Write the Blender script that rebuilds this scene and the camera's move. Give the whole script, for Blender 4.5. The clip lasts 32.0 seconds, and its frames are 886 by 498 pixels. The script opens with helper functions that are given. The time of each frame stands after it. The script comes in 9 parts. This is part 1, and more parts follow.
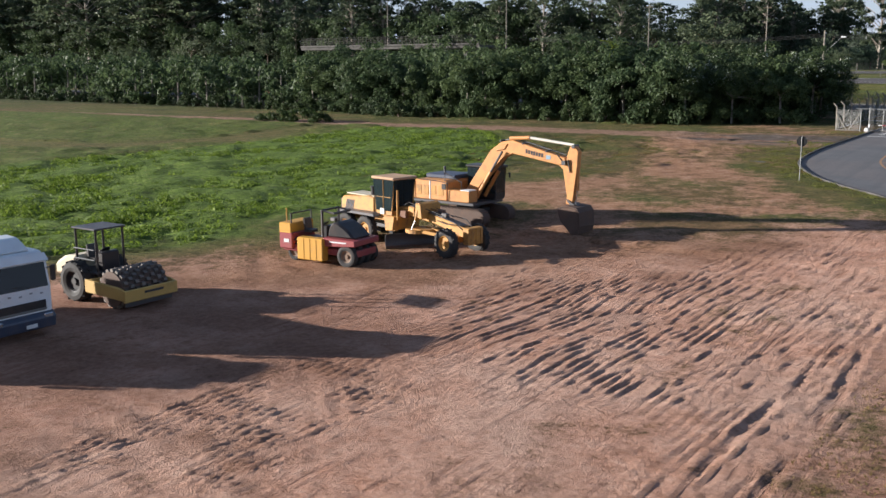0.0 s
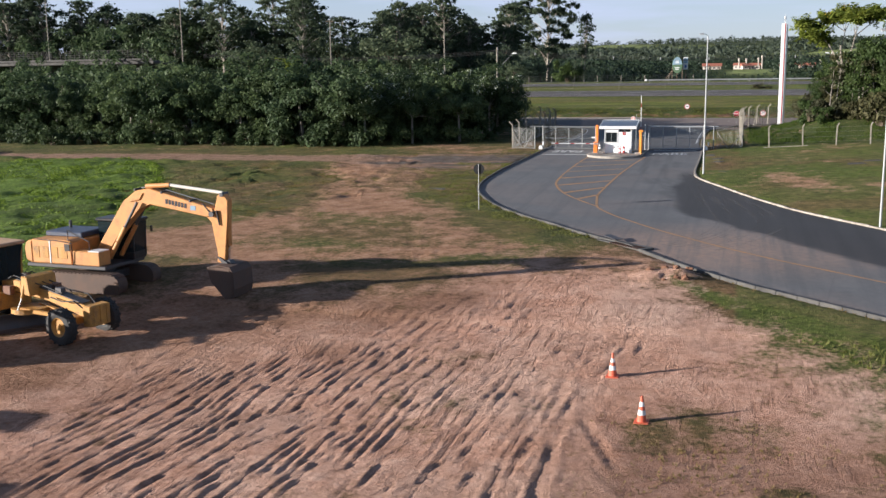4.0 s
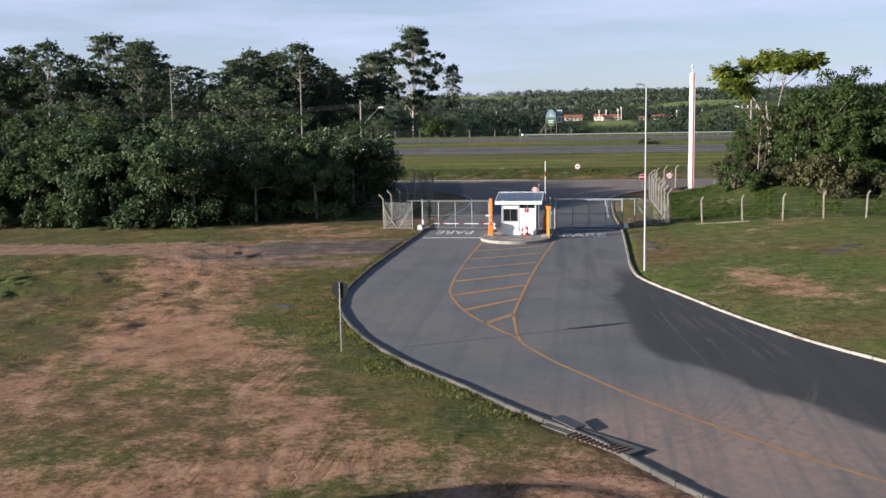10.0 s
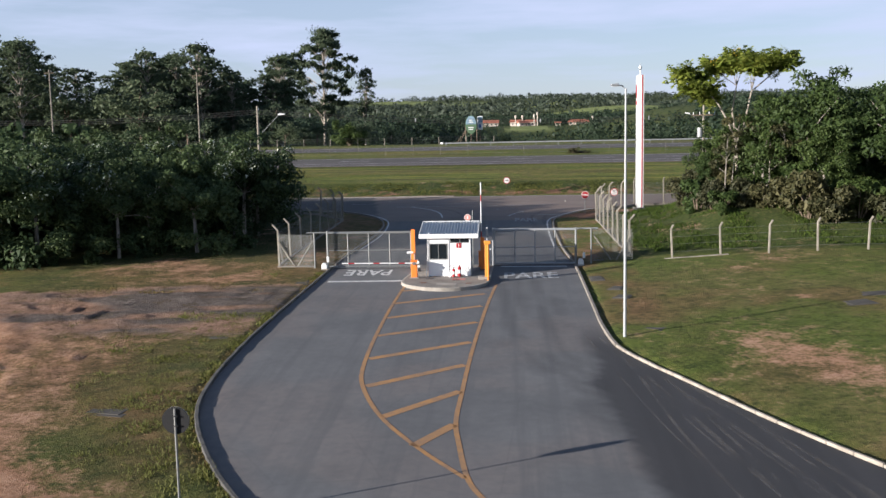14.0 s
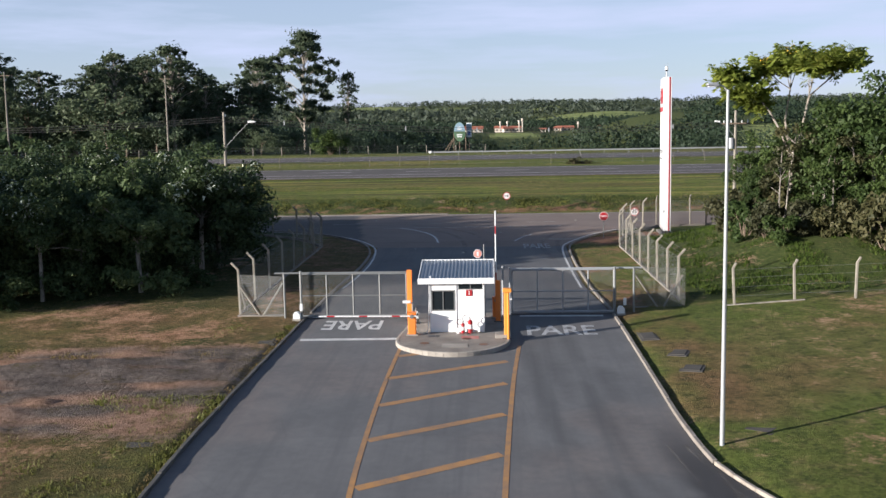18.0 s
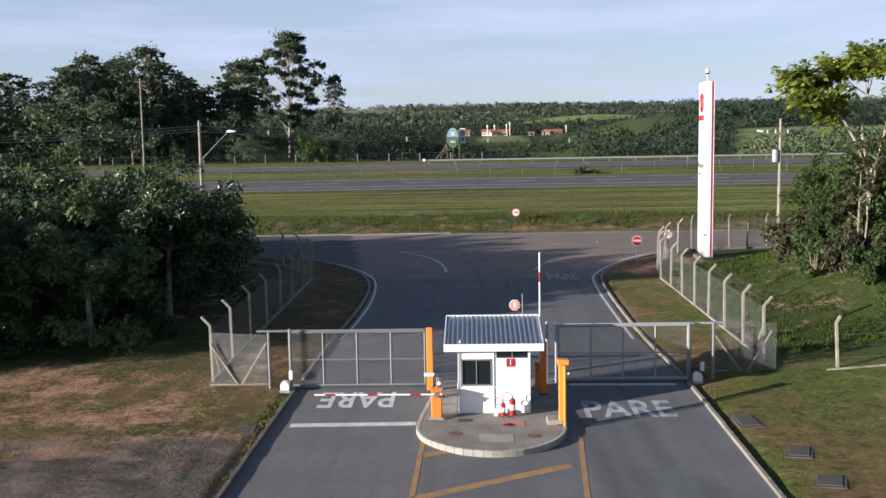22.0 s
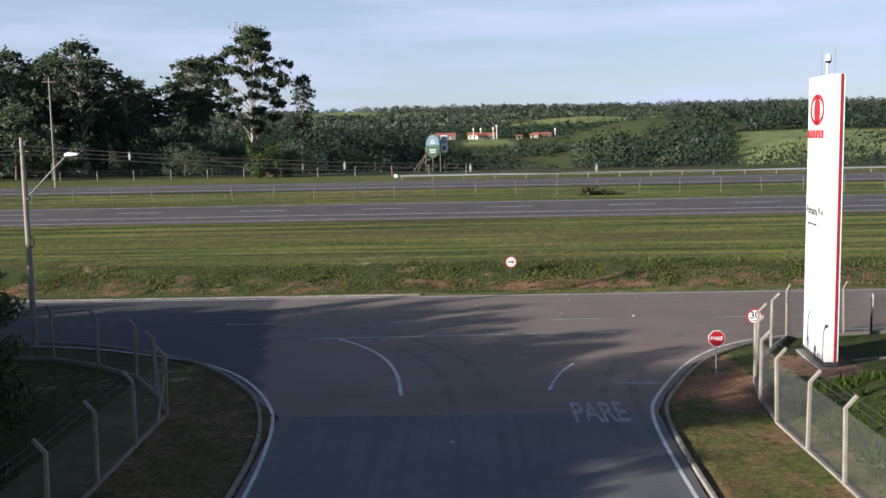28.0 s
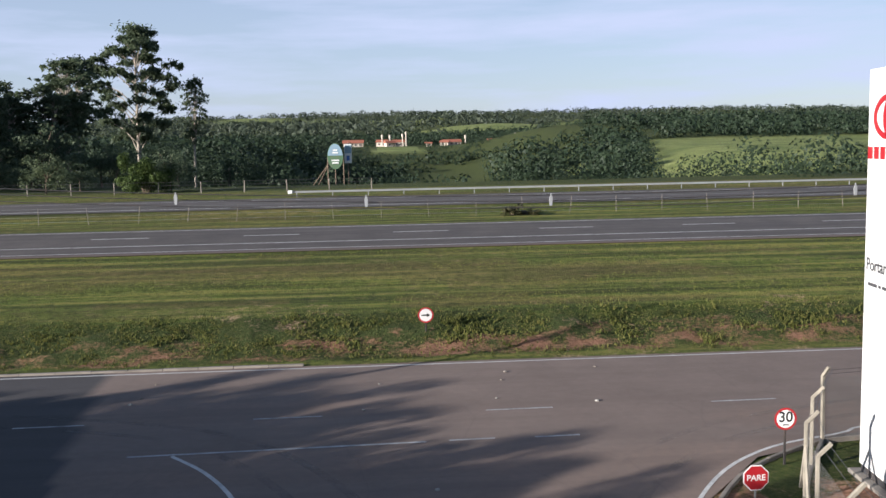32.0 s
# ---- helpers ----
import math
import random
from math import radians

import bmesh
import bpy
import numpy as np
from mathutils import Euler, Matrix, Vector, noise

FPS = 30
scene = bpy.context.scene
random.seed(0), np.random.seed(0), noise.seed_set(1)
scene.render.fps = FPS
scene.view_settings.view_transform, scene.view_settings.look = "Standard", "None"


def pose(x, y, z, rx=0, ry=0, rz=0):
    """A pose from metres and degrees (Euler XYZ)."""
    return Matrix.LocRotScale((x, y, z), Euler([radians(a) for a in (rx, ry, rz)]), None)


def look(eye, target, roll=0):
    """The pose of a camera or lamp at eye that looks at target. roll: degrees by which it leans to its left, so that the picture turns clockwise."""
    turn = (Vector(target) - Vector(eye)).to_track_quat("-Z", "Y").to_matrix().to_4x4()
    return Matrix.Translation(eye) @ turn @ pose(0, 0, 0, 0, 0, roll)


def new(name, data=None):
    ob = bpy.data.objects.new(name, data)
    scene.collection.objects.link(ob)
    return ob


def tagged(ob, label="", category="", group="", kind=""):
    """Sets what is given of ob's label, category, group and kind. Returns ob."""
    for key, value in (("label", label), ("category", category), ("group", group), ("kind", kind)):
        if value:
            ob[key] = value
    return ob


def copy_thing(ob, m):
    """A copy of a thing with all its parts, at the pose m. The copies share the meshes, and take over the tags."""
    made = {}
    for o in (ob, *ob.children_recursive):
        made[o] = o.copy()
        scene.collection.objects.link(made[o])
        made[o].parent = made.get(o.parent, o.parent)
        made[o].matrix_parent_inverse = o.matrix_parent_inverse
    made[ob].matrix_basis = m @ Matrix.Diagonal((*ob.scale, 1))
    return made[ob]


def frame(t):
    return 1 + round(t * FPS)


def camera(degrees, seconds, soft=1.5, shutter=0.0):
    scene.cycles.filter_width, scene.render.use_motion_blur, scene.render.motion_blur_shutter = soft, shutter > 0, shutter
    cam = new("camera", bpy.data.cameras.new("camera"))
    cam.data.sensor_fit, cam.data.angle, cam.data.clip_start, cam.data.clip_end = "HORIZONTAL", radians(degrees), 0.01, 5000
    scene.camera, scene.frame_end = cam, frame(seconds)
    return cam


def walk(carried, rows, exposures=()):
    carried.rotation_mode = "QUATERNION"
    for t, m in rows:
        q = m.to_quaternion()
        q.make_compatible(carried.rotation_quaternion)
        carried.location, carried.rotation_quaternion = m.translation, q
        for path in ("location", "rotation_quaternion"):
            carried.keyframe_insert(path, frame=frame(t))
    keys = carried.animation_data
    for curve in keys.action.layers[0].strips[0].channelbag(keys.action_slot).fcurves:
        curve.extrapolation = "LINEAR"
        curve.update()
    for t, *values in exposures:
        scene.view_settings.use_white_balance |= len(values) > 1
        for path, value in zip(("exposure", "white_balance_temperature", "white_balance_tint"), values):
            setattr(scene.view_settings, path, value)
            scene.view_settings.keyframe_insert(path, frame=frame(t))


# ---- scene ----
cam = camera(48.7, 32.0)
METRES, EYE, TILT, LEAN, TURN = 106.0, 6.1, 0.0, 0.0, 34.1
PATH = [
    (0, (1.774, -2.562, 6.674), (0.665, -0.939, 6.305), -0.2),
    (0.5, (1.326, -1.152, 6.888), (0.491, 0.626, 6.514), -0.0),
    (1, (1.224, -0.335, 6.743), (0.567, 1.518, 6.378), -0.6),
    (1.5, (1.241, -0.109, 6.946), (0.628, 1.76, 6.582), -0.6),
    (2, (1.286, -0.024, 7.008), (0.686, 1.849, 6.646), -0.7),
    (2.5, (1.305, 0.524, 7.082), (0.714, 2.401, 6.721), -0.7),
    (3, (1.153, 1.544, 7.231), (0.572, 3.423, 6.87), -0.7),
    (3.5, (0.824, 3.052, 7.389), (0.251, 4.934, 7.029), -0.7),
    (5.5, (-1.232, 10.879, 7.846), (-1.802, 12.773, 7.551), -0.8),
    (6, (-1.699, 12.837, 7.913), (-2.269, 14.734, 7.637), -0.8),
    (6.5, (-2.149, 14.733, 7.995), (-2.715, 16.634, 7.737), -0.8),
    (7, (-2.632, 16.637, 8.052), (-3.16, 18.551, 7.805), -0.9),
    (7.5, (-3.061, 18.546, 8.037), (-3.516, 20.478, 7.795), -1.1),
    (8, (-3.466, 20.259, 8.021), (-3.87, 22.202, 7.778), -1.1),
    (8.5, (-3.904, 21.641, 8.109), (-4.279, 23.59, 7.863), -1.1),
    (9, (-4.26, 22.88, 8.134), (-4.609, 24.834, 7.886), -1.1),
    (9.5, (-4.591, 24.302, 8.161), (-4.918, 26.259, 7.909), -1.0),
    (10, (-4.887, 25.789, 8.27), (-5.193, 27.749, 8.015), -1.0),
    (10.5, (-5.154, 27.54, 8.286), (-5.43, 29.504, 8.032), -1.0),
    (11, (-5.417, 29.529, 8.355), (-5.636, 31.5, 8.103), -1.1),
    (11.5, (-5.633, 31.467, 8.349), (-5.815, 33.444, 8.102), -1.2),
    (12, (-5.822, 33.474, 8.457), (-5.988, 35.451, 8.21), -1.1),
    (12.5, (-6.061, 35.413, 8.533), (-6.214, 37.392, 8.285), -1.1),
    (13, (-6.292, 37.268, 8.568), (-6.437, 39.248, 8.321), -1.1),
    (13.5, (-6.576, 39.087, 8.672), (-6.715, 41.066, 8.423), -1.1),
    (15.5, (-7.753, 45.837, 8.593), (-7.882, 47.819, 8.354), -1.0),
    (16, (-8.168, 47.516, 8.666), (-8.292, 49.498, 8.427), -1.0),
    (16.5, (-8.467, 49.17, 8.846), (-8.587, 51.152, 8.604), -1.0),
    (17, (-8.554, 50.805, 8.94), (-8.663, 52.788, 8.7), -1.1),
    (17.5, (-8.676, 52.119, 8.978), (-8.779, 54.102, 8.741), -1.0),
    (18, (-8.724, 53.289, 9.029), (-8.823, 55.272, 8.792), -1.0),
    (18.5, (-8.786, 54.29, 9.087), (-8.881, 56.274, 8.851), -1.0),
    (19, (-8.757, 55.278, 9.14), (-8.851, 57.262, 8.906), -1.0),
    (19.5, (-8.905, 56.29, 9.172), (-8.992, 58.275, 8.939), -1.1),
    (20, (-9.102, 57.315, 9.322), (-9.184, 59.3, 9.087), -1.1),
    (20.5, (-9.512, 58.595, 9.384), (-9.589, 60.58, 9.152), -1.0),
    (21, (-9.976, 60.047, 9.386), (-10.053, 62.033, 9.157), -1.1),
    (21.5, (-10.436, 61.603, 9.508), (-10.51, 63.589, 9.278), -1.0),
    (22, (-10.867, 63.454, 9.678), (-10.934, 65.439, 9.446), -1.0),
    (22.5, (-11.101, 65.623, 9.746), (-11.16, 67.609, 9.516), -1.0),
    (23, (-11.205, 68.082, 9.791), (-11.258, 70.068, 9.564), -1.0),
    (23.5, (-11.089, 70.56, 9.905), (-11.14, 72.547, 9.677), -1.0),
    (24, (-10.885, 73.075, 9.969), (-10.935, 75.061, 9.742), -1.0),
    (24.5, (-10.613, 75.402, 10.095), (-10.663, 77.388, 9.868), -1.0),
    (25, (-10.392, 77.661, 10.215), (-10.441, 79.647, 9.987), -1.0),
    (25.5, (-10.229, 79.919, 10.591), (-10.276, 81.904, 10.355), -1.1),
    (27.5, (-10.021, 88.034, 10.745), (-10.066, 90.019, 10.511), -1.1),
    (28, (-10.292, 90.06, 10.738), (-10.332, 92.047, 10.509), -1.1),
    (28.5, (-10.294, 92.238, 10.848), (-10.335, 94.224, 10.616), -1.1),
    (29, (-10.265, 94.412, 10.75), (-10.301, 96.399, 10.524), -0.9),
    (29.5, (-10.225, 96.777, 10.672), (-10.219, 98.765, 10.452), -0.9),
    (30, (-10.138, 98.947, 10.915), (-10.068, 100.933, 10.685), -1.1),
    (30.5, (-10.014, 100.881, 10.774), (-9.904, 102.866, 10.559), -1.0),
    (31, (-9.712, 102.666, 10.801), (-9.585, 104.651, 10.588), -1.0),
    (31.5, (-9.523, 104.361, 10.866), (-9.385, 106.345, 10.656), -1.0),
    (32, (-9.675, 105.695, 11.098), (-9.532, 107.677, 10.879), -1.1),
]
walk(cam, [(t, look(eye, target, roll)) for t, eye, target, roll in PATH], [(0.0, 0.61, 5680, 10), (32.0, 0.61, 5680, 10)])

# ---- world, sun, exposure ----
SUN_EL, SUN_AZ = 11.9, 27.2  # elevation, and the way that shadows fall, from +x towards +y
world = bpy.data.worlds.new("sky")
scene.world = world
world.use_nodes = True
wt = world.node_tree
wt.nodes.clear()
wo = wt.nodes.new("ShaderNodeOutputWorld")
wb = wt.nodes.new("ShaderNodeBackground")
ws = wt.nodes.new("ShaderNodeTexSky")
ws.sky_type = "NISHITA"
ws.sun_disc = False
ws.sun_elevation = radians(SUN_EL)
ws.sun_rotation = radians(270 - SUN_AZ)
ws.altitude = 600
ws.air_density, ws.dust_density, ws.ozone_density = 1.0, 0.6, 1.5
wb.inputs["Strength"].default_value = 0.078
# thin streaks of cirrus
wc = wt.nodes.new("ShaderNodeTexCoord")
wm = wt.nodes.new("ShaderNodeMapping")
wm.inputs["Scale"].default_value = (1.2, 2.0, 11.0)
wm.inputs["Rotation"].default_value = (0.05, 0.10, 0.3)
wn = wt.nodes.new("ShaderNodeTexNoise")
wn.inputs["Scale"].default_value = 2.2
wn.inputs["Detail"].default_value = 7.0
wn.inputs["Roughness"].default_value = 0.55
wr = wt.nodes.new("ShaderNodeValToRGB")
wr.color_ramp.elements[0].position, wr.color_ramp.elements[1].position = 0.43, 0.63
wr.color_ramp.elements[0].color, wr.color_ramp.elements[1].color = (0.52, 0.52, 0.52, 1), (0.98, 0.98, 0.98, 1)
wx = wt.nodes.new("ShaderNodeMixRGB")
wx.inputs["Color2"].default_value = (5.8, 6.0, 7.2, 1)
wt.links.new(wc.outputs["Generated"], wm.inputs["Vector"])
wt.links.new(wm.outputs["Vector"], wn.inputs["Vector"])
wt.links.new(wn.outputs["Fac"], wr.inputs["Fac"])
wz = wt.nodes.new("ShaderNodeSeparateXYZ")
wt.links.new(wc.outputs["Generated"], wz.inputs[0])
wf = wt.nodes.new("ShaderNodeMapRange")  # haze lies low, the zenith is clear
wf.interpolation_type = "SMOOTHSTEP"
for i, v in ((1, 0.10), (2, 0.42), (3, 1.0), (4, 0.12)):
    wf.inputs[i].default_value = v
wt.links.new(wz.outputs["Z"], wf.inputs[0])
wk = wt.nodes.new("ShaderNodeMath")
wk.operation = "MULTIPLY"
wt.links.new(wr.outputs["Color"], wk.inputs[0])
wt.links.new(wf.outputs[0], wk.inputs[1])
wt.links.new(wk.outputs[0], wx.inputs["Fac"])
wt.links.new(ws.outputs["Color"], wx.inputs["Color1"])
wt.links.new(wx.outputs["Color"], wb.inputs["Color"])
wt.links.new(wb.outputs["Background"], wo.inputs["Surface"])
lamp = bpy.data.lights.new("sun", "SUN")
lamp.energy, lamp.angle, lamp.color = 8.0, radians(0.6), (1.0, 0.87, 0.71)
sun = new("sun", lamp)
ca, sa = math.cos(radians(SUN_AZ)), math.sin(radians(SUN_AZ))
te = math.tan(radians(SUN_EL))
sun.matrix_world = look((-60 * ca, -60 * sa, 60 * te), (0, 0, 0))

# ---- helpers for materials ----
def shader(name):
    m = bpy.data.materials.new(name)
    m.use_nodes = True
    return m, m.node_tree, m.node_tree.nodes["Principled BSDF"]


def node(tree, kind, **values):
    n = tree.nodes.new("ShaderNode" + kind)
    for k, v in values.items():
        sock = n.inputs[k.replace("_", " ")] if not k[0] == "i" or not k[1:].isdigit() else n.inputs[int(k[1:])]
        if isinstance(v, bpy.types.NodeSocket):
            tree.links.new(v, sock)
        else:
            sock.default_value = v
    return n


def place_of(tree, scale=1.0):
    """World place, in metres times scale."""
    g = tree.nodes.new("ShaderNodeNewGeometry")
    return node(tree, "VectorMath", i0=g.outputs["Position"], i1=(scale, scale, scale))


def noise_of(tree, scale, detail=4.0, rough=0.55, vec=None):
    n = node(tree, "TexNoise", Scale=scale, Detail=detail, Roughness=rough)
    tree.links.new(vec or tree.nodes.new("ShaderNodeNewGeometry").outputs["Position"], n.inputs["Vector"])
    return n.outputs["Fac"]


def ramp(tree, fac, stops):
    r = tree.nodes.new("ShaderNodeValToRGB")
    while len(r.color_ramp.elements) < len(stops):
        r.color_ramp.elements.new(0.5)
    for e, (p, c) in zip(r.color_ramp.elements, stops):
        e.position = p
        e.color = (*c, 1) if len(c) == 3 else c
    tree.links.new(fac, r.inputs["Fac"])
    return r.outputs["Color"]


def mix(tree, fac, a, b, kind="MIX"):
    n = tree.nodes.new("ShaderNodeMixRGB")
    n.blend_type = kind
    for sock, v in zip(n.inputs, (fac, a, b)):
        if isinstance(v, bpy.types.NodeSocket):
            tree.links.new(v, sock)
        elif isinstance(v, (int, float)):
            sock.default_value = v
        else:
            sock.default_value = (*v, 1) if len(v) == 3 else v
    return n.outputs["Color"]


def calc(tree, op, a, b=0.0, clamp=False):
    n = tree.nodes.new("ShaderNodeMath")
    n.operation, n.use_clamp = op, clamp
    for sock, v in zip(n.inputs, (a, b)):
        if isinstance(v, bpy.types.NodeSocket):
            tree.links.new(v, sock)
        else:
            sock.default_value = v
    return n.outputs[0]


def attr(tree, name):
    a = tree.nodes.new("ShaderNodeAttribute")
    a.attribute_name = name
    return a.outputs["Fac"]


def bump(tree, bsdf, height, dist=0.02, strength=0.6):
    b = node(tree, "Bump", Strength=strength, Distance=dist, Height=height)
    tree.links.new(b.outputs["Normal"], bsdf.inputs["Normal"])


def paint(name, color, rough=0.5, metal=0.0, wear=0.25, dirt=(0.22, 0.14, 0.09), scale=3.0, coat=0.0):
    """A painted or plain surface with stains at two scales."""
    m, t, b = shader(name)
    big, small = noise_of(t, scale * 0.5, 5), noise_of(t, scale * 14, 3)
    f = ramp(t, calc(t, "MULTIPLY", big, small), [(0.22, (0, 0, 0)), (0.42, (1, 1, 1))])
    c = mix(t, calc(t, "MULTIPLY", f, wear), color, dirt)
    t.links.new(c, b.inputs["Base Color"])
    t.links.new(ramp(t, small, [(0.3, (rough * 0.8,) * 3), (0.7, (min(1, rough * 1.2),) * 3)]), b.inputs["Roughness"])
    b.inputs["Metallic"].default_value = metal
    b.inputs["Coat Weight"].default_value = coat
    bump(t, b, small, 0.002, 0.3)
    return m


# ---- helpers for meshes ----
def obj(name, bm, mat, parent=None, label="", smooth=False):
    me = bpy.data.meshes.new(name)
    bm.normal_update()
    bm.to_mesh(me)
    bm.free()
    if smooth:
        me.polygons.foreach_set("use_smooth", [True] * len(me.polygons))
    me.materials.append(mat)
    ob = new(name, me)
    if parent is not None:
        ob.parent = parent
    return tagged(ob, label)


def part(name, bm, mat, parent, label="", smooth=False):
    return obj(name, bm, mat, parent, label, smooth)


def thing(name, m, label, category, group="", kind=""):
    ob = new(name)
    ob.empty_display_size = 0.3
    ob.matrix_world = m
    return tagged(ob, label, category, group, kind)


def raw(name, verts, faces, mat, parent=None, smooth=False):
    me = bpy.data.meshes.new(name)
    me.from_pydata(verts, [], faces)
    me.materials.append(mat)
    if smooth:
        me.polygons.foreach_set("use_smooth", [True] * len(me.polygons))
    me.update()
    ob = new(name, me)
    if parent is not None:
        ob.parent = parent
    return ob


def box(bm, c, s, bevel=0.0, m=None):
    """A box with its centre c and its size s, with bevelled edges."""
    mat4 = (m or Matrix()) @ Matrix.Translation(c) @ Matrix.Diagonal((*s, 1))
    made = bmesh.ops.create_cube(bm, size=1.0, matrix=mat4)
    if bevel > 0:
        es = list({e for v in made["verts"] for e in v.link_edges})
        bmesh.ops.bevel(bm, geom=es, offset=bevel, segments=1, affect="EDGES", clamp_overlap=True)
    return bm


def tube(bm, p, q, r, r2=None, seg=8):
    """A round bar from p to q."""
    p, q = Vector(p), Vector(q)
    turn = (q - p).to_track_quat("Z", "Y").to_matrix().to_4x4()
    mid = Matrix.Translation((p + q) / 2) @ turn
    bmesh.ops.create_cone(bm, cap_ends=True, segments=seg, radius1=r, radius2=r if r2 is None else r2, depth=(q - p).length, matrix=mid)
    return bm


def path(bm, pts, r, seg=6):
    """One bent round bar through the points."""
    p = [Vector(q) for q in pts]
    rings = []
    side = None
    for i, q in enumerate(p):
        d = (p[min(i + 1, len(p) - 1)] - p[max(i - 1, 0)]).normalized()
        if side is None:
            side = d.orthogonal().normalized()
        side = (side - d * side.dot(d)).normalized()
        other = d.cross(side)
        wide = 1.0
        if 0 < i < len(p) - 1:
            wide = 1.0 / max(0.6, math.cos((p[i + 1] - q).angle(q - p[i - 1], 0.0) / 2))
        rings.append([bm.verts.new(q + (side * math.cos(2 * math.pi * k / seg) + other * math.sin(2 * math.pi * k / seg)) * r * wide) for k in range(seg)])
    for a, b in zip(rings, rings[1:]):
        for k in range(seg):
            bm.faces.new((a[k], a[(k + 1) % seg], b[(k + 1) % seg], b[k]))
    bm.faces.new(rings[0][::-1])
    bm.faces.new(rings[-1])
    return bm


def slab(bm, pts, width, m=None, bevel=0.0):
    """A profile in x and z, drawn out along y by width, about y = 0."""
    m = m or Matrix()
    a = [bm.verts.new(m @ Vector((x, -width / 2, z))) for x, z in pts]
    b = [bm.verts.new(m @ Vector((x, width / 2, z))) for x, z in pts]
    n = len(pts)
    fs = [bm.faces.new(a), bm.faces.new(b[::-1])]
    for i in range(n):
        fs.append(bm.faces.new((a[i], b[i], b[(i + 1) % n], a[(i + 1) % n])))
    bmesh.ops.recalc_face_normals(bm, faces=fs)
    if bevel > 0:
        bmesh.ops.bevel(bm, geom=list({e for f in fs for e in f.edges}), offset=bevel, segments=1, affect="EDGES", clamp_overlap=True)
    return bm


def new_bm():
    return bmesh.new()


# ---- smooth chance over the plan ----
def lattice(x, y, seed):
    xi, yi = np.floor(x).astype(np.int64), np.floor(y).astype(np.int64)
    fx, fy = x - xi, y - yi
    fx, fy = fx * fx * (3 - 2 * fx), fy * fy * (3 - 2 * fy)

    def h(a, b):
        n = (a * 374761393 + b * 668265263 + seed * 982451653) & 0x7FFFFFFF
        n = ((n ^ (n >> 13)) * 1274126177) & 0x7FFFFFFF
        return ((n ^ (n >> 16)) & 0xFFFF) / 65535.0

    return (h(xi, yi) * (1 - fx) + h(xi + 1, yi) * fx) * (1 - fy) + (h(xi, yi + 1) * (1 - fx) + h(xi + 1, yi + 1) * fx) * fy


def field(x, y, size, seed, octaves=3):
    total, amp, top = 0, 1.0, 0.0
    for o in range(octaves):
        total = total + amp * lattice(x / size + 17.3 * o, y / size - 9.1 * o, seed + o)
        top += amp
        amp *= 0.5
        size *= 0.5
    return total / top


def ease(a, b, v):
    f = np.clip((v - a) / (b - a), 0, 1)
    return f * f * (3 - 2 * f)


# ---- the lie of the land ----
GY = (-400, -60, 0, 30, 50, 65, 81, 95, 101, 128, 150, 152.5, 157, 176, 191, 197, 201, 216, 224, 262)
GZ = (-6, -3.9, -2.9, -2.25, -1.2, -0.85, -0.25, 0, 0.15, 0.62, 0.85, 0.95, 2.1, 3.3, 4.1, 4.2, 4.75, 5.15, 5.35, 5.2)


ROAD_L = [(-17.15, 125), (-17.0, 116), (-17.2, 110), (-17.5, 106), (-17.7, 100), (-17.9, 88), (-17.9, 80), (-17.7, 75), (-16.95, 71), (-14.85, 66.3), (-12.2, 62.3), (-9.35, 59), (-7, 56.2), (-4.9, 54.1), (-3.3, 51.7), (-1.9, 49.8), (0.6, 47.1), (3, 45.1), (12, 38), (30, 24), (70, -8)]
ROAD_R = [(-3.25, 125), (-3.5, 116), (-3.55, 110), (-3.4, 106), (-2.95, 100), (-2.88, 90), (-2.88, 84), (-2.72, 80.6), (-2.45, 79.3), (-1.87, 77.7), (-1.0, 75.8), (-0.22, 74.1), (0.9, 71.6), (1.6, 70.2), (3.1, 67.4), (4.4, 65.4), (6.1, 63.1), (9.0, 59.3), (14, 53.2), (32, 37), (90, -6)]
RIM_X, RIM_Y = [p[0] for p in ROAD_R[::-1]], [p[1] for p in ROAD_R[::-1]]


def base_height(x, y):
    """Height of the made ground: yard, road, bank and highway rise step by step to the north."""
    x, y = np.asarray(x, float), np.asarray(y, float)
    return np.interp(y, GY, GZ)


FAR_Y = (300, 420, 700, 760, 900, 1000, 1400, 2000, 2600, 4600)
FAR_Z = (0, 2, 4, 3, 7, 10, 24, 44, 71, 80)


def far_height(x, y):
    """Valley behind the highway, then slopes, a meadow hill, a wooded knoll and a long ridge."""
    v = -14 * ease(235, 330, y) * ease(-75, -10, x) * (1 - ease(480, 760, y)) + np.interp(y, FAR_Y, FAR_Z)
    hills = 7 * (field(x + 900, y, 520, 5, 2) - 0.5) * ease(480, 900, y) + 16 * (field(x, y, 900, 8, 3) - 0.5) * ease(1200, 2400, y)
    right = 14.5 * ease(20, 110, x) * ease(240, 340, y) * (1 - ease(640, 1000, y))
    mound = 9 * np.exp(-(((x - 128) / 75) ** 2) - ((y - 1120) / 110) ** 2) + 14 * np.exp(-(((x - 86) / 60) ** 2) - ((y - 1400) / 120) ** 2)
    z = v + hills + right + mound
    flat = ease(690, 740, y) * (1 - ease(800, 900, y)) * ease(-60, -20, x) * (1 - ease(100, 150, x))
    return z * (1 - flat) + 3.0 * flat


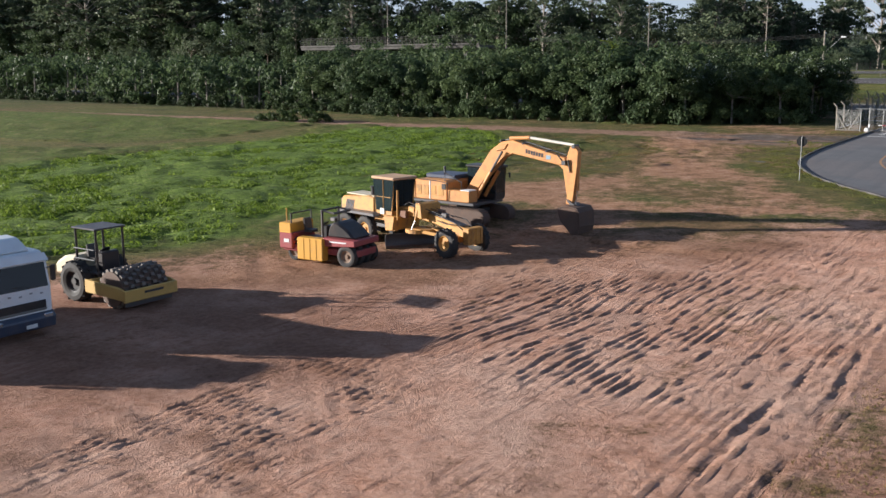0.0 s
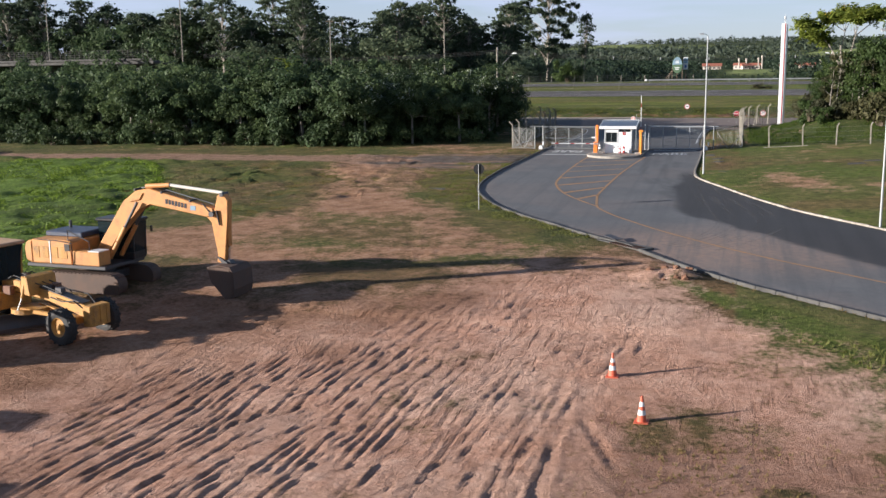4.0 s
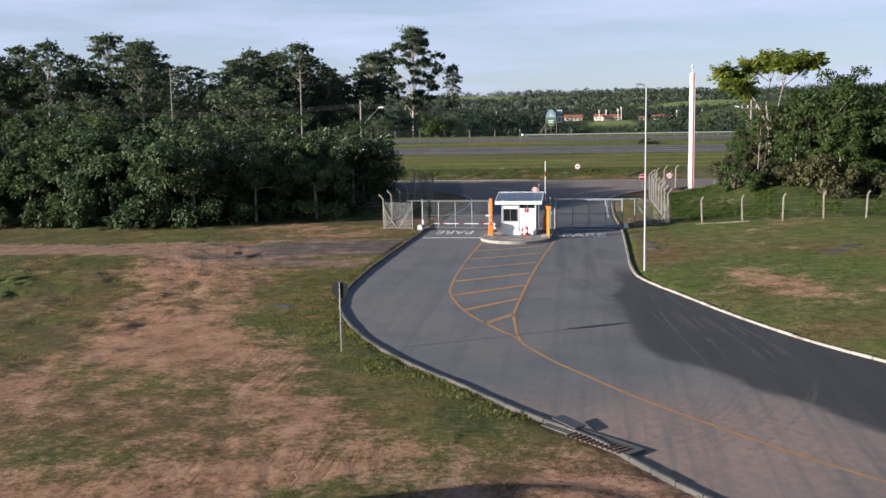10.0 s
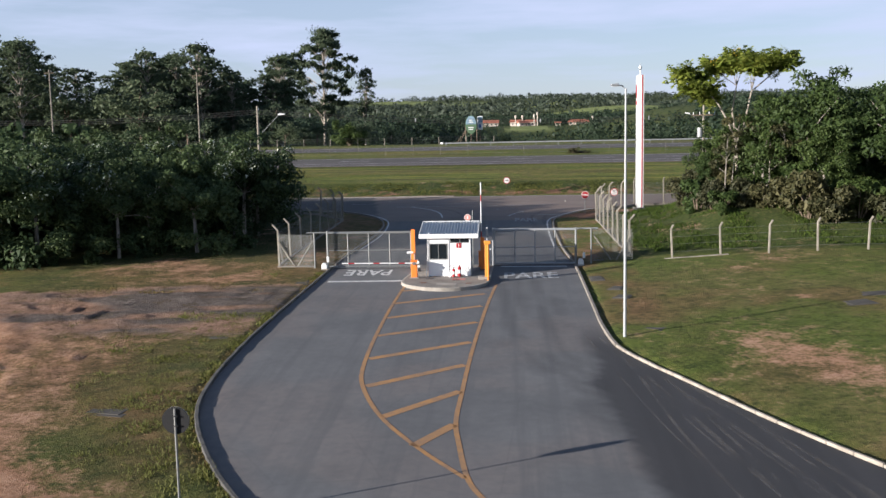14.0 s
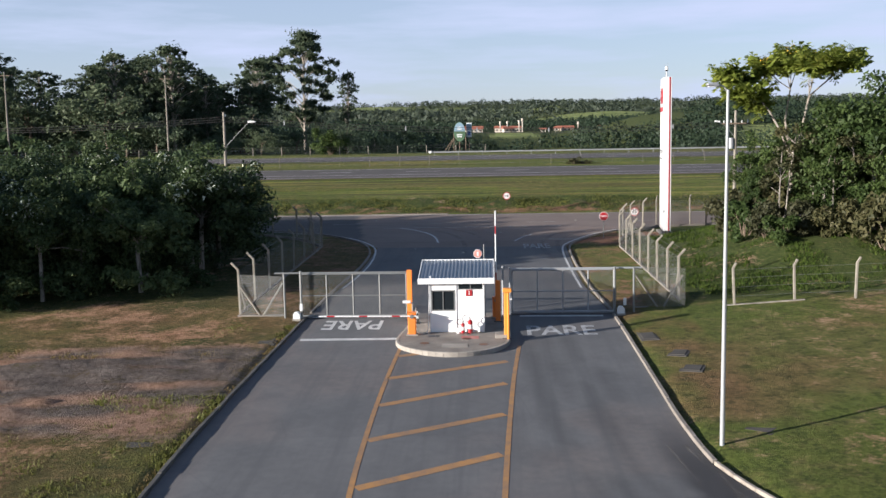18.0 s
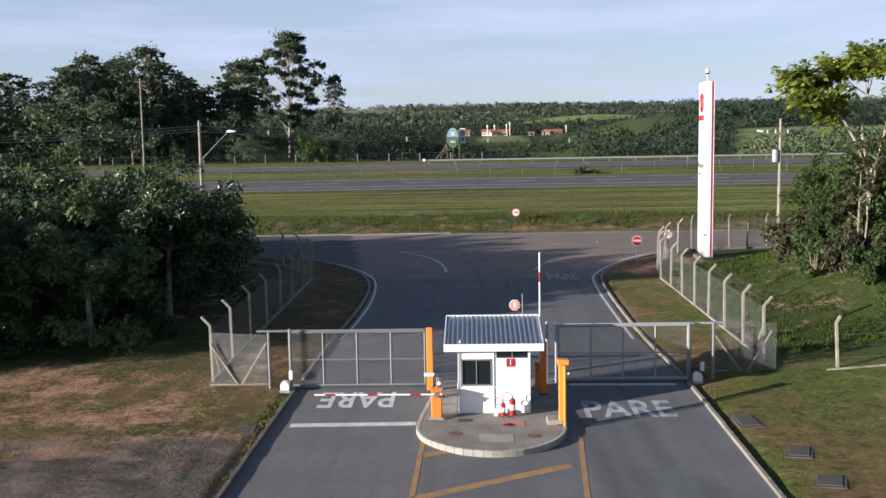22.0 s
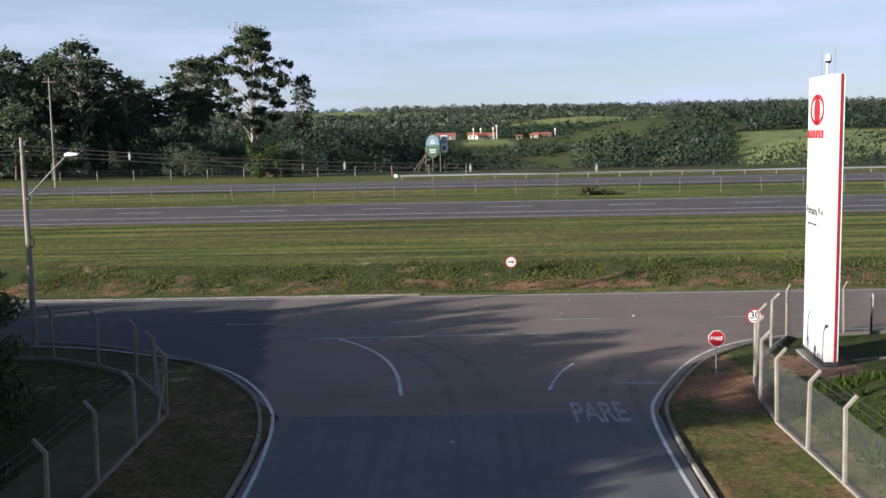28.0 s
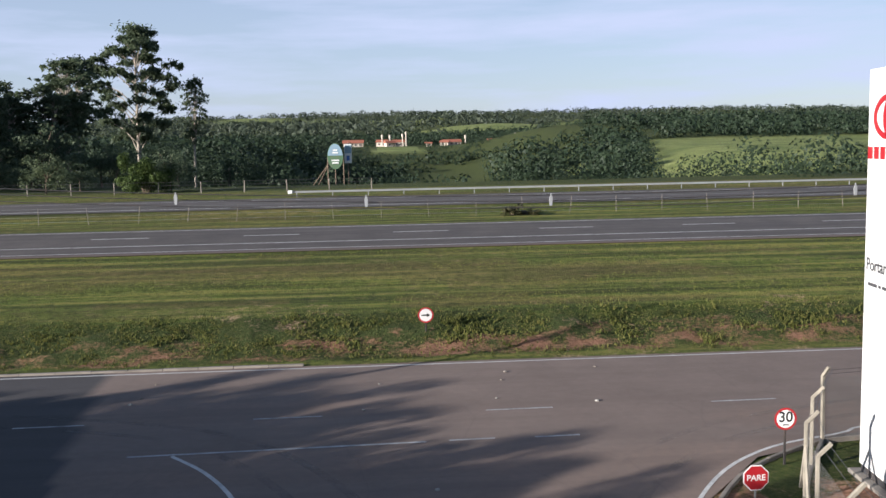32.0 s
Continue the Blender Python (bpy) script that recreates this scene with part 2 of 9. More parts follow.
def in_meadow(x, y):
    """Open fields among the far woods."""
    slope = (x > 58 + (y - 340) * 0.278 + 6 * (field(x, y, 30, 35, 2) - 0.5)) & (x < 460) & (y > 318) & (y < 545)
    small = (np.abs(x - 58 - 0.2 * (y - 430)) < 5) & (y > 415) & (y < 470)
    hill = ((x - 136) / 108) ** 2 + ((y - 1085) / 105) ** 2 < 1
    common = ((x - 7) / 17) ** 2 + ((y - 690) / 38) ** 2 < 1
    back = ((x - 52) / 40) ** 2 + ((y - 1420) / 90) ** 2 < 1
    return slope | small | hill | common | back | (field(x, y, 260, 33, 2) > 0.64) & (y > 1000)


def ground_height(x, y):
    x, y = np.asarray(x, float), np.asarray(y, float)
    z = base_height(x, y)
    z = z + far_height(x, y) * ease(230, 300, y)
    lawn = 0.038 * np.clip(x - np.interp(y, RIM_Y, RIM_X) - 0.4, 0, 16) * ease(58, 72, y) * (1 - ease(118, 136, y))
    bankr = 1.5 * ease(2.0, 10, x) * ease(103, 113, y) * (1 - ease(122, 134, y))
    return z + lawn + bankr


def gz(x, y):
    return float(ground_height(x, y))


SIDE_X = (-400, -60, -31, -25, -22, -19.8, -18.2, -17.15, -3.25, -2.5, -0.2, 2.6, 8, 20, 400)
SIDE_Y = (141, 139, 137.7, 135.1, 133, 130, 126.8, 125, 125, 127.3, 132.3, 135.7, 138, 139, 141)


def spline(pts, n):
    """Catmull-Rom through the points, n steps to a stretch."""
    p = np.array([pts[0], *pts, pts[-1]], float)
    out = []
    for i in range(1, len(p) - 2):
        for k in range(n):
            u = k / n
            out.append(0.5 * (2 * p[i] + (p[i + 1] - p[i - 1]) * u + (2 * p[i - 1] - 5 * p[i] + 4 * p[i + 1] - p[i + 2]) * u**2 + (3 * p[i] - p[i - 1] - 3 * p[i + 1] + p[i + 2]) * u**3))
    out.append(p[-2])
    return np.array(out)


def inside(x, y, poly):
    x, y = np.asarray(x, float), np.asarray(y, float)
    hit = np.zeros(x.shape, bool)
    for (ax, ay), (bx, by) in zip(poly, np.roll(poly, -1, 0)):
        if ay != by:
            hit ^= ((ay > y) != (by > y)) & (x < (bx - ax) * (y - ay) / (by - ay) + ax)
    return hit


def away(x, y, line):
    """Distance to a broken line."""
    x, y = np.asarray(x, float), np.asarray(y, float)
    best = np.full(x.shape, 1e9)
    for (ax, ay), (bx, by) in zip(line, line[1:]):
        dx, dy = bx - ax, by - ay
        u = np.clip(((x - ax) * dx + (y - ay) * dy) / (dx * dx + dy * dy + 1e-9), 0, 1)
        best = np.minimum(best, np.hypot(x - ax - u * dx, y - ay - u * dy))
    return best


EDGE_L, EDGE_R = spline(ROAD_L, 5), spline(ROAD_R, 5)
ACCESS = np.vstack([EDGE_L, EDGE_R[::-1]])


def on_road(x, y):
    side = (y > np.interp(x, SIDE_X, SIDE_Y) - 0.02) & (y < 150.4)
    return inside(x, y, ACCESS) | side

# ---- materials of the ground ----
def ground_material():
    m, t, b = shader("yard_ground")
    soil, lush, rough_a, fields = attr(t, "soil"), attr(t, "lush"), attr(t, "weeds"), attr(t, "dry")
    n1, n2, n3, n4 = noise_of(t, 0.16, 5), noise_of(t, 0.9, 7, 0.62), noise_of(t, 5.0, 7, 0.68), noise_of(t, 26.0, 4, 0.7)
    mixn = calc(t, "ADD", calc(t, "MULTIPLY", n2, 0.42), calc(t, "ADD", calc(t, "MULTIPLY", n3, 0.36), calc(t, "MULTIPLY", n4, 0.22)))
    # wheel and blade marks drawn out along the yard
    lie = node(t, "Mapping", Rotation=(0, 0, radians(-4)), Scale=(1.0, 0.11, 1.0))
    t.links.new(t.nodes.new("ShaderNodeNewGeometry").outputs["Position"], lie.inputs["Vector"])
    drawn = noise_of(t, 3.2, 5, 0.6, lie.outputs["Vector"])
    cut = calc(t, "MULTIPLY", ramp(t, drawn, [(0.36, (1, 1, 1)), (0.48, (0, 0, 0))]), ramp(t, noise_of(t, 0.22, 3), [(0.46, (0, 0, 0)), (0.62, (1, 1, 1))]))
    # bare earth: pink sandy clay, pale dust, dark red moist clods and painted shade
    earth = ramp(t, mixn, [(0.36, (0.36, 0.168, 0.104)), (0.45, (0.51, 0.280, 0.188)), (0.54, (0.61, 0.365, 0.262)), (0.66, (0.71, 0.480, 0.365))])
    earth = mix(t, ramp(t, n1, [(0.42, (0, 0, 0)), (0.66, (0.6, 0.6, 0.6))]), earth, (0.66, 0.455, 0.35))
    earth = mix(t, ramp(t, attr(t, "damp_shade"), [(0.0, (0, 0, 0)), (1.0, (1, 1, 1))]), earth, ramp(t, n3, [(0.35, (0.165, 0.080, 0.049)), (0.65, (0.30, 0.160, 0.100))]))
    earth = mix(t, calc(t, "MULTIPLY", ramp(t, n4, [(0.48, (0, 0, 0)), (0.66, (1, 1, 1))]), 0.4), earth, (0.27, 0.15, 0.105))
    # shade in the furrow hollows is painted too, as dark lines
    earth = mix(t, calc(t, "MULTIPLY", cut, 0.55), earth, (0.21, 0.098, 0.06))
    crumbs = ramp(t, noise_of(t, 2.0, 9, 0.78), [(0.40, (1, 1, 1)), (0.50, (0, 0, 0))])
    earth = mix(t, calc(t, "MULTIPLY", crumbs, 0.42), earth, (0.19, 0.095, 0.055))
    earth = mix(t, attr(t, "ochre"), earth, ramp(t, mixn, [(0.36, (0.145, 0.074, 0.040)), (0.47, (0.280, 0.152, 0.086)), (0.55, (0.395, 0.230, 0.142)), (0.66, (0.53, 0.350, 0.240))]))
    earth = mix(t, attr(t, "gravel"), earth, ramp(t, mixn, [(0.38, (0.055, 0.044, 0.038)), (0.50, (0.115, 0.093, 0.080)), (0.64, (0.22, 0.180, 0.155))]))
    lawn = ramp(t, mixn, [(0.36, (0.052, 0.062, 0.015)), (0.46, (0.105, 0.112, 0.029)), (0.55, (0.165, 0.145, 0.050)), (0.66, (0.26, 0.195, 0.095))])
    lawn = mix(t, fields, lawn, ramp(t, mixn, [(0.38, (0.095, 0.066, 0.027)), (0.62, (0.245, 0.145, 0.072))]))
    green = ramp(t, calc(t, "ADD", calc(t, "MULTIPLY", n3, 0.6), calc(t, "MULTIPLY", n4, 0.4)), [(0.34, (0.036, 0.056, 0.011)), (0.5, (0.092, 0.125, 0.020)), (0.66, (0.165, 0.195, 0.042))])
    green = mix(t, ramp(t, n2, [(0.50, (0, 0, 0)), (0.72, (0.7, 0.7, 0.7))]), green, (0.20, 0.165, 0.065))
    weeds = ramp(t, n3, [(0.3, (0.022, 0.036, 0.010)), (0.55, (0.060, 0.076, 0.022)), (0.75, (0.15, 0.105, 0.05))])
    # mown and wind-laid streaks along the highway verges
    row = node(t, "Mapping", Scale=(0.035, 0.75, 0.0))
    t.links.new(t.nodes.new("ShaderNodeNewGeometry").outputs["Position"], row.inputs["Vector"])
    mown = noise_of(t, 1.0, 5, 0.6, row.outputs["Vector"])
    place = node(t, "SeparateXYZ")
    t.links.new(t.nodes.new("ShaderNodeNewGeometry").outputs["Position"], place.inputs[0])
    verge_y = calc(t, "MULTIPLY", calc(t, "SUBTRACT", place.outputs["Y"], 145.0), 0.1)
    verge_y.node.use_clamp = True
    mown = calc(t, "ADD", calc(t, "MULTIPLY", calc(t, "SUBTRACT", mown, 0.51), verge_y), 0.51)
    green = mix(t, ramp(t, mown, [(0.40, (0.9, 0.9, 0.9)), (0.505, (0, 0, 0))]), green, (0.046, 0.052, 0.016))
    green = mix(t, ramp(t, mown, [(0.515, (0, 0, 0)), (0.60, (0.75, 0.75, 0.75))]), green, (0.265, 0.240, 0.065))
    c = mix(t, lush, lawn, green)
    c = mix(t, attr(t, "vivid"), c, ramp(t, calc(t, "ADD", calc(t, "MULTIPLY", n2, 0.5), calc(t, "MULTIPLY", n3, 0.5)), [(0.36, (0.052, 0.084, 0.013)), (0.5, (0.108, 0.164, 0.024)), (0.64, (0.178, 0.238, 0.044))]))
    c = mix(t, attr(t, "pasture"), c, ramp(t, noise_of(t, 0.06, 6, 0.65), [(0.36, (0.13, 0.165, 0.050)), (0.64, (0.25, 0.275, 0.095))]))
    c = mix(t, rough_a, c, weeds)
    c = mix(t, calc(t, "MULTIPLY", crumbs, 0.6), c, (0.026, 0.034, 0.011))
    edge = calc(t, "ADD", soil, calc(t, "MULTIPLY", calc(t, "SUBTRACT", mixn, 0.5), 3.4))
    c = mix(t, ramp(t, edge, [(0.30, (0, 0, 0)), (0.72, (1, 1, 1))]), c, earth)
    t.links.new(c, b.inputs["Base Color"])
    b.inputs["Roughness"].default_value = 0.95
    b.inputs["Specular IOR Level"].default_value = 0.15
    bump(t, b, calc(t, "SUBTRACT", calc(t, "ADD", calc(t, "MULTIPLY", n3, 0.9), calc(t, "MULTIPLY", n4, 0.65)), calc(t, "MULTIPLY", calc(t, "MULTIPLY", cut, soil), 0.5)), 0.14, 1.0)
    return m


def asphalt_material(name, dark, light, tint, streaks=(1.4, 0.05, 0.0)):
    m, t, b = shader(name)
    n1, n2, n3 = noise_of(t, 0.35, 5), noise_of(t, 3.0, 5), noise_of(t, 70.0, 2)
    c = ramp(t, calc(t, "ADD", calc(t, "MULTIPLY", n1, 0.65), calc(t, "MULTIPLY", n2, 0.35)), [(0.3, dark), (0.7, light)])
    c = mix(t, calc(t, "MULTIPLY", ramp(t, n3, [(0.45, (0, 0, 0)), (0.7, (1, 1, 1))]), 0.13), c, (0.22, 0.21, 0.20))
    dust = calc(t, "MULTIPLY", attr(t, "dust"), ramp(t, n2, [(0.2, (0.3, 0.3, 0.3)), (0.75, (1, 1, 1))]))
    c = mix(t, dust, c, (0.34, 0.215, 0.15))
    # fine cracks
    lane = node(t, "Mapping", Scale=streaks)
    t.links.new(t.nodes.new("ShaderNodeNewGeometry").outputs["Position"], lane.inputs["Vector"])
    worn = noise_of(t, 1.0, 5, 0.6, lane.outputs["Vector"])
    c = mix(t, ramp(t, worn, [(0.38, (0.5, 0.5, 0.5)), (0.52, (0, 0, 0))]), c, dark)
    new_top = mix(t, ramp(t, worn, [(0.4, (0, 0, 0)), (0.6, (0.35, 0.35, 0.35))]), tint, tuple(1.6 * k for k in tint))
    c = mix(t, attr(t, "fresh"), c, new_top)
    vo = t.nodes.new("ShaderNodeTexVoronoi")
    vo.feature = "DISTANCE_TO_EDGE"
    vo.inputs["Scale"].default_value = 0.16
    wob = node(t, "VectorMath", i0=t.nodes.new("ShaderNodeNewGeometry").outputs["Position"])
    wn_ = node(t, "TexNoise", Scale=0.8, Detail=4.0)
    t.links.new(wn_.outputs["Color"], wob.inputs[1])
    t.links.new(wob.outputs[0], vo.inputs["Vector"])
    crack = ramp(t, vo.outputs["Distance"], [(0.0, (1, 1, 1)), (0.006, (0, 0, 0))])
    c = mix(t, calc(t, "MULTIPLY", crack, 0.12), c, (0.035, 0.035, 0.035))
    t.links.new(c, b.inputs["Base Color"])
    b.inputs["Roughness"].default_value = 0.82
    b.inputs["Specular IOR Level"].default_value = 0.35
    bump(t, b, n3, 0.006, 0.5)
    return m


def dusty_film(name, color):
    """Thin dust left by tyres, with the asphalt showing through."""
    m, t, b = shader(name)
    f = calc(t, "MULTIPLY", ramp(t, noise_of(t, 0.5, 4), [(0.40, (0, 0, 0)), (0.62, (1, 1, 1))]), ramp(t, noise_of(t, 9.0, 4, 0.7), [(0.35, (0, 0, 0)), (0.75, (1, 1, 1))]))
    b.inputs["Base Color"].default_value = (*color, 1)
    b.inputs["Roughness"].default_value = 0.95
    t.links.new(calc(t, "MULTIPLY", f, 0.5), b.inputs["Alpha"])
    return m


def marking_material(name, color, worn=0.5):
    m, t, b = shader(name)
    f = ramp(t, calc(t, "ADD", calc(t, "MULTIPLY", noise_of(t, 2.0, 5), 0.5), calc(t, "MULTIPLY", noise_of(t, 22.0, 4, 0.7), 0.5)), [(0.40, (0, 0, 0)), (0.62, (1, 1, 1))])
    t.links.new(mix(t, calc(t, "MULTIPLY", f, worn), color, (0.10, 0.10, 0.105)), b.inputs["Base Color"])
    b.inputs["Roughness"].default_value = 0.7
    return m


def concrete_material(name, a, bcol, scale=1.0):
    m, t, b = shader(name)
    n1, n2 = noise_of(t, 1.2 * scale, 6), noise_of(t, 25 * scale, 5, 0.7)
    c = ramp(t, calc(t, "ADD", calc(t, "MULTIPLY", n1, 0.6), calc(t, "MULTIPLY", n2, 0.4)), [(0.32, a), (0.66, bcol)])
    t.links.new(c, b.inputs["Base Color"])
    b.inputs["Roughness"].default_value = 0.9
    bump(t, b, n2, 0.006, 0.5)
    return m


GROUND = ground_material()
ASPHALT = asphalt_material("asphalt_worn", (0.093, 0.093, 0.096), (0.145, 0.143, 0.144), (0.031, 0.030, 0.032))
ASPHALT_SIDE = asphalt_material("asphalt_side", (0.155, 0.116, 0.096), (0.220, 0.168, 0.140), (0.050, 0.047, 0.049), (0.04, 0.8, 0.0))
ASPHALT_HWY = asphalt_material("asphalt_highway", (0.058, 0.050, 0.047), (0.112, 0.095, 0.087), (0.14, 0.10, 0.08), (0.02, 1.1, 0.0))
YELLOW = marking_material("yellow_road_paint", (0.40, 0.205, 0.065), 0.6)
WHITE_LINE = marking_material("white_road_paint", (0.62, 0.61, 0.59), 0.5)
WHITE_WORN = marking_material("worn_white_road_paint", (0.50, 0.50, 0.50), 0.85)
WHITE_FAINT = marking_material("faint_white_road_paint", (0.32, 0.32, 0.32), 1.0)
KERB = concrete_material("whitewashed_kerb", (0.13, 0.105, 0.085), (0.42, 0.375, 0.31), 1.6)
KERB_DARK = concrete_material("weathered_kerb", (0.035, 0.033, 0.031), (0.11, 0.102, 0.092))
CONCRETE = concrete_material("concrete", (0.19, 0.17, 0.145), (0.36, 0.325, 0.28))
OLD_CONCRETE = concrete_material("old_concrete", (0.13, 0.112, 0.095), (0.26, 0.228, 0.195))
POST = concrete_material("precast_concrete", (0.155, 0.138, 0.112), (0.30, 0.268, 0.215), 2.0)

# ---- ground: one sheet to the horizon ----
def stretches(*runs):
    out = []
    for a, b, step in runs:
        out.append(np.arange(a, b - 1e-6, step))
    return np.concatenate(out)


def growing(start, end, step, factor):
    out = [start]
    while out[-1] < end:
        out.append(out[-1] + step)
        step *= factor
    return np.array(out)


xs = np.concatenate([-growing(110, 3200, 4, 1.16)[::-1], stretches((-110, -78, 1.2), (-78, -42, 0.5), (-42, -24, 0.2), (-24, -19, 0.18), (-19, -8, 0.08), (-8, -2.4, 0.1), (-2.4, 2, 0.2), (2, 12, 0.35), (12, 40, 0.9)), growing(40, 3200, 2.0, 1.15)])
ys = np.concatenate([-growing(10, 600, 3, 1.25)[::-1], stretches((-10, 8, 0.9), (8, 33, 0.17), (33, 50, 0.35), (50, 72, 0.36), (72, 92, 0.24), (92, 100, 0.5), (100, 150, 0.9), (150, 160, 0.4), (160, 240, 1.8)), growing(240, 4600, 4, 1.07)])
GX, GYY = np.meshgrid(xs, ys)
PATHS = ([(-21, 44), (-23.2, 53), (-23.6, 62), (-24.4, 69), (-25.6, 76), (-27, 84), (-28.5, 92)], [(-170, 101), (-90, 95), (-60, 92), (-42, 91.5), (-30, 92), (-19, 92.5)])
YARD = [(-70, -40), (-52, -2), (-42, 14), (-36, 25), (-33, 30), (-30, 33), (-27, 37), (-22, 40.5), (-16, 43.5), (-10, 46.5), (-5.6, 52.5), (-1.8, 48.6), (3, 40), (9, 31), (16, 20), (26, 4), (40, -20), (40, -60)]
FIELD = [(-80, 30), (-62, 12), (-40, 24), (-36, 30), (-33, 37), (-31, 46), (-35.5, 59), (-41.5, 70), (-49, 81), (-56, 87), (-67, 82), (-68.5, 64), (-71, 51)]


def soft_in(x, y, poly, width):
    d = away(x, y, [*poly, poly[0]])
    return np.clip(0.5 + np.where(inside(x, y, poly), d, -d) / width, 0, 1)


near = (GX > -200) & (GX < 90) & (GYY > -60) & (GYY < 160)
soil = np.zeros_like(GX)
lush, weeds, dry, damp_shade, ochre, gravel, pasture, vivid = (soil.copy() for _ in range(8))
nx, ny = GX[near], GYY[near]
yard = np.clip(soft_in(nx, ny, YARD, 8.0) + 1.1 * (field(nx, ny, 4.5, 301, 4) - 0.5), 0, 1)
p1, p2 = away(nx, ny, PATHS[0]), away(nx, ny, PATHS[1])
wob = 2.2 * (field(nx, ny, 7, 31, 3) - 0.5)
pm = np.maximum.reduce([0.78 * (1 - ease(0.6, 4.6, p1 + 1.7 * wob)), 0.66 * (1 - ease(2.6, 5.2, p2 + 1.0 * wob))])
sm = np.maximum(yard, pm)
trod = soft_in(nx, ny, [(-3.2, 31.5), (-1, 33), (3, 31), (8, 33), (12, 24), (8, 12), (-4, 12), (-3.4, 22)], 3)
sm = np.minimum(sm, 1 - trod * np.clip(0.38 + 2.0 * (field(nx, ny, 1.7, 53, 4) - 0.48), 0, 0.75))
track_end = ease(0.1, 0.9, (5.5 - np.abs(ny - 91 - 2 * (field(nx, ny, 3, 221, 3) - 0.5))) / 4) * (nx < -16)
kerbside = (1 - ease(1.0, 6.5, away(nx, ny, EDGE_L))) * (1 - 0.85 * track_end * ease(0.4, 1.4, away(nx, ny, EDGE_L)))
sm = sm * (1 - 0.95 * kerbside * (1 - ease(-7.5, -5.5, nx) * (1 - ease(-1.6, 0.2, nx))))
bare = np.maximum.reduce([0.62 * (1 - ease(0.4, 2.6, np.hypot((nx - 4.6 + 0.25 * (ny - 77)) / 1.5, (ny - 77) / 2.6) + 1.2 * wob)), 0.6 * (1 - ease(0.4, 1.4, np.hypot((nx - 9.5) / 1.4, ny - 75))), 0.6 * (1 - ease(0.5, 1.8, np.hypot(nx - 7, ny - 88) + wob)), 0.62 * (1 - ease(0.6, 4.6, np.hypot((nx + 0.6) / 0.7, (ny - 125) / 2.4) + wob))])
sm = np.maximum(sm, bare)
soil[near] = sm
lush[near] = soft_in(nx, ny, FIELD, 6) * ease(0.12, 0.4, field(nx, ny, 12, 3, 3) + 0.35 * ease(-33, -42, nx)) * (1 - 0.8 * ease(0, 1, 1 - np.abs(ny - (70 + 0.25 * (nx + 80))) / 9) * (nx < -50))
lush[near] = np.maximum(lush[near], 0.75 * inside(nx, ny, [(-3, 47.8), (6, 40), (30, 22), (30, 16), (14, 27), (4, 38), (-1.2, 45)]))
lush[near] = np.maximum(lush[near], 0.75 * ease(0.36, 0.6, field(nx, ny, 5, 21, 4)) * ((nx > -3) & (ny > 60)))
lush[near] = np.maximum(lush[near], 0.85 * ((nx > 1.5) & (ny > 103) & (ny < 139)))
verge_w = np.interp(ny, (50, 54, 60, 66, 73, 80, 92), (0.8, 1.4, 2.6, 3.8, 5.0, 5.4, 4.0))
grassy = (1 - ease(0.7, 1.25, away(nx, ny, EDGE_L) / verge_w + 0.5 * (field(nx, ny, 2.5, 207, 3) - 0.5))) * ((nx < -7) & (ny > 52) & (ny < 99))
lush[near] = np.maximum(lush[near], grassy * (0.55 - 0.25 * ease(70, 80, ny)) * (1 - track_end))
turf = soft_in(nx, ny, [(-45, 82), (-34, 85), (-29.5, 76), (-28, 67), (-26, 60), (-30, 52), (-34, 50), (-36, 58), (-40, 70)], 5)
soil[near] = soil[near] * (1 - 0.85 * turf)
lush[near] = np.maximum(lush[near], turf * np.clip(0.35 + 2.2 * (field(nx, ny, 4, 208, 4) - 0.5), 0, 0.7))
weeds[near] = np.maximum(weeds[near], turf * np.clip(0.55 + 3.0 * (field(nx, ny, 2, 209, 4) - 0.5), 0, 0.9))
dry[near] = (0.35 + 0.65 * ease(0.36, 0.56, field(nx, ny, 10, 91, 3))) * (1 - lush[near]) * ((ny < 125) & (nx < 0.5))
damp_shade[near] = ease(0.56, 0.72, field(nx, ny, 6, 44, 3)) * (1 - ease(3, 9, away(nx, ny, [(-32, 30), (-24, 34), (-12, 46)]))) + 0.8 * (1 - ease(0.6, 3.0, away(nx, ny, [(-31, 22), (-25, 30), (-20, 36), (-15, 42)]) + wob))
mud = soft_in(nx, ny, [(-36, 90), (-42, 70), (-36, 52), (-30, 40), (-22, 38), (-10, 46), (-4, 54), (-12, 66), (-16, 74), (-18, 88)], 8)
damp_shade[near] = np.maximum(damp_shade[near], mud * np.clip(0.58 + 1.3 * (field(nx, ny, 5, 144, 4) - 0.5), 0.28, 0.9))
# gate corners: the wood's shade put into the ground colours
nook = ease(100, 104, ny) * (1 - ease(134, 139, ny)) * np.maximum((nx > -22) & (nx < -16.5), (nx > -3.6) & (nx < 1.5))
damp_shade[near] = np.maximum(damp_shade[near], 0.92 * nook)
weeds[near] = np.maximum(weeds[near], 0.4 * nook)
damp_shade[near] = damp_shade[near] * ease(1.5, 4.5, p2)
damp_shade[near] = np.maximum(damp_shade[near], ease(-36, -29, nx) * (1 - ease(2.5, 6.5, p2)) * np.clip(0.72 + 1.2 * (field(nx * 0.5, ny, 2.0, 149, 4) - 0.5), 0.5, 1.0))
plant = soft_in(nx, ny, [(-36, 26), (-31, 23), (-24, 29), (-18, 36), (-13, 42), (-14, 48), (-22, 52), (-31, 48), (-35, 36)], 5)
damp_shade[near] = np.maximum(damp_shade[near], plant * np.clip(0.62 + 1.6 * (field(nx, ny, 3.5, 148, 4) - 0.5), 0.15, 0.95))
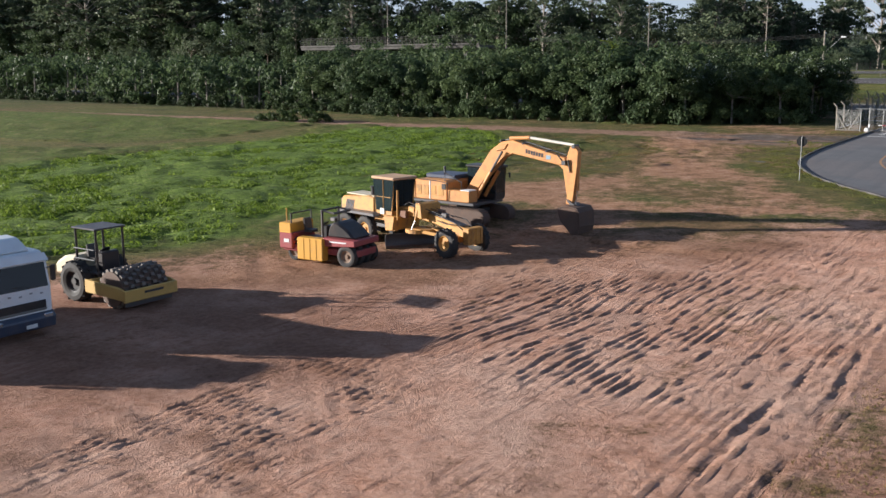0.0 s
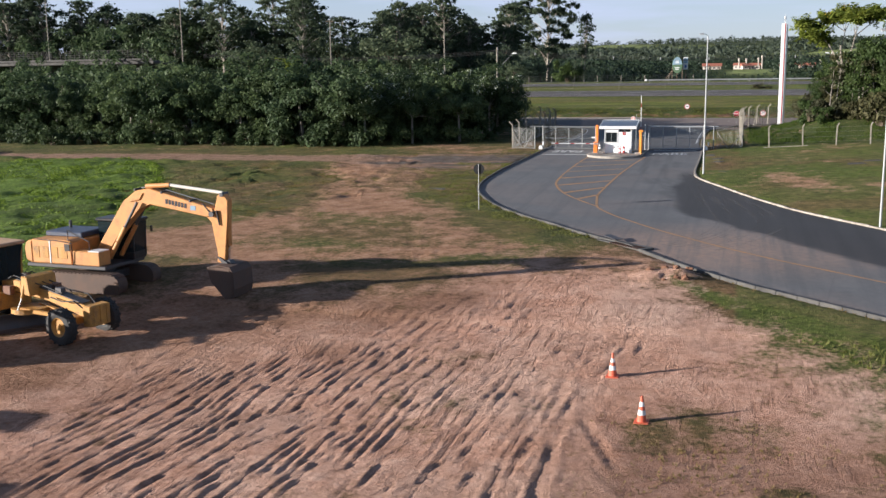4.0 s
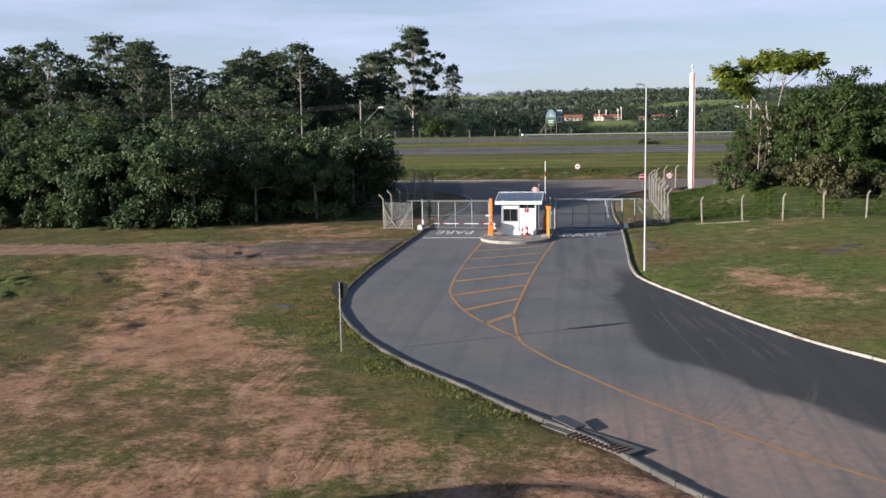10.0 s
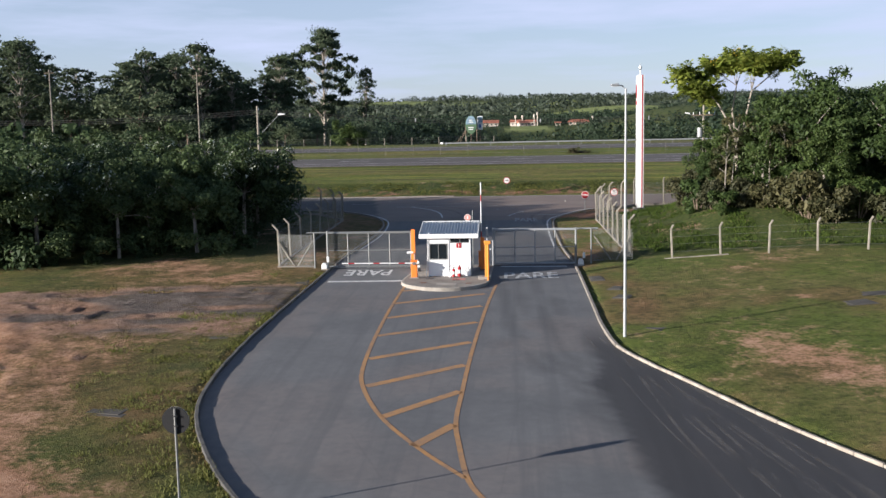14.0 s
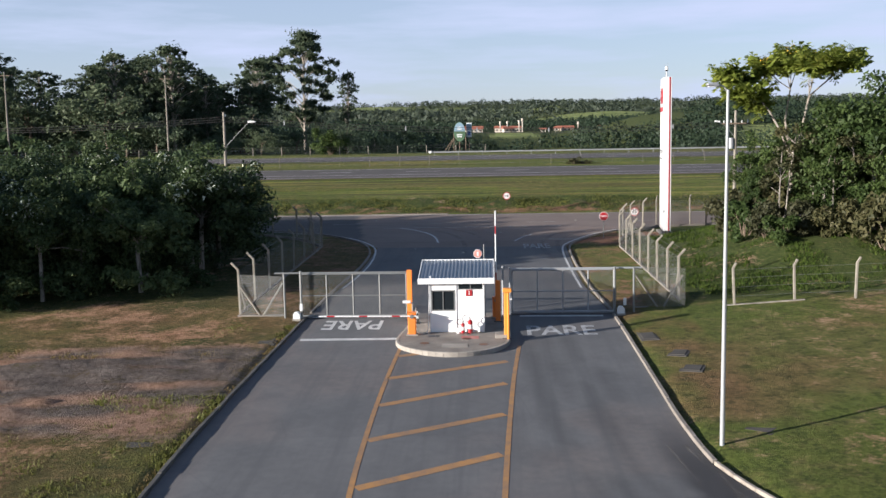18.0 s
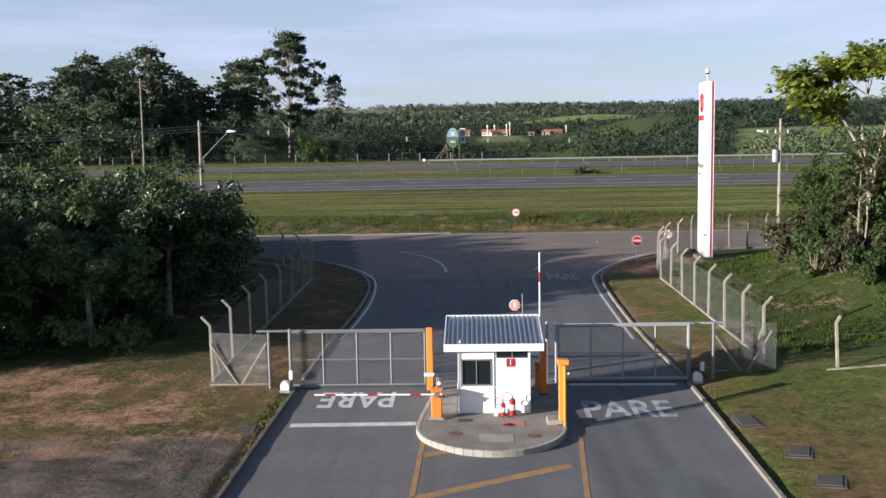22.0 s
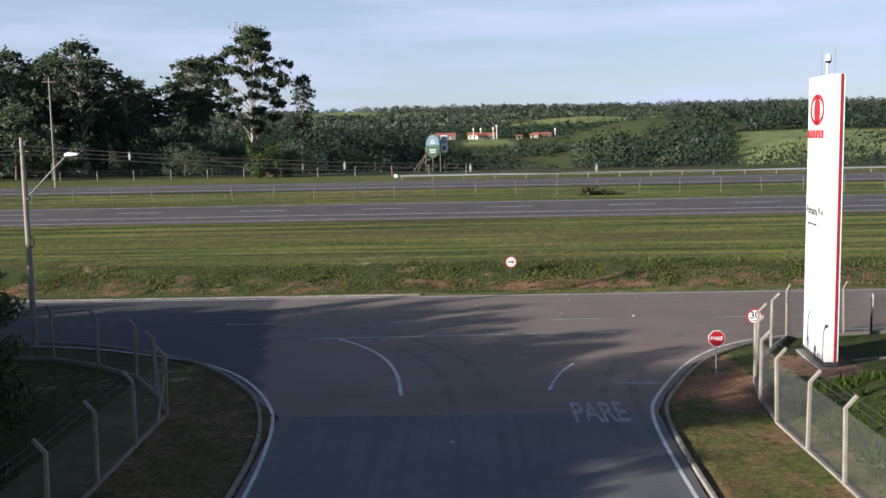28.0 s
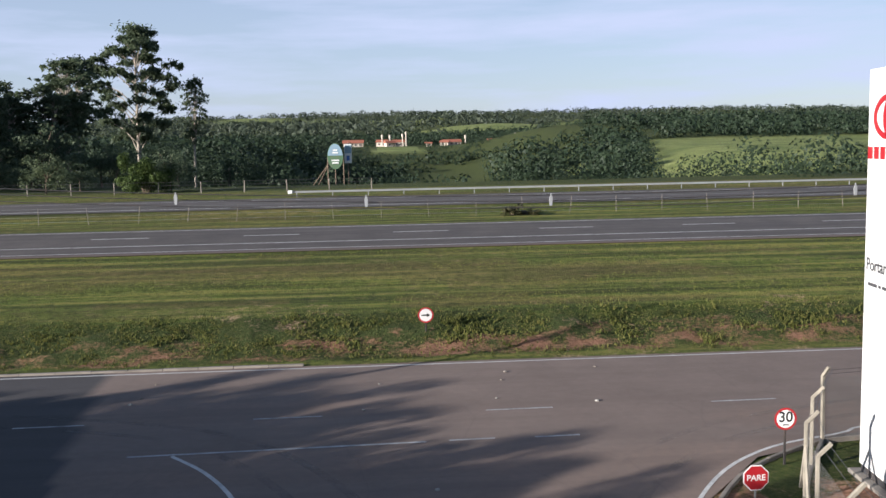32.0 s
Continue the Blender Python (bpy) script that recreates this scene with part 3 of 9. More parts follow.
dry[near] = np.maximum(dry[near], (0.8 - 0.15 * (nx > -5)) * nook)
# right-hand corner: dark soil, with shade painted into its colour
tongue = ((nx > -4) & (nx < 1.6) & (ny > 101) & (ny < 136)) * 1.0
lush[near] = np.maximum(lush[near], tongue * 0.2 * (1 - ease(124, 128, ny)))
soil[near] = soil[near] * (1 - tongue) + tongue * np.clip(0.24 + 0.40 * ease(123, 127, ny) + 1.2 * (field(nx, ny, 1.6, 510, 4) - 0.5), 0, 1)
damp_shade[near] = damp_shade[near] * (1 - tongue) + tongue * 0.95
weeds[near] = weeds[near] * (1 - tongue) + tongue * 0.7 * ease(123, 127, ny)
dry[near] = np.maximum(dry[near], 0.55 * ease(0.46, 0.62, field(nx, ny, 4, 147, 4)) * ((nx > -3) & (ny > 60) & (ny < 102)))
weeds[near] = np.maximum(weeds[near], 0.75 * ((nx > 1.5) & (ny > 102.5) & (ny < 137)))
soil[near] = np.maximum(soil[near], nook * np.clip(0.26 + 0.9 * (field(nx, ny, 3, 145, 4) - 0.5), 0, 0.6) * (nx < -10))
damp_shade[near] = np.maximum(damp_shade[near], 0.55 * trod)
dry[near] = np.maximum(dry[near], 0.9 * trod)
west = ease(-44, -50, nx) * ease(8, 20, ny) * (1 - ease(84, 88, ny)) * (1 - soft_in(nx, ny, FIELD, 5))
lush[near] = np.maximum(lush[near], west * np.clip(0.82 + 0.9 * (field(nx, ny, 9, 515, 4) - 0.5), 0.35, 1.0))
dry[near] = dry[near] * (1 - 0.85 * west)
soil[near] = soil[near] * (1 - west)
# the open ground between the field and the road: driven earth, a gravelly track along the wood, worn turf
OPEN = [(-170, 104), (-170, 90), (-90, 86), (-60, 84.5), (-47, 80), (-47, 56), (-36, 50), (-30, 46), (-14, 47.6), (-5.6, 53.8), (-9.2, 58.7), (-12.3, 62.3), (-15, 66.4), (-17, 71), (-17.8, 76), (-18, 104)]
DRIVEN = [(-28, 91), (-34.5, 86.5), (-30, 77), (-27.2, 68), (-26, 62), (-28.5, 57), (-34, 50), (-25, 46), (-14, 47), (-5, 54), (-9.2, 51.9), (-12.1, 53.2), (-14.6, 57), (-16.9, 61.4), (-19.5, 66.7), (-21.2, 70.2), (-21.9, 78.2), (-21.0, 84), (-19.4, 87), (-19.4, 91)]
WORN = [(-24.2, 59.5), (-18.0, 61), (-14.2, 53), (-18, 49.2), (-25, 50.2)]
zone = soft_in(nx, ny, OPEN, 2.5)
speck = field(nx, ny, 4.0, 501, 4) - 0.5
driven = np.clip(soft_in(nx, ny, DRIVEN, 4.0) + 1.1 * speck, 0, 1)
worn = soft_in(nx, ny, WORN, 4.0)
mouth_w = ease(-35, -26, nx)
track = (1 - ease(1.6, 3.8, np.abs(ny - 89.3 + 1.3 * mouth_w - 0.035 * (nx + 30) * (1 - mouth_w)) - 3.6 * mouth_w + 1.8 * (field(nx, ny, 5, 502, 3) - 0.5))) * (nx < -17.2)
foot = ease(93, 96, ny) * ease(-36, -29, nx) * np.clip(0.42 + 1.2 * (field(nx, ny, 2.4, 508, 4) - 0.5), 0, 0.75)
dusty = ease(66, 74, ny) * (1 - ease(84, 87, ny)) * ease(-29, -26, nx)
bare_w = np.clip(np.maximum.reduce([0.92 * driven * (1 - 0.62 * worn) * (1 - 0.40 * dusty), 0.80 * track, foot]), 0, 1)
soil[near] = soil[near] * (1 - zone) + bare_w * zone
ochre[near] = np.maximum(zone * (1 - 0.35 * track), 0.75 * ease(44, 52, ny) * (nx < -3) * (ny < 100) * (nx > -60))
ochre[near] = np.maximum(ochre[near], 0.85 * ((nx > -3) & (ny > 56) & (ny < 102)))
gravel[near] = track * np.clip(0.35 + 0.75 * ease(0.42, 0.58, field(nx * 0.35, ny, 2.2, 519, 3)) * ease(-36, -28, nx), 0, 1)
pit = 1 - ease(0.5, 1.3, np.hypot((nx - 4.6) / 1.9, (ny - 131) / 3.0) + 0.8 * (field(nx, ny, 1.5, 516, 3) - 0.5))
soil[near] = np.maximum(soil[near], 0.8 * pit)
damp_shade[near] = np.maximum(damp_shade[near], 0.7 * pit)
ruts = soft_in(nx, ny, [(-34, 91), (-34, 84), (-27, 83.5), (-24, 86), (-24, 91)], 4)
damp_shade[near] = damp_shade[near] * (1 - zone) + zone * np.clip(0.18 + 0.75 * ruts * ease(0.42, 0.58, field(nx * 0.6, ny, 2.0, 503, 3)) + 0.9 * (field(nx, ny, 2.6, 504, 4) - 0.5), 0, 0.85)
damp_shade[near] = np.maximum(damp_shade[near], zone * foot)
# excavator's cast shade painted into the earth, over wet red-brown soil
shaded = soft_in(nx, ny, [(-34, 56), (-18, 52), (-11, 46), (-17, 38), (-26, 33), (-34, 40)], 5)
damp_shade[near] = np.maximum(damp_shade[near], shaded * np.clip(0.72 + 1.3 * (field(nx, ny, 2.4, 509, 4) - 0.5), 0.2, 1.0))
ochre[near] = np.maximum(ochre[near], 0.7 * soft_in(nx, ny, [(-36, 30), (-30, 24), (-22, 29), (-14, 38), (-9, 46), (-16, 52), (-34, 54)], 6))
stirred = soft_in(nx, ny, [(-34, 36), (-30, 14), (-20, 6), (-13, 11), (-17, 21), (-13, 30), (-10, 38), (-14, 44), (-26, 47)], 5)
damp_shade[near] = np.maximum(damp_shade[near], stirred * np.clip(0.28 + 2.0 * (field(nx, ny, 2.2, 524, 4) - 0.5), 0, 0.85))
# ground in the parked truck's shadow painted darker, to deepen that shadow
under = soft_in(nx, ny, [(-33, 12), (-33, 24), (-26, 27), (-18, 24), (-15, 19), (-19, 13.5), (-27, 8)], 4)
damp_shade[near] = np.maximum(damp_shade[near], under * np.clip(0.62 + 1.2 * (field(nx, ny, 2.0, 511, 4) - 0.5), 0, 0.8))
turf_w = zone * (1 - driven)
lush[near] = lush[near] * (1 - zone) + zone * np.maximum(lush[near] * ease(-33, -40, nx), np.clip(0.30 - 0.24 * ease(80, 86, ny) * ease(-38, -30, nx) - 0.3 * driven + 1.4 * (field(nx, ny, 3.4, 505, 4) - 0.5), 0.03, 0.7))
weeds[near] = weeds[near] * (1 - zone) + turf_w * np.clip(0.30 + 1.8 * (field(nx, ny, 2.2, 506, 4) - 0.5), 0, 0.8)
dry[near] = dry[near] * (1 - zone) + zone * np.clip(0.55 + 0.3 * ease(80, 86, ny) * ease(-38, -30, nx) + 0.45 * dusty + 1.5 * (field(nx, ny, 5.5, 507, 4) - 0.5), 0.1, 1.0)
vivid[near] = soft_in(nx, ny, FIELD, 2.5) * ease(0.25, 0.45, field(nx, ny, 6, 517, 3) + 0.3 * ease(-36, -44, nx))
soil[near] = soil[near] * (1 - 0.8 * vivid[near])
brown = 1 - ease(1.2, 4.5, away(nx, ny, [(-110, 52), (-80, 58), (-72.5, 68), (-73.5, 84)]) + 2.5 * (field(nx, ny, 6, 518, 3) - 0.5))
dry[near] = np.maximum(dry[near], 0.6 * brown * (1 - vivid[near]))
lush[near] = lush[near] * (1 - 0.55 * brown * (1 - vivid[near]))
# verge of the side road, bank, mown verge of the highway, median
far_grass = (GYY > 150.4) & (GYY < 232)
lush[far_grass] = 0.55 + 0.45 * ease(0.35, 0.65, field(GX[far_grass] * 0.12, GYY[far_grass], 3, 64, 3))
bank = np.exp(-(((GYY - 154.4) / 2.3) ** 2)) * (GYY > 150.4)
weeds = np.maximum(weeds, np.clip(bank * 1.25, 0, 1))
red = (field(GX, GYY, 4.0, 15, 3) > 0.53) & (np.abs(GYY - 153.8) < 1.5)
cut_bank = np.abs(GYY - 152.9) < 1.9
soil[cut_bank] = np.maximum(soil[cut_bank], np.clip(0.40 + 1.3 * (field(GX[cut_bank], GYY[cut_bank] * 2, 3.0, 215, 4) - 0.5), 0, 0.70) * (1 - ease(1.0, 1.9, np.abs(GYY[cut_bank] - 152.9))))
soil[red] = np.maximum(soil[red], 0.36)
damp_shade[cut_bank | red] = 0.95
streak = far_grass & (GYY > 157) & (field(GX * 0.12, GYY, 2.4, 29, 2) > 0.63)
dry[streak] = 0.4
lush[streak] = 0.4
weeds = np.maximum(weeds, 0.9 * ease(99, 106, GYY + 5 * (field(GX, GYY, 6, 66, 3) - 0.5)) * (1 - ease(138, 141, GYY)) * ease(21.6, 24.6, -GX + 3 * (field(GX, GYY, 4, 67, 3) - 0.5)) * (GX > -220))
far = GYY > 232
weeds[far] = 0.9
lush[far] = 0.6
meadow = far & in_meadow(GX, GYY)
weeds[meadow] = 0.0
lush[meadow] = 0.95
pasture[meadow] = 1.0

GZZ = ground_height(GX, GYY)
dirt = np.zeros_like(GX)
dirt[near] = yard


def dashes(x, y, angle, gap, length, seed, fill):
    """Short furrows with a pushed-up ridge beside each, lane by lane."""
    c, s = math.cos(radians(angle)), math.sin(radians(angle))
    u, v = x * c + y * s, -x * s + y * c + 1.6 * (field(x, y, 8, seed + 7, 2) - 0.5) + 0.16 * (field(x, y, 0.8, seed + 9, 2) - 0.5)
    k = np.floor(v / gap)
    fr = v / gap - k - 0.5 + 0.25 * (lattice(k * 3.7, k * 0 + 5.0, seed) - 0.5)
    on = ease(1 - fill, 1.18 - fill, lattice(u / length + 13.7 * k, k * 7.31, seed + 1))
    return on * (0.75 * np.exp(-(((fr - 0.20) / 0.15) ** 2)) - np.exp(-(((fr + 0.16) / 0.18) ** 2)))


core = (GX > -36) & (GX < 12) & (GYY > 8) & (GYY < 58)
cx, cy = GX[core], GYY[core]
blot = 3.0 * (field(cx, cy, 5, 19, 3) - 0.5)
zone_a = 1 - ease(4.0, 7.0, np.hypot((cx + 11.6) / 1.3, (cy - 28.6) / 1.35) + blot)
zone_b = 1 - ease(1.0, 2.4, np.hypot(cx + 4.9, (cy - 24) / 5.0) + 0.5 * blot)
zone_c = (1 - ease(3.5, 7, np.hypot((cx + 9) / 1.5, (cy - 38) / 1.1) + blot)) * 0.8
zone_d = 1 - ease(3.2, 5.6, np.hypot(cx + 17.6, (cy - 15) / 1.3) + blot)
rel = zone_a * (0.048 * dashes(cx, cy, 88, 0.34, 1.9, 4, 0.64) + 0.034 * dashes(cx, cy, 72, 0.36, 1.5, 5, 0.5))
rel += zone_b * (0.036 * dashes(cx, cy, 86, 0.30, 3.2, 6, 0.55) + 0.014 * dashes(cx, cy, 97, 0.4, 1.4, 7, 0.5))
rel += zone_c * (0.05 * dashes(cx, cy, 66, 0.5, 3.0, 8, 0.6) + 0.03 * dashes(cx, cy, 84, 0.5, 2.0, 18, 0.5))
qu, qv = (-0.5 * cx + 0.87 * cy) / 0.34, (0.87 * cx + 0.5 * cy) / 0.40
dim = np.clip(np.cos(6.283 * (qu + 0.3 * (field(cx, cy, 2, 91, 2) - 0.5))) * np.cos(6.283 * (qv + 0.5 * np.floor(qu))), -0.4, 1)
rel += zone_d * 0.085 * dim * ease(0.3, 0.6, field(cx, cy, 1.4, 92, 2))
rel += 0.020 * dashes(cx, cy, 68, 0.5, 1.5, 10, 0.30) + 0.016 * dashes(cx, cy, 118, 0.5, 1.6, 11, 0.26) + 0.018 * dashes(cx, cy, 84, 0.32, 1.6, 12, 0.46) * ((cx > -19) & (cx < -2))
rel += 0.06 * (field(cx, cy, 0.6, 23, 3) - 0.5) + 0.12 * (field(cx, cy, 3.5, 24, 2) - 0.5)
clods = soft_in(cx, cy, [(-36, 30), (-30, 26), (-22, 33), (-13, 42), (-9, 48), (-20, 54), (-33, 52)], 4)
rel += clods * (0.20 * (field(cx, cy, 0.8, 512, 3) - 0.5) + 0.05 * dashes(cx, cy, 30, 0.45, 2.6, 513, 0.5) + 0.04 * dashes(cx, cy, 150, 0.5, 2.0, 514, 0.4))
TRACKS = ([(-5.3, 17), (-5.3, 19.2), (-5.0, 25.4), (-4.5, 31.7), (-4.6, 36.6)], [(-3.8, 17), (-3.8, 24.4), (-4.2, 32.4)], [(-3.5, 31.3), (-1.5, 26.4), (0.2, 23.6), (2, 20)], [(-2.7, 28.1), (-0.4, 24.6), (1.5, 21)], [(-22.3, 20), (-22.0, 30.6), (-20.0, 34.6), (-18.0, 43.5)], [(-20.3, 20), (-20.2, 30), (-18.2, 35), (-16.0, 43)], [(-12.3, 12.9), (-15.6, 16.6), (-20.5, 21.1)], [(-10.8, 12.5), (-14.3, 16.2), (-19.0, 21.1)], [(-18.0, 19.2), (-15.2, 22.3), (-11.3, 23.9)], [(-2.6, 48.6), (-1.6, 46.6), (-0.6, 44.8)], [(-2.0, 49.0), (-1.0, 47.0), (0.1, 45.0)])
for k, line in enumerate(TRACKS):
    d = away(cx, cy, line)
    tread = 0.022 * np.sign(np.sin((cx * 0.6 + cy * 0.8) * 21 + 3 * np.abs(d)))
    side_amp = ease(0.25, 0.6, field(cx, cy, 1.6, 130 + k, 2))
    rel += 0.6 * (-0.055 * (1 - ease(0.06, 0.2, d)) + 0.05 * np.exp(-(((d - 0.27) / 0.08) ** 2)) + tread * (1 - ease(0.1, 0.24, d))) * side_amp * (0.35 if k in (6, 7, 8) else 1.0)
rel += 0.55 * np.exp(-(((cx + 2.1) / 1.5) ** 2 + ((cy - 47.6) / 1.3) ** 2)) * (1 + 1.2 * (field(cx, cy, 0.6, 40, 2) - 0.5))
amount = np.maximum(dirt[core], 0.25) * (1 - (1 - ease(0.1, 1.2, away(cx, cy, EDGE_L))))
GZZ[core] += np.where(inside(cx, cy, ACCESS), 0, 0.8 * rel * amount)
turn_m = (GX > -48) & (GX < -24) & (GYY > 58) & (GYY < 86)
tx, ty = GX[turn_m], GYY[turn_m]
ring = np.hypot(tx + 33.8, (ty - 76.4) * 0.8)
arc = sum(np.exp(-(((ring - r) / 0.16) ** 2)) - 0.6 * np.exp(-(((ring - r - 0.38) / 0.2) ** 2)) for r in (3.0, 3.9, 4.9))
arc = arc * ease(0.2, 0.5, -(tx + 33.8) / 5 + 0.2 * (ty - 76) / 5 + 0.4)
GZZ[turn_m] += 0.30 * (field(tx, ty, 1.1, 210, 4) - 0.5) - 0.075 * arc * ease(0.3, 0.5, field(tx, ty, 1.5, 211, 2))
clawed = (GX > -36) & (GX < -25) & (GYY > 82.5) & (GYY < 92)
kx, ky = GX[clawed], GYY[clawed]
swing = np.hypot(kx + 33.2, (ky - 86.6) * 0.9)
claw = sum(np.exp(-(((swing - r) / 0.17) ** 2)) - 0.9 * np.exp(-(((swing - r - 0.34) / 0.16) ** 2)) for r in (2.4, 3.2, 3.9, 4.7, 6.2))
GZZ[clawed] += 0.06 * claw * ease(0.3, 0.55, field(kx, ky, 1.6, 520, 2)) * ease(-33, -31, kx) * (1 - ease(1.4, 3.0, np.abs(ky - 86.8)))
rolled = (GX > -36) & (GX < -6) & (GYY > 47) & (GYY < 86)
rx_, ry_ = GX[rolled], GYY[rolled]
GZZ[rolled] += soft_in(rx_, ry_, DRIVEN, 4) * (0.016 * dashes(rx_, ry_, 118, 0.8, 9.0, 530, 0.45) + 0.010 * dashes(rx_, ry_, 104, 0.9, 7.0, 531, 0.40) + 0.035 * (field(rx_, ry_, 0.8, 532, 3) - 0.5))
muddy = (GX > -40) & (GX < -19.5) & (GYY > 84) & (GYY < 97)
mx, my = GX[muddy], GYY[muddy]
GZZ[muddy] += (0.34 * (field(mx * 0.35, my, 1.3, 220, 4) - 0.5) + 0.05 * dashes(mx, my, 6, 0.9, 3.0, 533, 0.5) + 0.16 * (field(mx, my, 0.8, 534, 2) - 0.5)) * ease(0, 1, 1 - np.abs(my - 90.5) / 6.5) * ease(-40, -34, mx)
d_l = np.full_like(GX, 50.0)
d_l[near] = np.minimum(away(nx, ny, EDGE_L), away(nx, ny, EDGE_R))
road_m = on_road(GX, GYY)
GZZ += np.where(road_m | (GYY < 40), 0.0, 0.09 * ease(0.15, 0.7, d_l) * (GYY < 126) * (1 - ease(30, 49, -d_l)))
GZZ = np.where(road_m, np.minimum(GZZ, base_height(GX, GYY)) - 0.05, GZZ)
lumps = near & ~road_m
GZZ[lumps] += (0.10 + 0.55 * ease(-34, -40, GX[lumps])) * (lush[lumps] > 0.5) * (field(GX[lumps], GYY[lumps], 2.0, 61, 3) - 0.4) * (1 - ease(0, 1, soil[lumps]))
bk = (GYY > 151.2) & (GYY < 160)
GZZ[bk] += 0.5 * (field(GX[bk], GYY[bk], 1.8, 62, 3) - 0.5) * bank[bk]

ny_, nx_ = GX.shape
vid = np.arange(ny_ * nx_).reshape(ny_, nx_)
quads = np.stack([vid[:-1, :-1], vid[:-1, 1:], vid[1:, 1:], vid[1:, :-1]], -1).reshape(-1, 4)
me = bpy.data.meshes.new("ground")
me.vertices.add(GX.size)
me.vertices.foreach_set("co", np.stack([GX, GYY, GZZ], -1).ravel())
me.loops.add(quads.size)
me.loops.foreach_set("vertex_index", quads.ravel())
me.polygons.add(len(quads))
me.polygons.foreach_set("loop_start", np.arange(len(quads)) * 4)
me.update()
me.polygons.foreach_set("use_smooth", np.ones(len(quads), bool))
for key, values in (("soil", soil), ("lush", lush), ("weeds", weeds), ("dry", dry), ("damp_shade", np.clip(damp_shade, 0, 1)), ("ochre", ochre), ("gravel", gravel), ("pasture", pasture), ("vivid", vivid)):
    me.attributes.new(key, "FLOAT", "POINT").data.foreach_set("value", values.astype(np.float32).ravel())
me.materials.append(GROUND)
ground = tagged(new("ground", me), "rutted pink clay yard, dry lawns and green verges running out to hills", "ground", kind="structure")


# ---- roads ----
def sheet(name, left, right, columns, lift, mat, label, attrs, kind="structure", height=None):
    """A road sheet between two matched edges."""
    left, right = np.asarray(left, float), np.asarray(right, float)
    u = np.linspace(0, 1, columns)
    px = left[:, None, 0] * (1 - u) + right[:, None, 0] * u
    py = left[:, None, 1] * (1 - u) + right[:, None, 1] * u
    pz = (base_height(px, py) if height is None else height(px, py)) + lift
    n, k = px.shape
    ids = np.arange(n * k).reshape(n, k)
    faces = np.stack([ids[:-1, :-1], ids[1:, :-1], ids[1:, 1:], ids[:-1, 1:]], -1).reshape(-1, 4)
    ob = raw(name, np.stack([px, py, pz], -1).reshape(-1, 3).tolist(), faces.tolist(), mat, smooth=True)
    for key, fn in attrs.items():
        ob.data.attributes.new(key, "FLOAT", "POINT").data.foreach_set("value", np.broadcast_to(fn(px, py), px.shape).astype(np.float32).ravel())
    return tagged(ob, label, "road", kind=kind)


def refine(line, step):
    out = [np.array(line[0], float)]
    for a, b in zip(line, line[1:]):
        n = max(1, int(np.ceil(np.hypot(b[0] - a[0], b[1] - a[1]) / step)))
        out += [np.array(a) + (np.array(b) - np.array(a)) * k / n for k in range(1, n + 1)]
    return np.array(out)


DARK_EDGE = spline([(-3.7, 85), (-3.6, 80), (-3.85, 75), (-3.6, 69.5), (-2.4, 64.2), (-0.2, 61), (1.5, 58.4), (3.6, 55.4), (7.5, 50.6), (13.5, 44.4), (22, 36.5), (40, 21)], 4)


def road_fresh(x, y):
    d = away(x, y, DARK_EDGE)
    order = np.argsort(DARK_EDGE[:, 1])
    d = np.where(x > np.interp(y, DARK_EDGE[order, 1], DARK_EDGE[order, 0]), d, -d)
    a = 0.97 * ease(-0.25, 0.3, d + 0.9 * (field(x, y, 2.2, 5, 3) - 0.5)) * (1 - ease(79, 85, y)) * ease(26, 34, y)
    # a little darker everywhere beyond the gate
    a = np.maximum(a, 0.14 * ease(99, 104, y + 2 * (field(x, y, 3, 6, 2) - 0.5)))
    marks = 0
    for k in range(4):
        line = [(-4.6 - 0.9 * k, 96), (-4.4 - 0.8 * k, 84), (-3.2 - 0.7 * k, 75), (-0.4 - 0.7 * k, 68), (4 - 0.6 * k, 60), (10 - 0.5 * k, 52)]
        marks = np.maximum(marks, (1 - ease(0.1, 0.45, away(x, y, spline(line, 4)))) * 0.30 * ease(0.35, 0.6, field(x, y, 2.5, 70 + k, 2)))
    return np.maximum(a * (0.93 + 0.07 * field(x, y, 2.2, 405, 3)), marks)


def road_dust(x, y):
    d = np.hypot((x + 1.2) / 1.5, y - 54.0)
    return 0.62 * (1 - ease(1.0, 8.5, d)) + 0.22 * (1 - ease(0, 1.2, away(x, y, EDGE_L))) + 0.12 * ease(0.5, 0.7, field(x, y, 4, 81, 3))


nL = spline(ROAD_L, 8)
nR = spline(ROAD_R, 8)
sheet("road", nL, nR, 44, 0.02, ASPHALT, "grey worn asphalt access road with a darker relaid lane", {"fresh": road_fresh, "dust": road_dust})
sx = np.unique(np.concatenate([np.linspace(-400, -60, 20), np.linspace(-60, 30, 150), np.linspace(30, 400, 20), SIDE_X]))
south = np.stack([sx, np.interp(sx, SIDE_X, SIDE_Y)], -1)
north = np.stack([sx, np.full_like(sx, 150.4)], -1)


def side_fresh(x, y):
    old = (x + 0.15 * (y - 144) < -21.0) * 0.95
    # a little darker towards the access road
    mouth = (1 - ease(139, 141.5, y + 2.0 * (field(x, y, 6, 14, 2) - 0.5))) * 0.10
    return np.maximum(old, mouth)


sheet("side_road", south, north, 30, 0.02, ASPHALT_SIDE, "brown-grey asphalt side road, dark at its west end, slightly darker at the mouth", {"fresh": side_fresh, "dust": lambda x, y: 0.25 * ease(0.5, 0.7, field(x * 0.3, y, 4, 82, 3))})


def hwy_height(x, y):
    return base_height(x, y) + 0.06


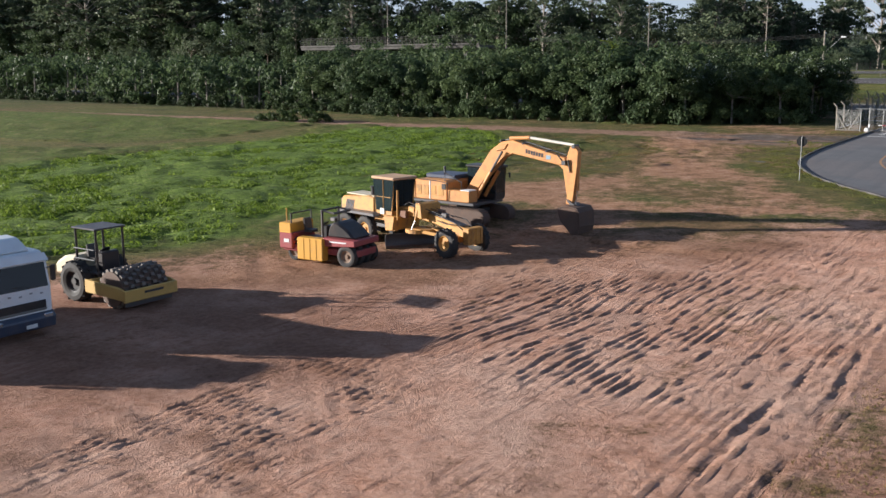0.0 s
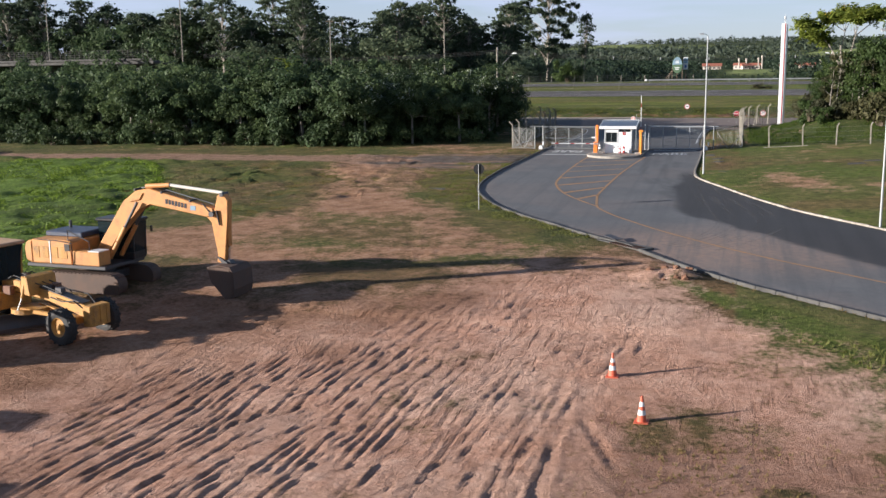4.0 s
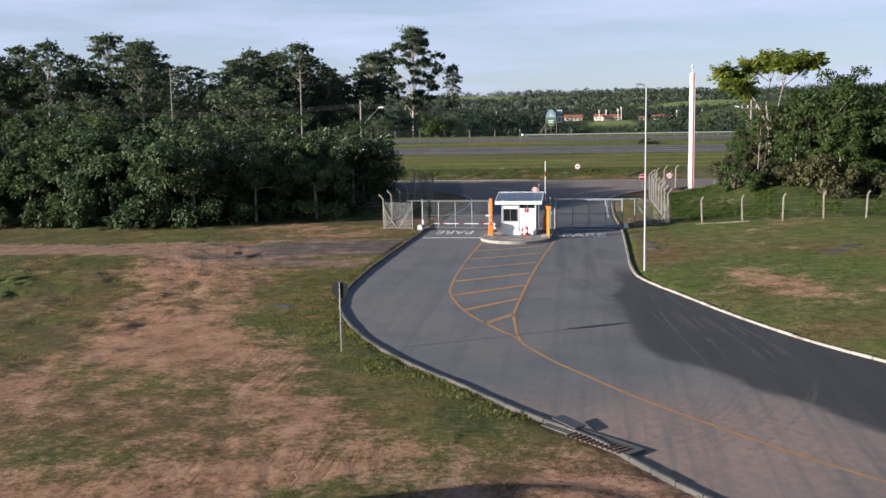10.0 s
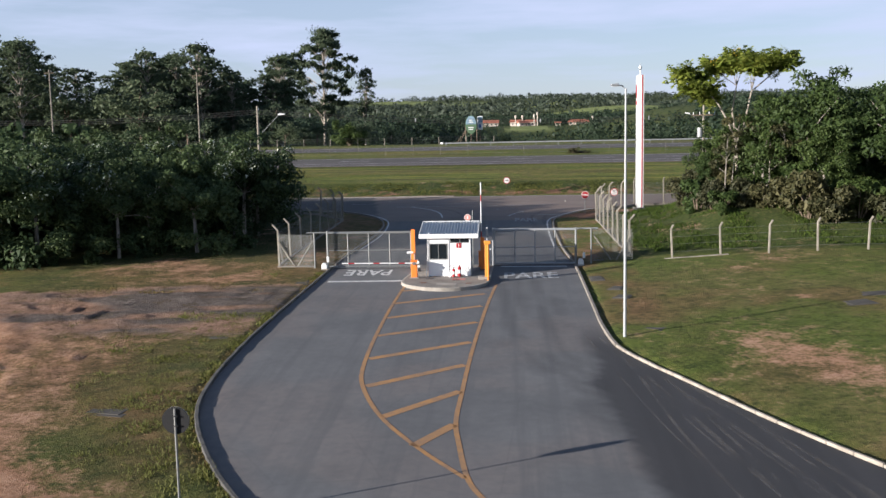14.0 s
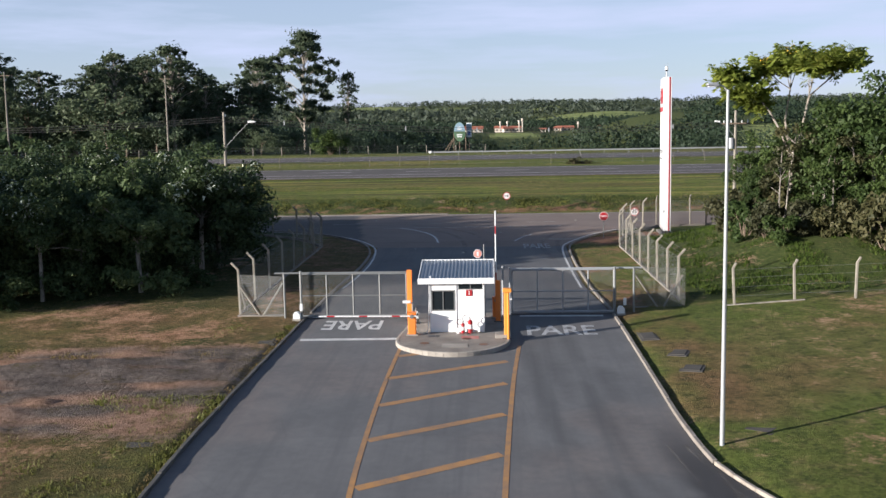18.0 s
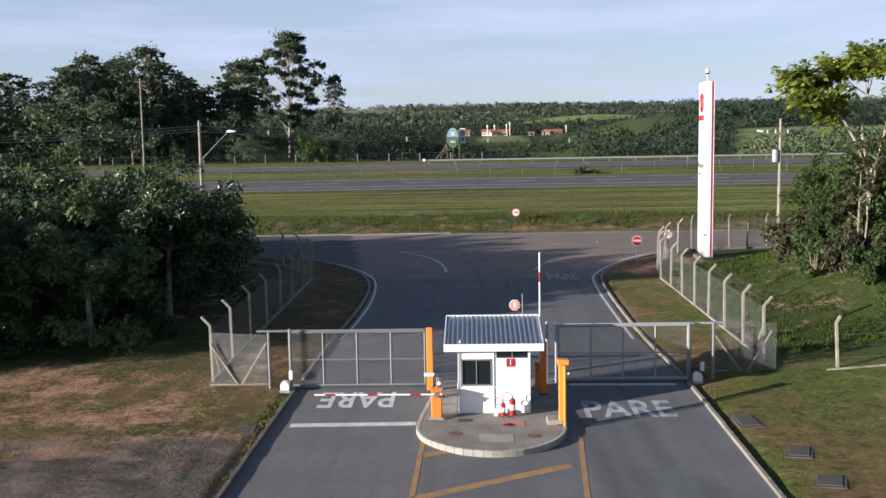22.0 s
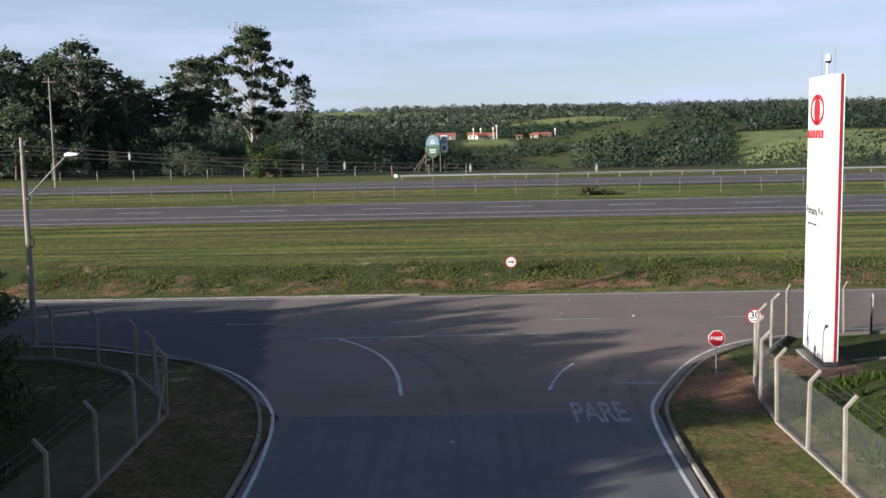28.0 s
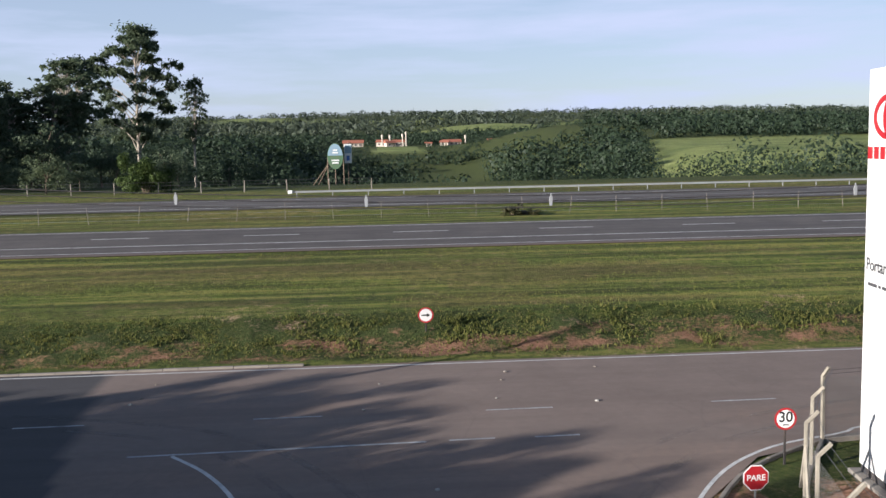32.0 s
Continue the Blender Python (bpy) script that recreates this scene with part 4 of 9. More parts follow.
hx = np.concatenate([np.linspace(-900, -120, 14), np.linspace(-110, 110, 60), np.linspace(120, 900, 14)])
for name, a, b, label in (("highway", 176.6, 189.6, "two-lane asphalt highway with brown hard shoulder"), ("far_highway", 202.0, 214.6, "far asphalt carriageway of the highway")):
    sheet(name, np.stack([hx, np.full_like(hx, a)], -1), np.stack([hx, np.full_like(hx, b)], -1), 40, 0, ASPHALT_HWY, label, {"fresh": (lambda x, y, a=a: 0.8 * (1 - ease(a + 0.4, a + 1.1, y))) if name == "highway" else (lambda x, y: 0 * x), "dust": lambda x, y: 0.0 * x}, height=hwy_height)


def stripe(name, line, width, mat, label, height=base_height, lift=0.026):
    """A painted stripe along a line."""
    line = refine(line, 0.8)
    d = np.gradient(line, axis=0)
    d /= np.linalg.norm(d, axis=1)[:, None] + 1e-9
    nrm = np.stack([-d[:, 1], d[:, 0]], -1) * width / 2
    l, r = line + nrm, line - nrm
    n = len(line)
    pts = np.vstack([l, r])
    z = height(pts[:, 0], pts[:, 1]) + lift
    faces = [(i, i + n, i + n + 1, i + 1) for i in range(n - 1)]
    return tagged(raw(name, np.column_stack([pts, z]).tolist(), faces, mat), label, "road marking", kind="structure")


def lettering(name, text, size, m, mat, depth=0.0):
    """Letters as a mesh, middle at the origin of m, reading along its x."""
    cu = bpy.data.curves.new(name, "FONT")
    cu.body, cu.size, cu.align_x, cu.align_y, cu.extrude = text, size, "CENTER", "CENTER", depth
    cu.offset = 0.018 * size
    tmp_ob = bpy.data.objects.new(name, cu)
    scene.collection.objects.link(tmp_ob)
    me_ = bpy.data.meshes.new_from_object(tmp_ob.evaluated_get(bpy.context.evaluated_depsgraph_get()))
    bpy.data.objects.remove(tmp_ob)
    me_.name = name
    me_.materials.clear()
    me_.materials.append(mat)
    ob = new(name, me_)
    ob.matrix_world = m
    return ob


YL = [(-12.6, 95), (-12.7, 88.1), (-12.63, 81.8), (-12.47, 77.1), (-12.1, 74.5), (-11, 71.2), (-9.5, 68.4), (-8.1, 66.3)]
YR = [(-7.6, 94), (-8.0, 88), (-8.4, 79), (-8.55, 73.7), (-8.6, 70.9), (-8.42, 69), (-8.0, 66.1), (-7.3, 64.4), (-6.5, 62.9), (-5.6, 61.5), (-2.6, 57.3), (3, 51.2), (12, 44), (24, 34), (40, 21)]
stripe("road_marking", spline(YL, 5), 0.16, YELLOW, "worn yellow line round the painted island")
stripe("road_marking", spline(YR, 5), 0.16, YELLOW, "worn yellow centre line of the access road")
for a, b in (((-12.6, 92.3), (-10.4, 93.4)), ((-12.65, 88.9), (-8.15, 91.4)), ((-12.6, 85.5), (-8.25, 88.2)), ((-12.55, 81.9), (-8.35, 84.5)), ((-12.4, 78.2), (-8.5, 80.7)), ((-12.0, 74.6), (-8.6, 77.3)), ((-11.0, 71.3), (-8.62, 74.0)), ((-9.75, 68.7), (-8.62, 70.6))):
    stripe("road_marking", [a, b], 0.36, YELLOW, "worn yellow hatching bar of the painted island")
TYRE_DUST = dusty_film("dry_tyre_dust", (0.24, 0.215, 0.19))
for k in range(10):
    u = k / 9
    arc_in = np.array([(-3.4, 82), (-2.6, 76), (-1.9, 70), (-1.1, 65), (-0.7, 61.5), (-1.2, 58.4), (-2.2, 56.0), (-3.6, 54.2)])
    arc_out = np.array([(-1.9, 80), (-0.3, 75), (1.3, 70), (2.5, 65.6), (2.9, 62.0), (2.4, 59.0), (1.2, 56.2), (-0.4, 53.6)])
    marks_line = arc_in * (1 - u) + arc_out * u
    marks_line[:, 0] += 0.35 * np.sin(k * 2.3 + 0.14 * marks_line[:, 1])
    stripe("tyre_mark", spline(marks_line.tolist(), 6), 0.08 + 0.05 * (k % 3), TYRE_DUST, "pale dusty tyre mark curving across the dark lane", lift=0.024)
stripe("road_marking", [(-17.2, 95.35), (-12.95, 95.45)], 0.38, WHITE_LINE, "white stop line across the lane")
stripe("road_marking", [(-7.4, 100.0), (-3.4, 99.9)], 0.3, WHITE_LINE, "white line at the gate")
stripe("road_marking", [(-17.5, 100.05), (-12.6, 100.1)], 0.2, WHITE_LINE, "white line at the gate")
for pts in ([(-17.2, 108), (-16.95, 111), (-16.75, 116), (-16.9, 121), (-17.5, 125.5), (-19.2, 129.7), (-21.4, 132.7), (-24.6, 134.9), (-31, 137.4), (-45, 138.8)], [(-3.75, 107.5), (-3.8, 114), (-3.75, 120.5), (-3.5, 124.7), (-2.75, 127.4), (-0.45, 132.4), (2.3, 135.8), (6, 137.6), (14, 139.0), (60, 139.6)]):
    stripe("road_marking", spline(pts, 5), 0.13, WHITE_LINE, "white edge line round the junction kerb")
stripe("road_marking", [(-60, 150.0), (-28, 150.0), (60, 150.0)], 0.13, WHITE_LINE, "white edge line of the side road")
stripe("road_marking", [(-18.1, 138.3), (-8, 138.65)], 0.14, WHITE_WORN, "worn white give-way line")
for a in (-7.2, -4.2):
    stripe("road_marking", [(a, 138.7), (a + 1.6, 138.75)], 0.14, WHITE_WORN, "worn white dash")
stripe("road_marking", spline([(-16.6, 138.2), (-15.2, 136.4), (-14.0, 134.0), (-13.2, 131.0), (-12.8, 127.6)], 5), 0.15, WHITE_LINE, "curved white turning line")
stripe("road_marking", spline([(-5.5, 132.4), (-6.3, 130.6), (-6.95, 128.1)], 5), 0.14, WHITE_WORN, "faint curved white turning line")
stripe("road_marking", [(-4.3, 129.1), (-2.3, 128.95)], 0.3, WHITE_FAINT, "worn white stop line")
for x0 in np.arange(-60, 50, 8.85):
    stripe("road_marking", [(x0 + 1.4, 142.2), (x0 + 4.0, 142.25)], 0.12, WHITE_WORN, "white lane dash of the side road")
for y0, w in ((177.9, 0.14), (180.9, 0.2), (188.9, 0.18)):
    stripe("road_marking", [(-300, y0), (300, y0)], w, WHITE_LINE, "white edge line of the highway", hwy_height, 0.006)
for x0 in np.arange(-200, 200, 12.0):
    stripe("road_marking", [(x0, 185.0), (x0 + 4.5, 185.0)], 0.2, WHITE_LINE, "white lane dash of the highway", hwy_height, 0.006)
for y0 in (204.2, 212.4):
    stripe("road_marking", [(-300, y0), (300, y0)], 0.18, WHITE_LINE, "white edge line of the far carriageway", hwy_height, 0.006)


def road_word(word, x, y, w, l, turn, mat, label):
    ob = lettering("road_marking", word, 1.0, Matrix(), mat)
    xs_ = [v.co for v in ob.data.vertices]
    w0, h0 = max(c.x for c in xs_) - min(c.x for c in xs_), max(c.y for c in xs_) - min(c.y for c in xs_)
    slope = math.atan((gz(x, y + 1) - gz(x, y - 1)) / 2)
    ob.matrix_world = Matrix.Translation((x, y, float(base_height(x, y)) + 0.027)) @ Matrix.Rotation(slope, 4, "X") @ Matrix.Rotation(radians(turn), 4, "Z") @ Matrix.Diagonal((w / w0, l / h0, 1, 1))
    tagged(ob, label, "road marking", kind="structure")


road_word("PARE", -15.25, 98.35, 2.75, 1.9, 180, WHITE_LINE, "white painted stop word on the entry lane")
road_word("PARE", -5.65, 96.8, 3.1, 1.9, 0, WHITE_WORN, "faded white stop word on the exit lane")
road_word("PARE", -5.4, 125.0, 1.95, 2.5, 0, WHITE_FAINT, "faded white stop word at the junction")


def kerb_stones(name, line, length, width, height, mat, label, drop=0.12, side=0.0):
    """Kerb as single stones along a line, slightly out of true."""
    line = refine(line, 0.12)
    s = np.concatenate([[0], np.cumsum(np.hypot(*np.diff(line, axis=0).T))])
    top = thing(name, Matrix(), label, "kerb", kind="structure")
    bm = box(new_bm(), (0, 0, 0), (length - 0.012, width, height + drop), 0.02)
    first = None
    rnd = random.Random(7)
    for k in range(int(s[-1] / length)):
        a = np.array([np.interp(k * length, s, line[:, i]) for i in (0, 1)])
        b = np.array([np.interp((k + 1) * length, s, line[:, i]) for i in (0, 1)])
        c, d = (a + b) / 2, b - a
        za, zb = float(base_height(*a)), float(base_height(*b))
        m = Matrix.Translation((c[0], c[1], (za + zb) / 2 + (height - drop) / 2 + rnd.uniform(-0.012, 0.012))) @ Matrix.Rotation(math.atan2(d[1], d[0]), 4, "Z") @ Matrix.Rotation(-math.atan2(zb - za, length), 4, "Y")
        if first is None:
            first = part("kerb_stone", bm, mat, top)
            ob = first
        else:
            ob = new("kerb_stone", first.data)
            ob.parent = top
        ob.matrix_basis = m
    return top


kl = [p for p in EDGE_L if p[1] > 24 and p[1] <= 100]
kr = [p for p in EDGE_R if p[1] > 20 and p[1] <= 100]
kerb_stones("kerb", np.array(kl) + np.array((-0.07, 0)), 1.0, 0.14, 0.14, KERB_DARK, "weathered dark concrete kerb with grass behind it")
kerb_stones("kerb", np.array([p for p in kr if p[1] > 79.5]) + np.array((0.07, 0)), 1.0, 0.15, 0.13, OLD_CONCRETE, "dirty bare concrete kerb along the lawn")
kerb_stones("kerb", np.array([p for p in kr if p[1] < 80.2]) + np.array((0.07, 0)), 1.0, 0.12, 0.12, KERB, "whitewashed concrete kerb along the lawn")
kerb_stones("kerb", spline([(-17.75, 101), (-17.6, 107), (-17.4, 111), (-17.2, 116), (-17.35, 122), (-18.4, 127), (-20.2, 130.5), (-22.4, 133.4), (-25.2, 135.5), (-31.2, 138.1), (-44, 139.3)], 6), 1.0, 0.14, 0.12, OLD_CONCRETE, "concrete kerb round the junction corner")
kerb_stones("kerb", spline([(-2.85, 101), (-3.2, 107), (-3.3, 114), (-3.25, 121), (-2.95, 125), (-2.2, 127.4), (0.1, 132.2), (2.9, 135.4), (8, 137.7), (20, 138.6)], 6), 1.0, 0.14, 0.12, OLD_CONCRETE, "concrete kerb round the junction corner")
kerb_stones("kerb", [(-45, 150.5), (-28, 150.52), (-13, 150.55)], 1.6, 0.22, 0.10, OLD_CONCRETE, "broken concrete kerb at the foot of the bank")

# ---- plants ----
def leaf_material(name, dark, mid, pale, thin=0.35):
    m, t, b = shader(name)
    g = t.nodes.new("ShaderNodeNewGeometry")
    info = t.nodes.new("ShaderNodeObjectInfo")
    big = noise_of(t, 0.35, 3)
    f = calc(t, "ADD", calc(t, "MULTIPLY", g.outputs["Random Per Island"], 0.6), calc(t, "MULTIPLY", big, 0.4))
    c = ramp(t, f, [(0.15, dark), (0.5, mid), (0.85, pale)])
    c = mix(t, 0.8, c, mix(t, info.outputs["Random"], (0.72, 0.78, 0.74), (1.36, 1.30, 1.05)), "MULTIPLY")
    t.links.new(c, b.inputs["Base Color"])
    b.inputs["Roughness"].default_value = 0.55
    b.inputs["Specular IOR Level"].default_value = 0.15
    tr = t.nodes.new("ShaderNodeBsdfTranslucent")
    t.links.new(c, tr.inputs["Color"])
    mx = t.nodes.new("ShaderNodeMixShader")
    mx.inputs[0].default_value = thin
    out = t.nodes["Material Output"]
    t.links.new(b.outputs[0], mx.inputs[1])
    t.links.new(tr.outputs[0], mx.inputs[2])
    t.links.new(mx.outputs[0], out.inputs["Surface"])
    return m


def bark_material(name, a, bcol):
    m, t, b = shader(name)
    v = node(t, "Mapping", Scale=(3.0, 3.0, 0.6))
    t.links.new(t.nodes.new("ShaderNodeNewGeometry").outputs["Position"], v.inputs["Vector"])
    n = noise_of(t, 3.0, 6, 0.65, v.outputs["Vector"])
    t.links.new(ramp(t, n, [(0.35, a), (0.65, bcol)]), b.inputs["Base Color"])
    b.inputs["Roughness"].default_value = 0.9
    bump(t, b, n, 0.03, 0.7)
    return m


LEAF_WOOD = leaf_material("wood_leaves", (0.036, 0.057, 0.027), (0.068, 0.098, 0.046), (0.118, 0.154, 0.074), 0.38)
# darker wood leaves: shade at the wood's end and foot is in the colour
LEAF_SHADED = leaf_material("shaded_wood_leaves", (0.023, 0.038, 0.017), (0.046, 0.068, 0.030), (0.090, 0.120, 0.054), 0.26)
LEAF_SILVER = leaf_material("silver_leaves", (0.26, 0.30, 0.26), (0.45, 0.49, 0.45), (0.68, 0.70, 0.66), 0.2)
LEAF_GUM = leaf_material("gum_leaves", (0.043, 0.062, 0.039), (0.074, 0.097, 0.062), (0.124, 0.150, 0.096), 0.40)
LEAF_BUSH = leaf_material("bush_leaves", (0.022, 0.038, 0.012), (0.047, 0.072, 0.022), (0.088, 0.118, 0.040), 0.35)
LEAF_FEATHER = leaf_material("feather_leaves", (0.090, 0.125, 0.026), (0.170, 0.212, 0.045), (0.275, 0.300, 0.075), 0.5)
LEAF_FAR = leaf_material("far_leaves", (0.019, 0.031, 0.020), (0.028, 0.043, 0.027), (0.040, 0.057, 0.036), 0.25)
# haze put into the colour: greyer, bluer leaves for the farthest hills
LEAF_HAZY = leaf_material("hazy_leaves", (0.026, 0.036, 0.030), (0.036, 0.048, 0.038), (0.048, 0.060, 0.046), 0.15)
FLOWER = paint("yellow_blossom", (0.62, 0.38, 0.03), 0.7, wear=0.1)
GRASS = leaf_material("grass_blades", (0.074, 0.080, 0.021), (0.138, 0.145, 0.039), (0.215, 0.208, 0.078), 0.35)
GRASS_FIELD = leaf_material("field_weed_leaves", (0.066, 0.106, 0.013), (0.128, 0.190, 0.024), (0.200, 0.262, 0.046), 0.4)
GRASS_DRY = leaf_material("dry_grass_blades", (0.086, 0.074, 0.027), (0.160, 0.120, 0.050), (0.260, 0.185, 0.092), 0.35)
BARK = bark_material("grey_bark", (0.10, 0.085, 0.07), (0.28, 0.25, 0.21))
BARK_GUM = bark_material("pale_gum_bark", (0.16, 0.13, 0.10), (0.42, 0.37, 0.31))
BARK_DARK = bark_material("brown_bark", (0.07, 0.05, 0.035), (0.20, 0.15, 0.105))


def at_ground(x, y):
    return Matrix.Translation((x, y, gz(x, y)))


def leaves(name, clumps, count, size, mat, rng, parent=None, droop=0.25, longer=1.5, soft=False):
    """A crown of single leaves, scattered over the shells of many clumps."""
    c = np.array([k[0] for k in clumps], float)
    r = np.array([k[1] if np.ndim(k[1]) else (k[1],) * 3 for k in clumps], float)
    w = (r.prod(1)) ** (2 / 3)
    pick = rng.choice(len(c), count, p=w / w.sum())
    d = rng.normal(size=(count, 3))
    d /= np.linalg.norm(d, axis=1)[:, None]
    d[:, 2] = np.where(rng.random(count) < 0.35, np.abs(d[:, 2]), d[:, 2])
    depth = np.abs(rng.normal(0, 0.6, count)) if soft else rng.random(count) ** 0.35 * rng.uniform(0.85, 1.15, count)
    p = c[pick] + d * r[pick] * depth[:, None]
    nrm = 0.9 * d + 0.6 * rng.normal(size=(count, 3)) + (0, 0, 0.4)
    nrm /= np.linalg.norm(nrm, axis=1)[:, None]
    a = np.cross(nrm, rng.normal(size=(count, 3)))
    a /= np.linalg.norm(a, axis=1)[:, None]
    a[:, 2] -= droop
    b = np.cross(nrm, a)
    s = size * rng.uniform(0.55, 1.25, count)[:, None]
    tri = np.stack([p - a * s * longer * 0.4 - b * s * 0.45, p - a * s * longer * 0.4 + b * s * 0.45, p + a * s * longer * 0.6], 1).reshape(-1, 3)
    return raw(name, tri.tolist(), np.arange(count * 3).reshape(-1, 3).tolist(), mat, parent)


def limb(bm, pts, r0, r1, seg=7):
    n = len(pts) - 1
    for i in range(n):
        tube(bm, pts[i], pts[i + 1], r0 + (r1 - r0) * i / n, r0 + (r1 - r0) * (i + 1) / n, seg)


def broad_tree(seed, height, spread, leaf, count, mat, bark, label, category="tree", silver=0, low=0.25, place=None, name="tree"):
    rng = np.random.default_rng(seed)
    top = thing(name, place or Matrix.Translation((0, 0, -500)), label, category)
    bm = new_bm()
    fork = height * rng.uniform(0.35, 0.5)
    lean = rng.normal(0, 0.03, 2) * height
    limb(bm, [(0, 0, -0.3), (lean[0] * 0.3, lean[1] * 0.3, fork * 0.5), (lean[0] * 0.6, lean[1] * 0.6, fork)], 0.035 * height**0.75, 0.024 * height**0.75, 8)
    clumps = []
    for k in range(8):
        ang = k * 0.785 + rng.uniform(-0.3, 0.3)
        out = spread * rng.uniform(0.35, 0.9)
        hh = height * rng.uniform(max(low, 0.3) + 0.15, 0.98) * (1 - 0.18 * (out / spread) ** 2)
        mid = (math.cos(ang) * out * 0.5 + lean[0] * 0.8, math.sin(ang) * out * 0.5 + lean[1] * 0.8, (fork + hh) / 2 + 0.2)
        end = (math.cos(ang) * out + lean[0], math.sin(ang) * out + lean[1], hh)
        limb(bm, [(lean[0] * 0.6, lean[1] * 0.6, fork - 0.1), mid, end], 0.013 * height**0.75, 0.004 * height**0.75, 5)
        # flat sprays of leaves along each limb
        for j in range(5):
            u = rng.uniform(0.25, 1.1)
            s_ = spread * rng.uniform(0.13, 0.26)
            a2 = rng.uniform(0, 6.28)
            o2 = spread * rng.uniform(0, 0.25)
            clumps.append((tuple(mid[i] + (end[i] - mid[i]) * (2 * u - 1) + (math.cos(a2) * o2, math.sin(a2) * o2, rng.uniform(-0.2, 0.5))[i] for i in range(3)), (s_, s_, s_ * rng.uniform(0.6, 1.0))))
    for k in range(30):
        ang, out = rng.uniform(0, 6.28), spread * math.sqrt(rng.uniform(0.02, 1.0))
        hh = height * rng.uniform(low, 0.97 - 0.3 * (out / spread) ** 2)
        s_ = spread * rng.uniform(0.15, 0.34)
        clumps.append(((math.cos(ang) * out + lean[0], math.sin(ang) * out + lean[1], hh), (s_, s_, s_ * rng.uniform(0.6, 1.1))))
    clumps.append(((lean[0], lean[1], height * 0.95), (spread * 0.25, spread * 0.25, height * 0.07)))
    part("trunk", bm, bark, top)
    leaves("crown", clumps, count, leaf, mat, rng, top)
    if silver:
        leaves("silver_leaves", [(c_, np.multiply(r_, 1.05)) for c_, r_ in clumps[:34] if c_[2] > 0.6 * height], silver, leaf * 0.95, LEAF_SILVER, rng, top)
    return top


def gum_tree(seed, height, label, slim=1.0, count=4300, leaf=0.34, foot=0.42):
    """A tall eucalyptus: pale bole, steep limbs, and a crown of many domed puffs of fine leaves with gaps between them."""
    rng = np.random.default_rng(seed)
    top = thing("eucalyptus", Matrix.Translation((0, 0, -500)), label, "tree", "eucalyptus stand")
    bm = new_bm()
    bend = rng.normal(0, 0.02, 2) * height
    stem = [(bend[0] * u * u, bend[1] * u * u, height * u - 0.4 * (u == 0)) for u in (0, 0.3, 0.6, 0.92)]
    limb(bm, stem, 0.013 * height, 0.003 * height, 7)
    clumps = [((bend[0], bend[1], height * 0.965), (height * 0.05 * slim, height * 0.05 * slim, height * 0.032))]
    for k in range(38):
        u = foot + (0.95 - foot) * ((k + rng.uniform(0, 1)) / 38) ** 0.85
        ang = k * 2.4 + rng.uniform(-0.5, 0.5)
        v = (u - foot) / (0.95 - foot)
        reach = math.sqrt(max(0.05, 1 - (2 * v - 0.95) ** 2)) * 0.9
        out = height * 0.20 * slim * reach * rng.uniform(0.35, 1.05)
        start = (bend[0] * u * u, bend[1] * u * u, height * max(0.2, u - 0.12))
        end = (start[0] + math.cos(ang) * out, start[1] + math.sin(ang) * out, height * min(0.96, u + 0.03))
        limb(bm, [start, ((start[0] + end[0]) / 2, (start[1] + end[1]) / 2, start[2] * 0.35 + end[2] * 0.65), end], 0.0042 * height, 0.0014 * height, 4)
        size = height * rng.uniform(0.022, 0.040) * (0.75 + 0.25 * slim)
        clumps.append((end, (size, size, size * 0.58)))
        for j in range(6):
            a2, o2 = rng.uniform(0, 6.28), size * rng.uniform(0.8, 2.3)
            s2 = size * rng.uniform(0.45, 0.8)
            clumps.append(((end[0] + math.cos(a2) * o2, end[1] + math.sin(a2) * o2, end[2] - rng.uniform(-0.1, 0.9) * size), (s2, s2, s2 * 0.62)))
    part("trunk", bm, BARK_GUM, top)
    leaves("crown", [(c_, np.multiply(r_, 1.35)) for c_, r_ in clumps], count, leaf, LEAF_GUM, rng, top, droop=0.45, longer=1.7, soft=True)
    return top


def shrub(seed, height, spread, leaf, count, mat, label, name="shrub"):
    rng = np.random.default_rng(seed)
    top = thing(name, Matrix.Translation((0, 0, -500)), label, "shrub")
    bm = new_bm()
    clumps = []
    for k in range(9):
        ang, out = k * 0.7 + rng.uniform(0, 0.4), spread * rng.uniform(0.2, 0.85)
        e = (math.cos(ang) * out, math.sin(ang) * out, height * rng.uniform(0.3, 0.82))
        limb(bm, [(0.1 * math.cos(ang), 0.1 * math.sin(ang), -0.2), (e[0] * 0.45, e[1] * 0.45, e[2] * 0.55), e], 0.05, 0.015, 5)
        clumps.append((e, (spread * rng.uniform(0.25, 0.45),) * 2 + (height * rng.uniform(0.15, 0.25),)))
    for k in range(6):
        ang, out = rng.uniform(0, 6.28), spread * rng.uniform(0.3, 0.95)
        clumps.append(((math.cos(ang) * out, math.sin(ang) * out, height * rng.uniform(0.08, 0.3)), (spread * 0.3, spread * 0.3, height * 0.14)))
    part("stem", bm, BARK_DARK, top)
    leaves("foliage", clumps, count, leaf, mat, rng, top)
    return top


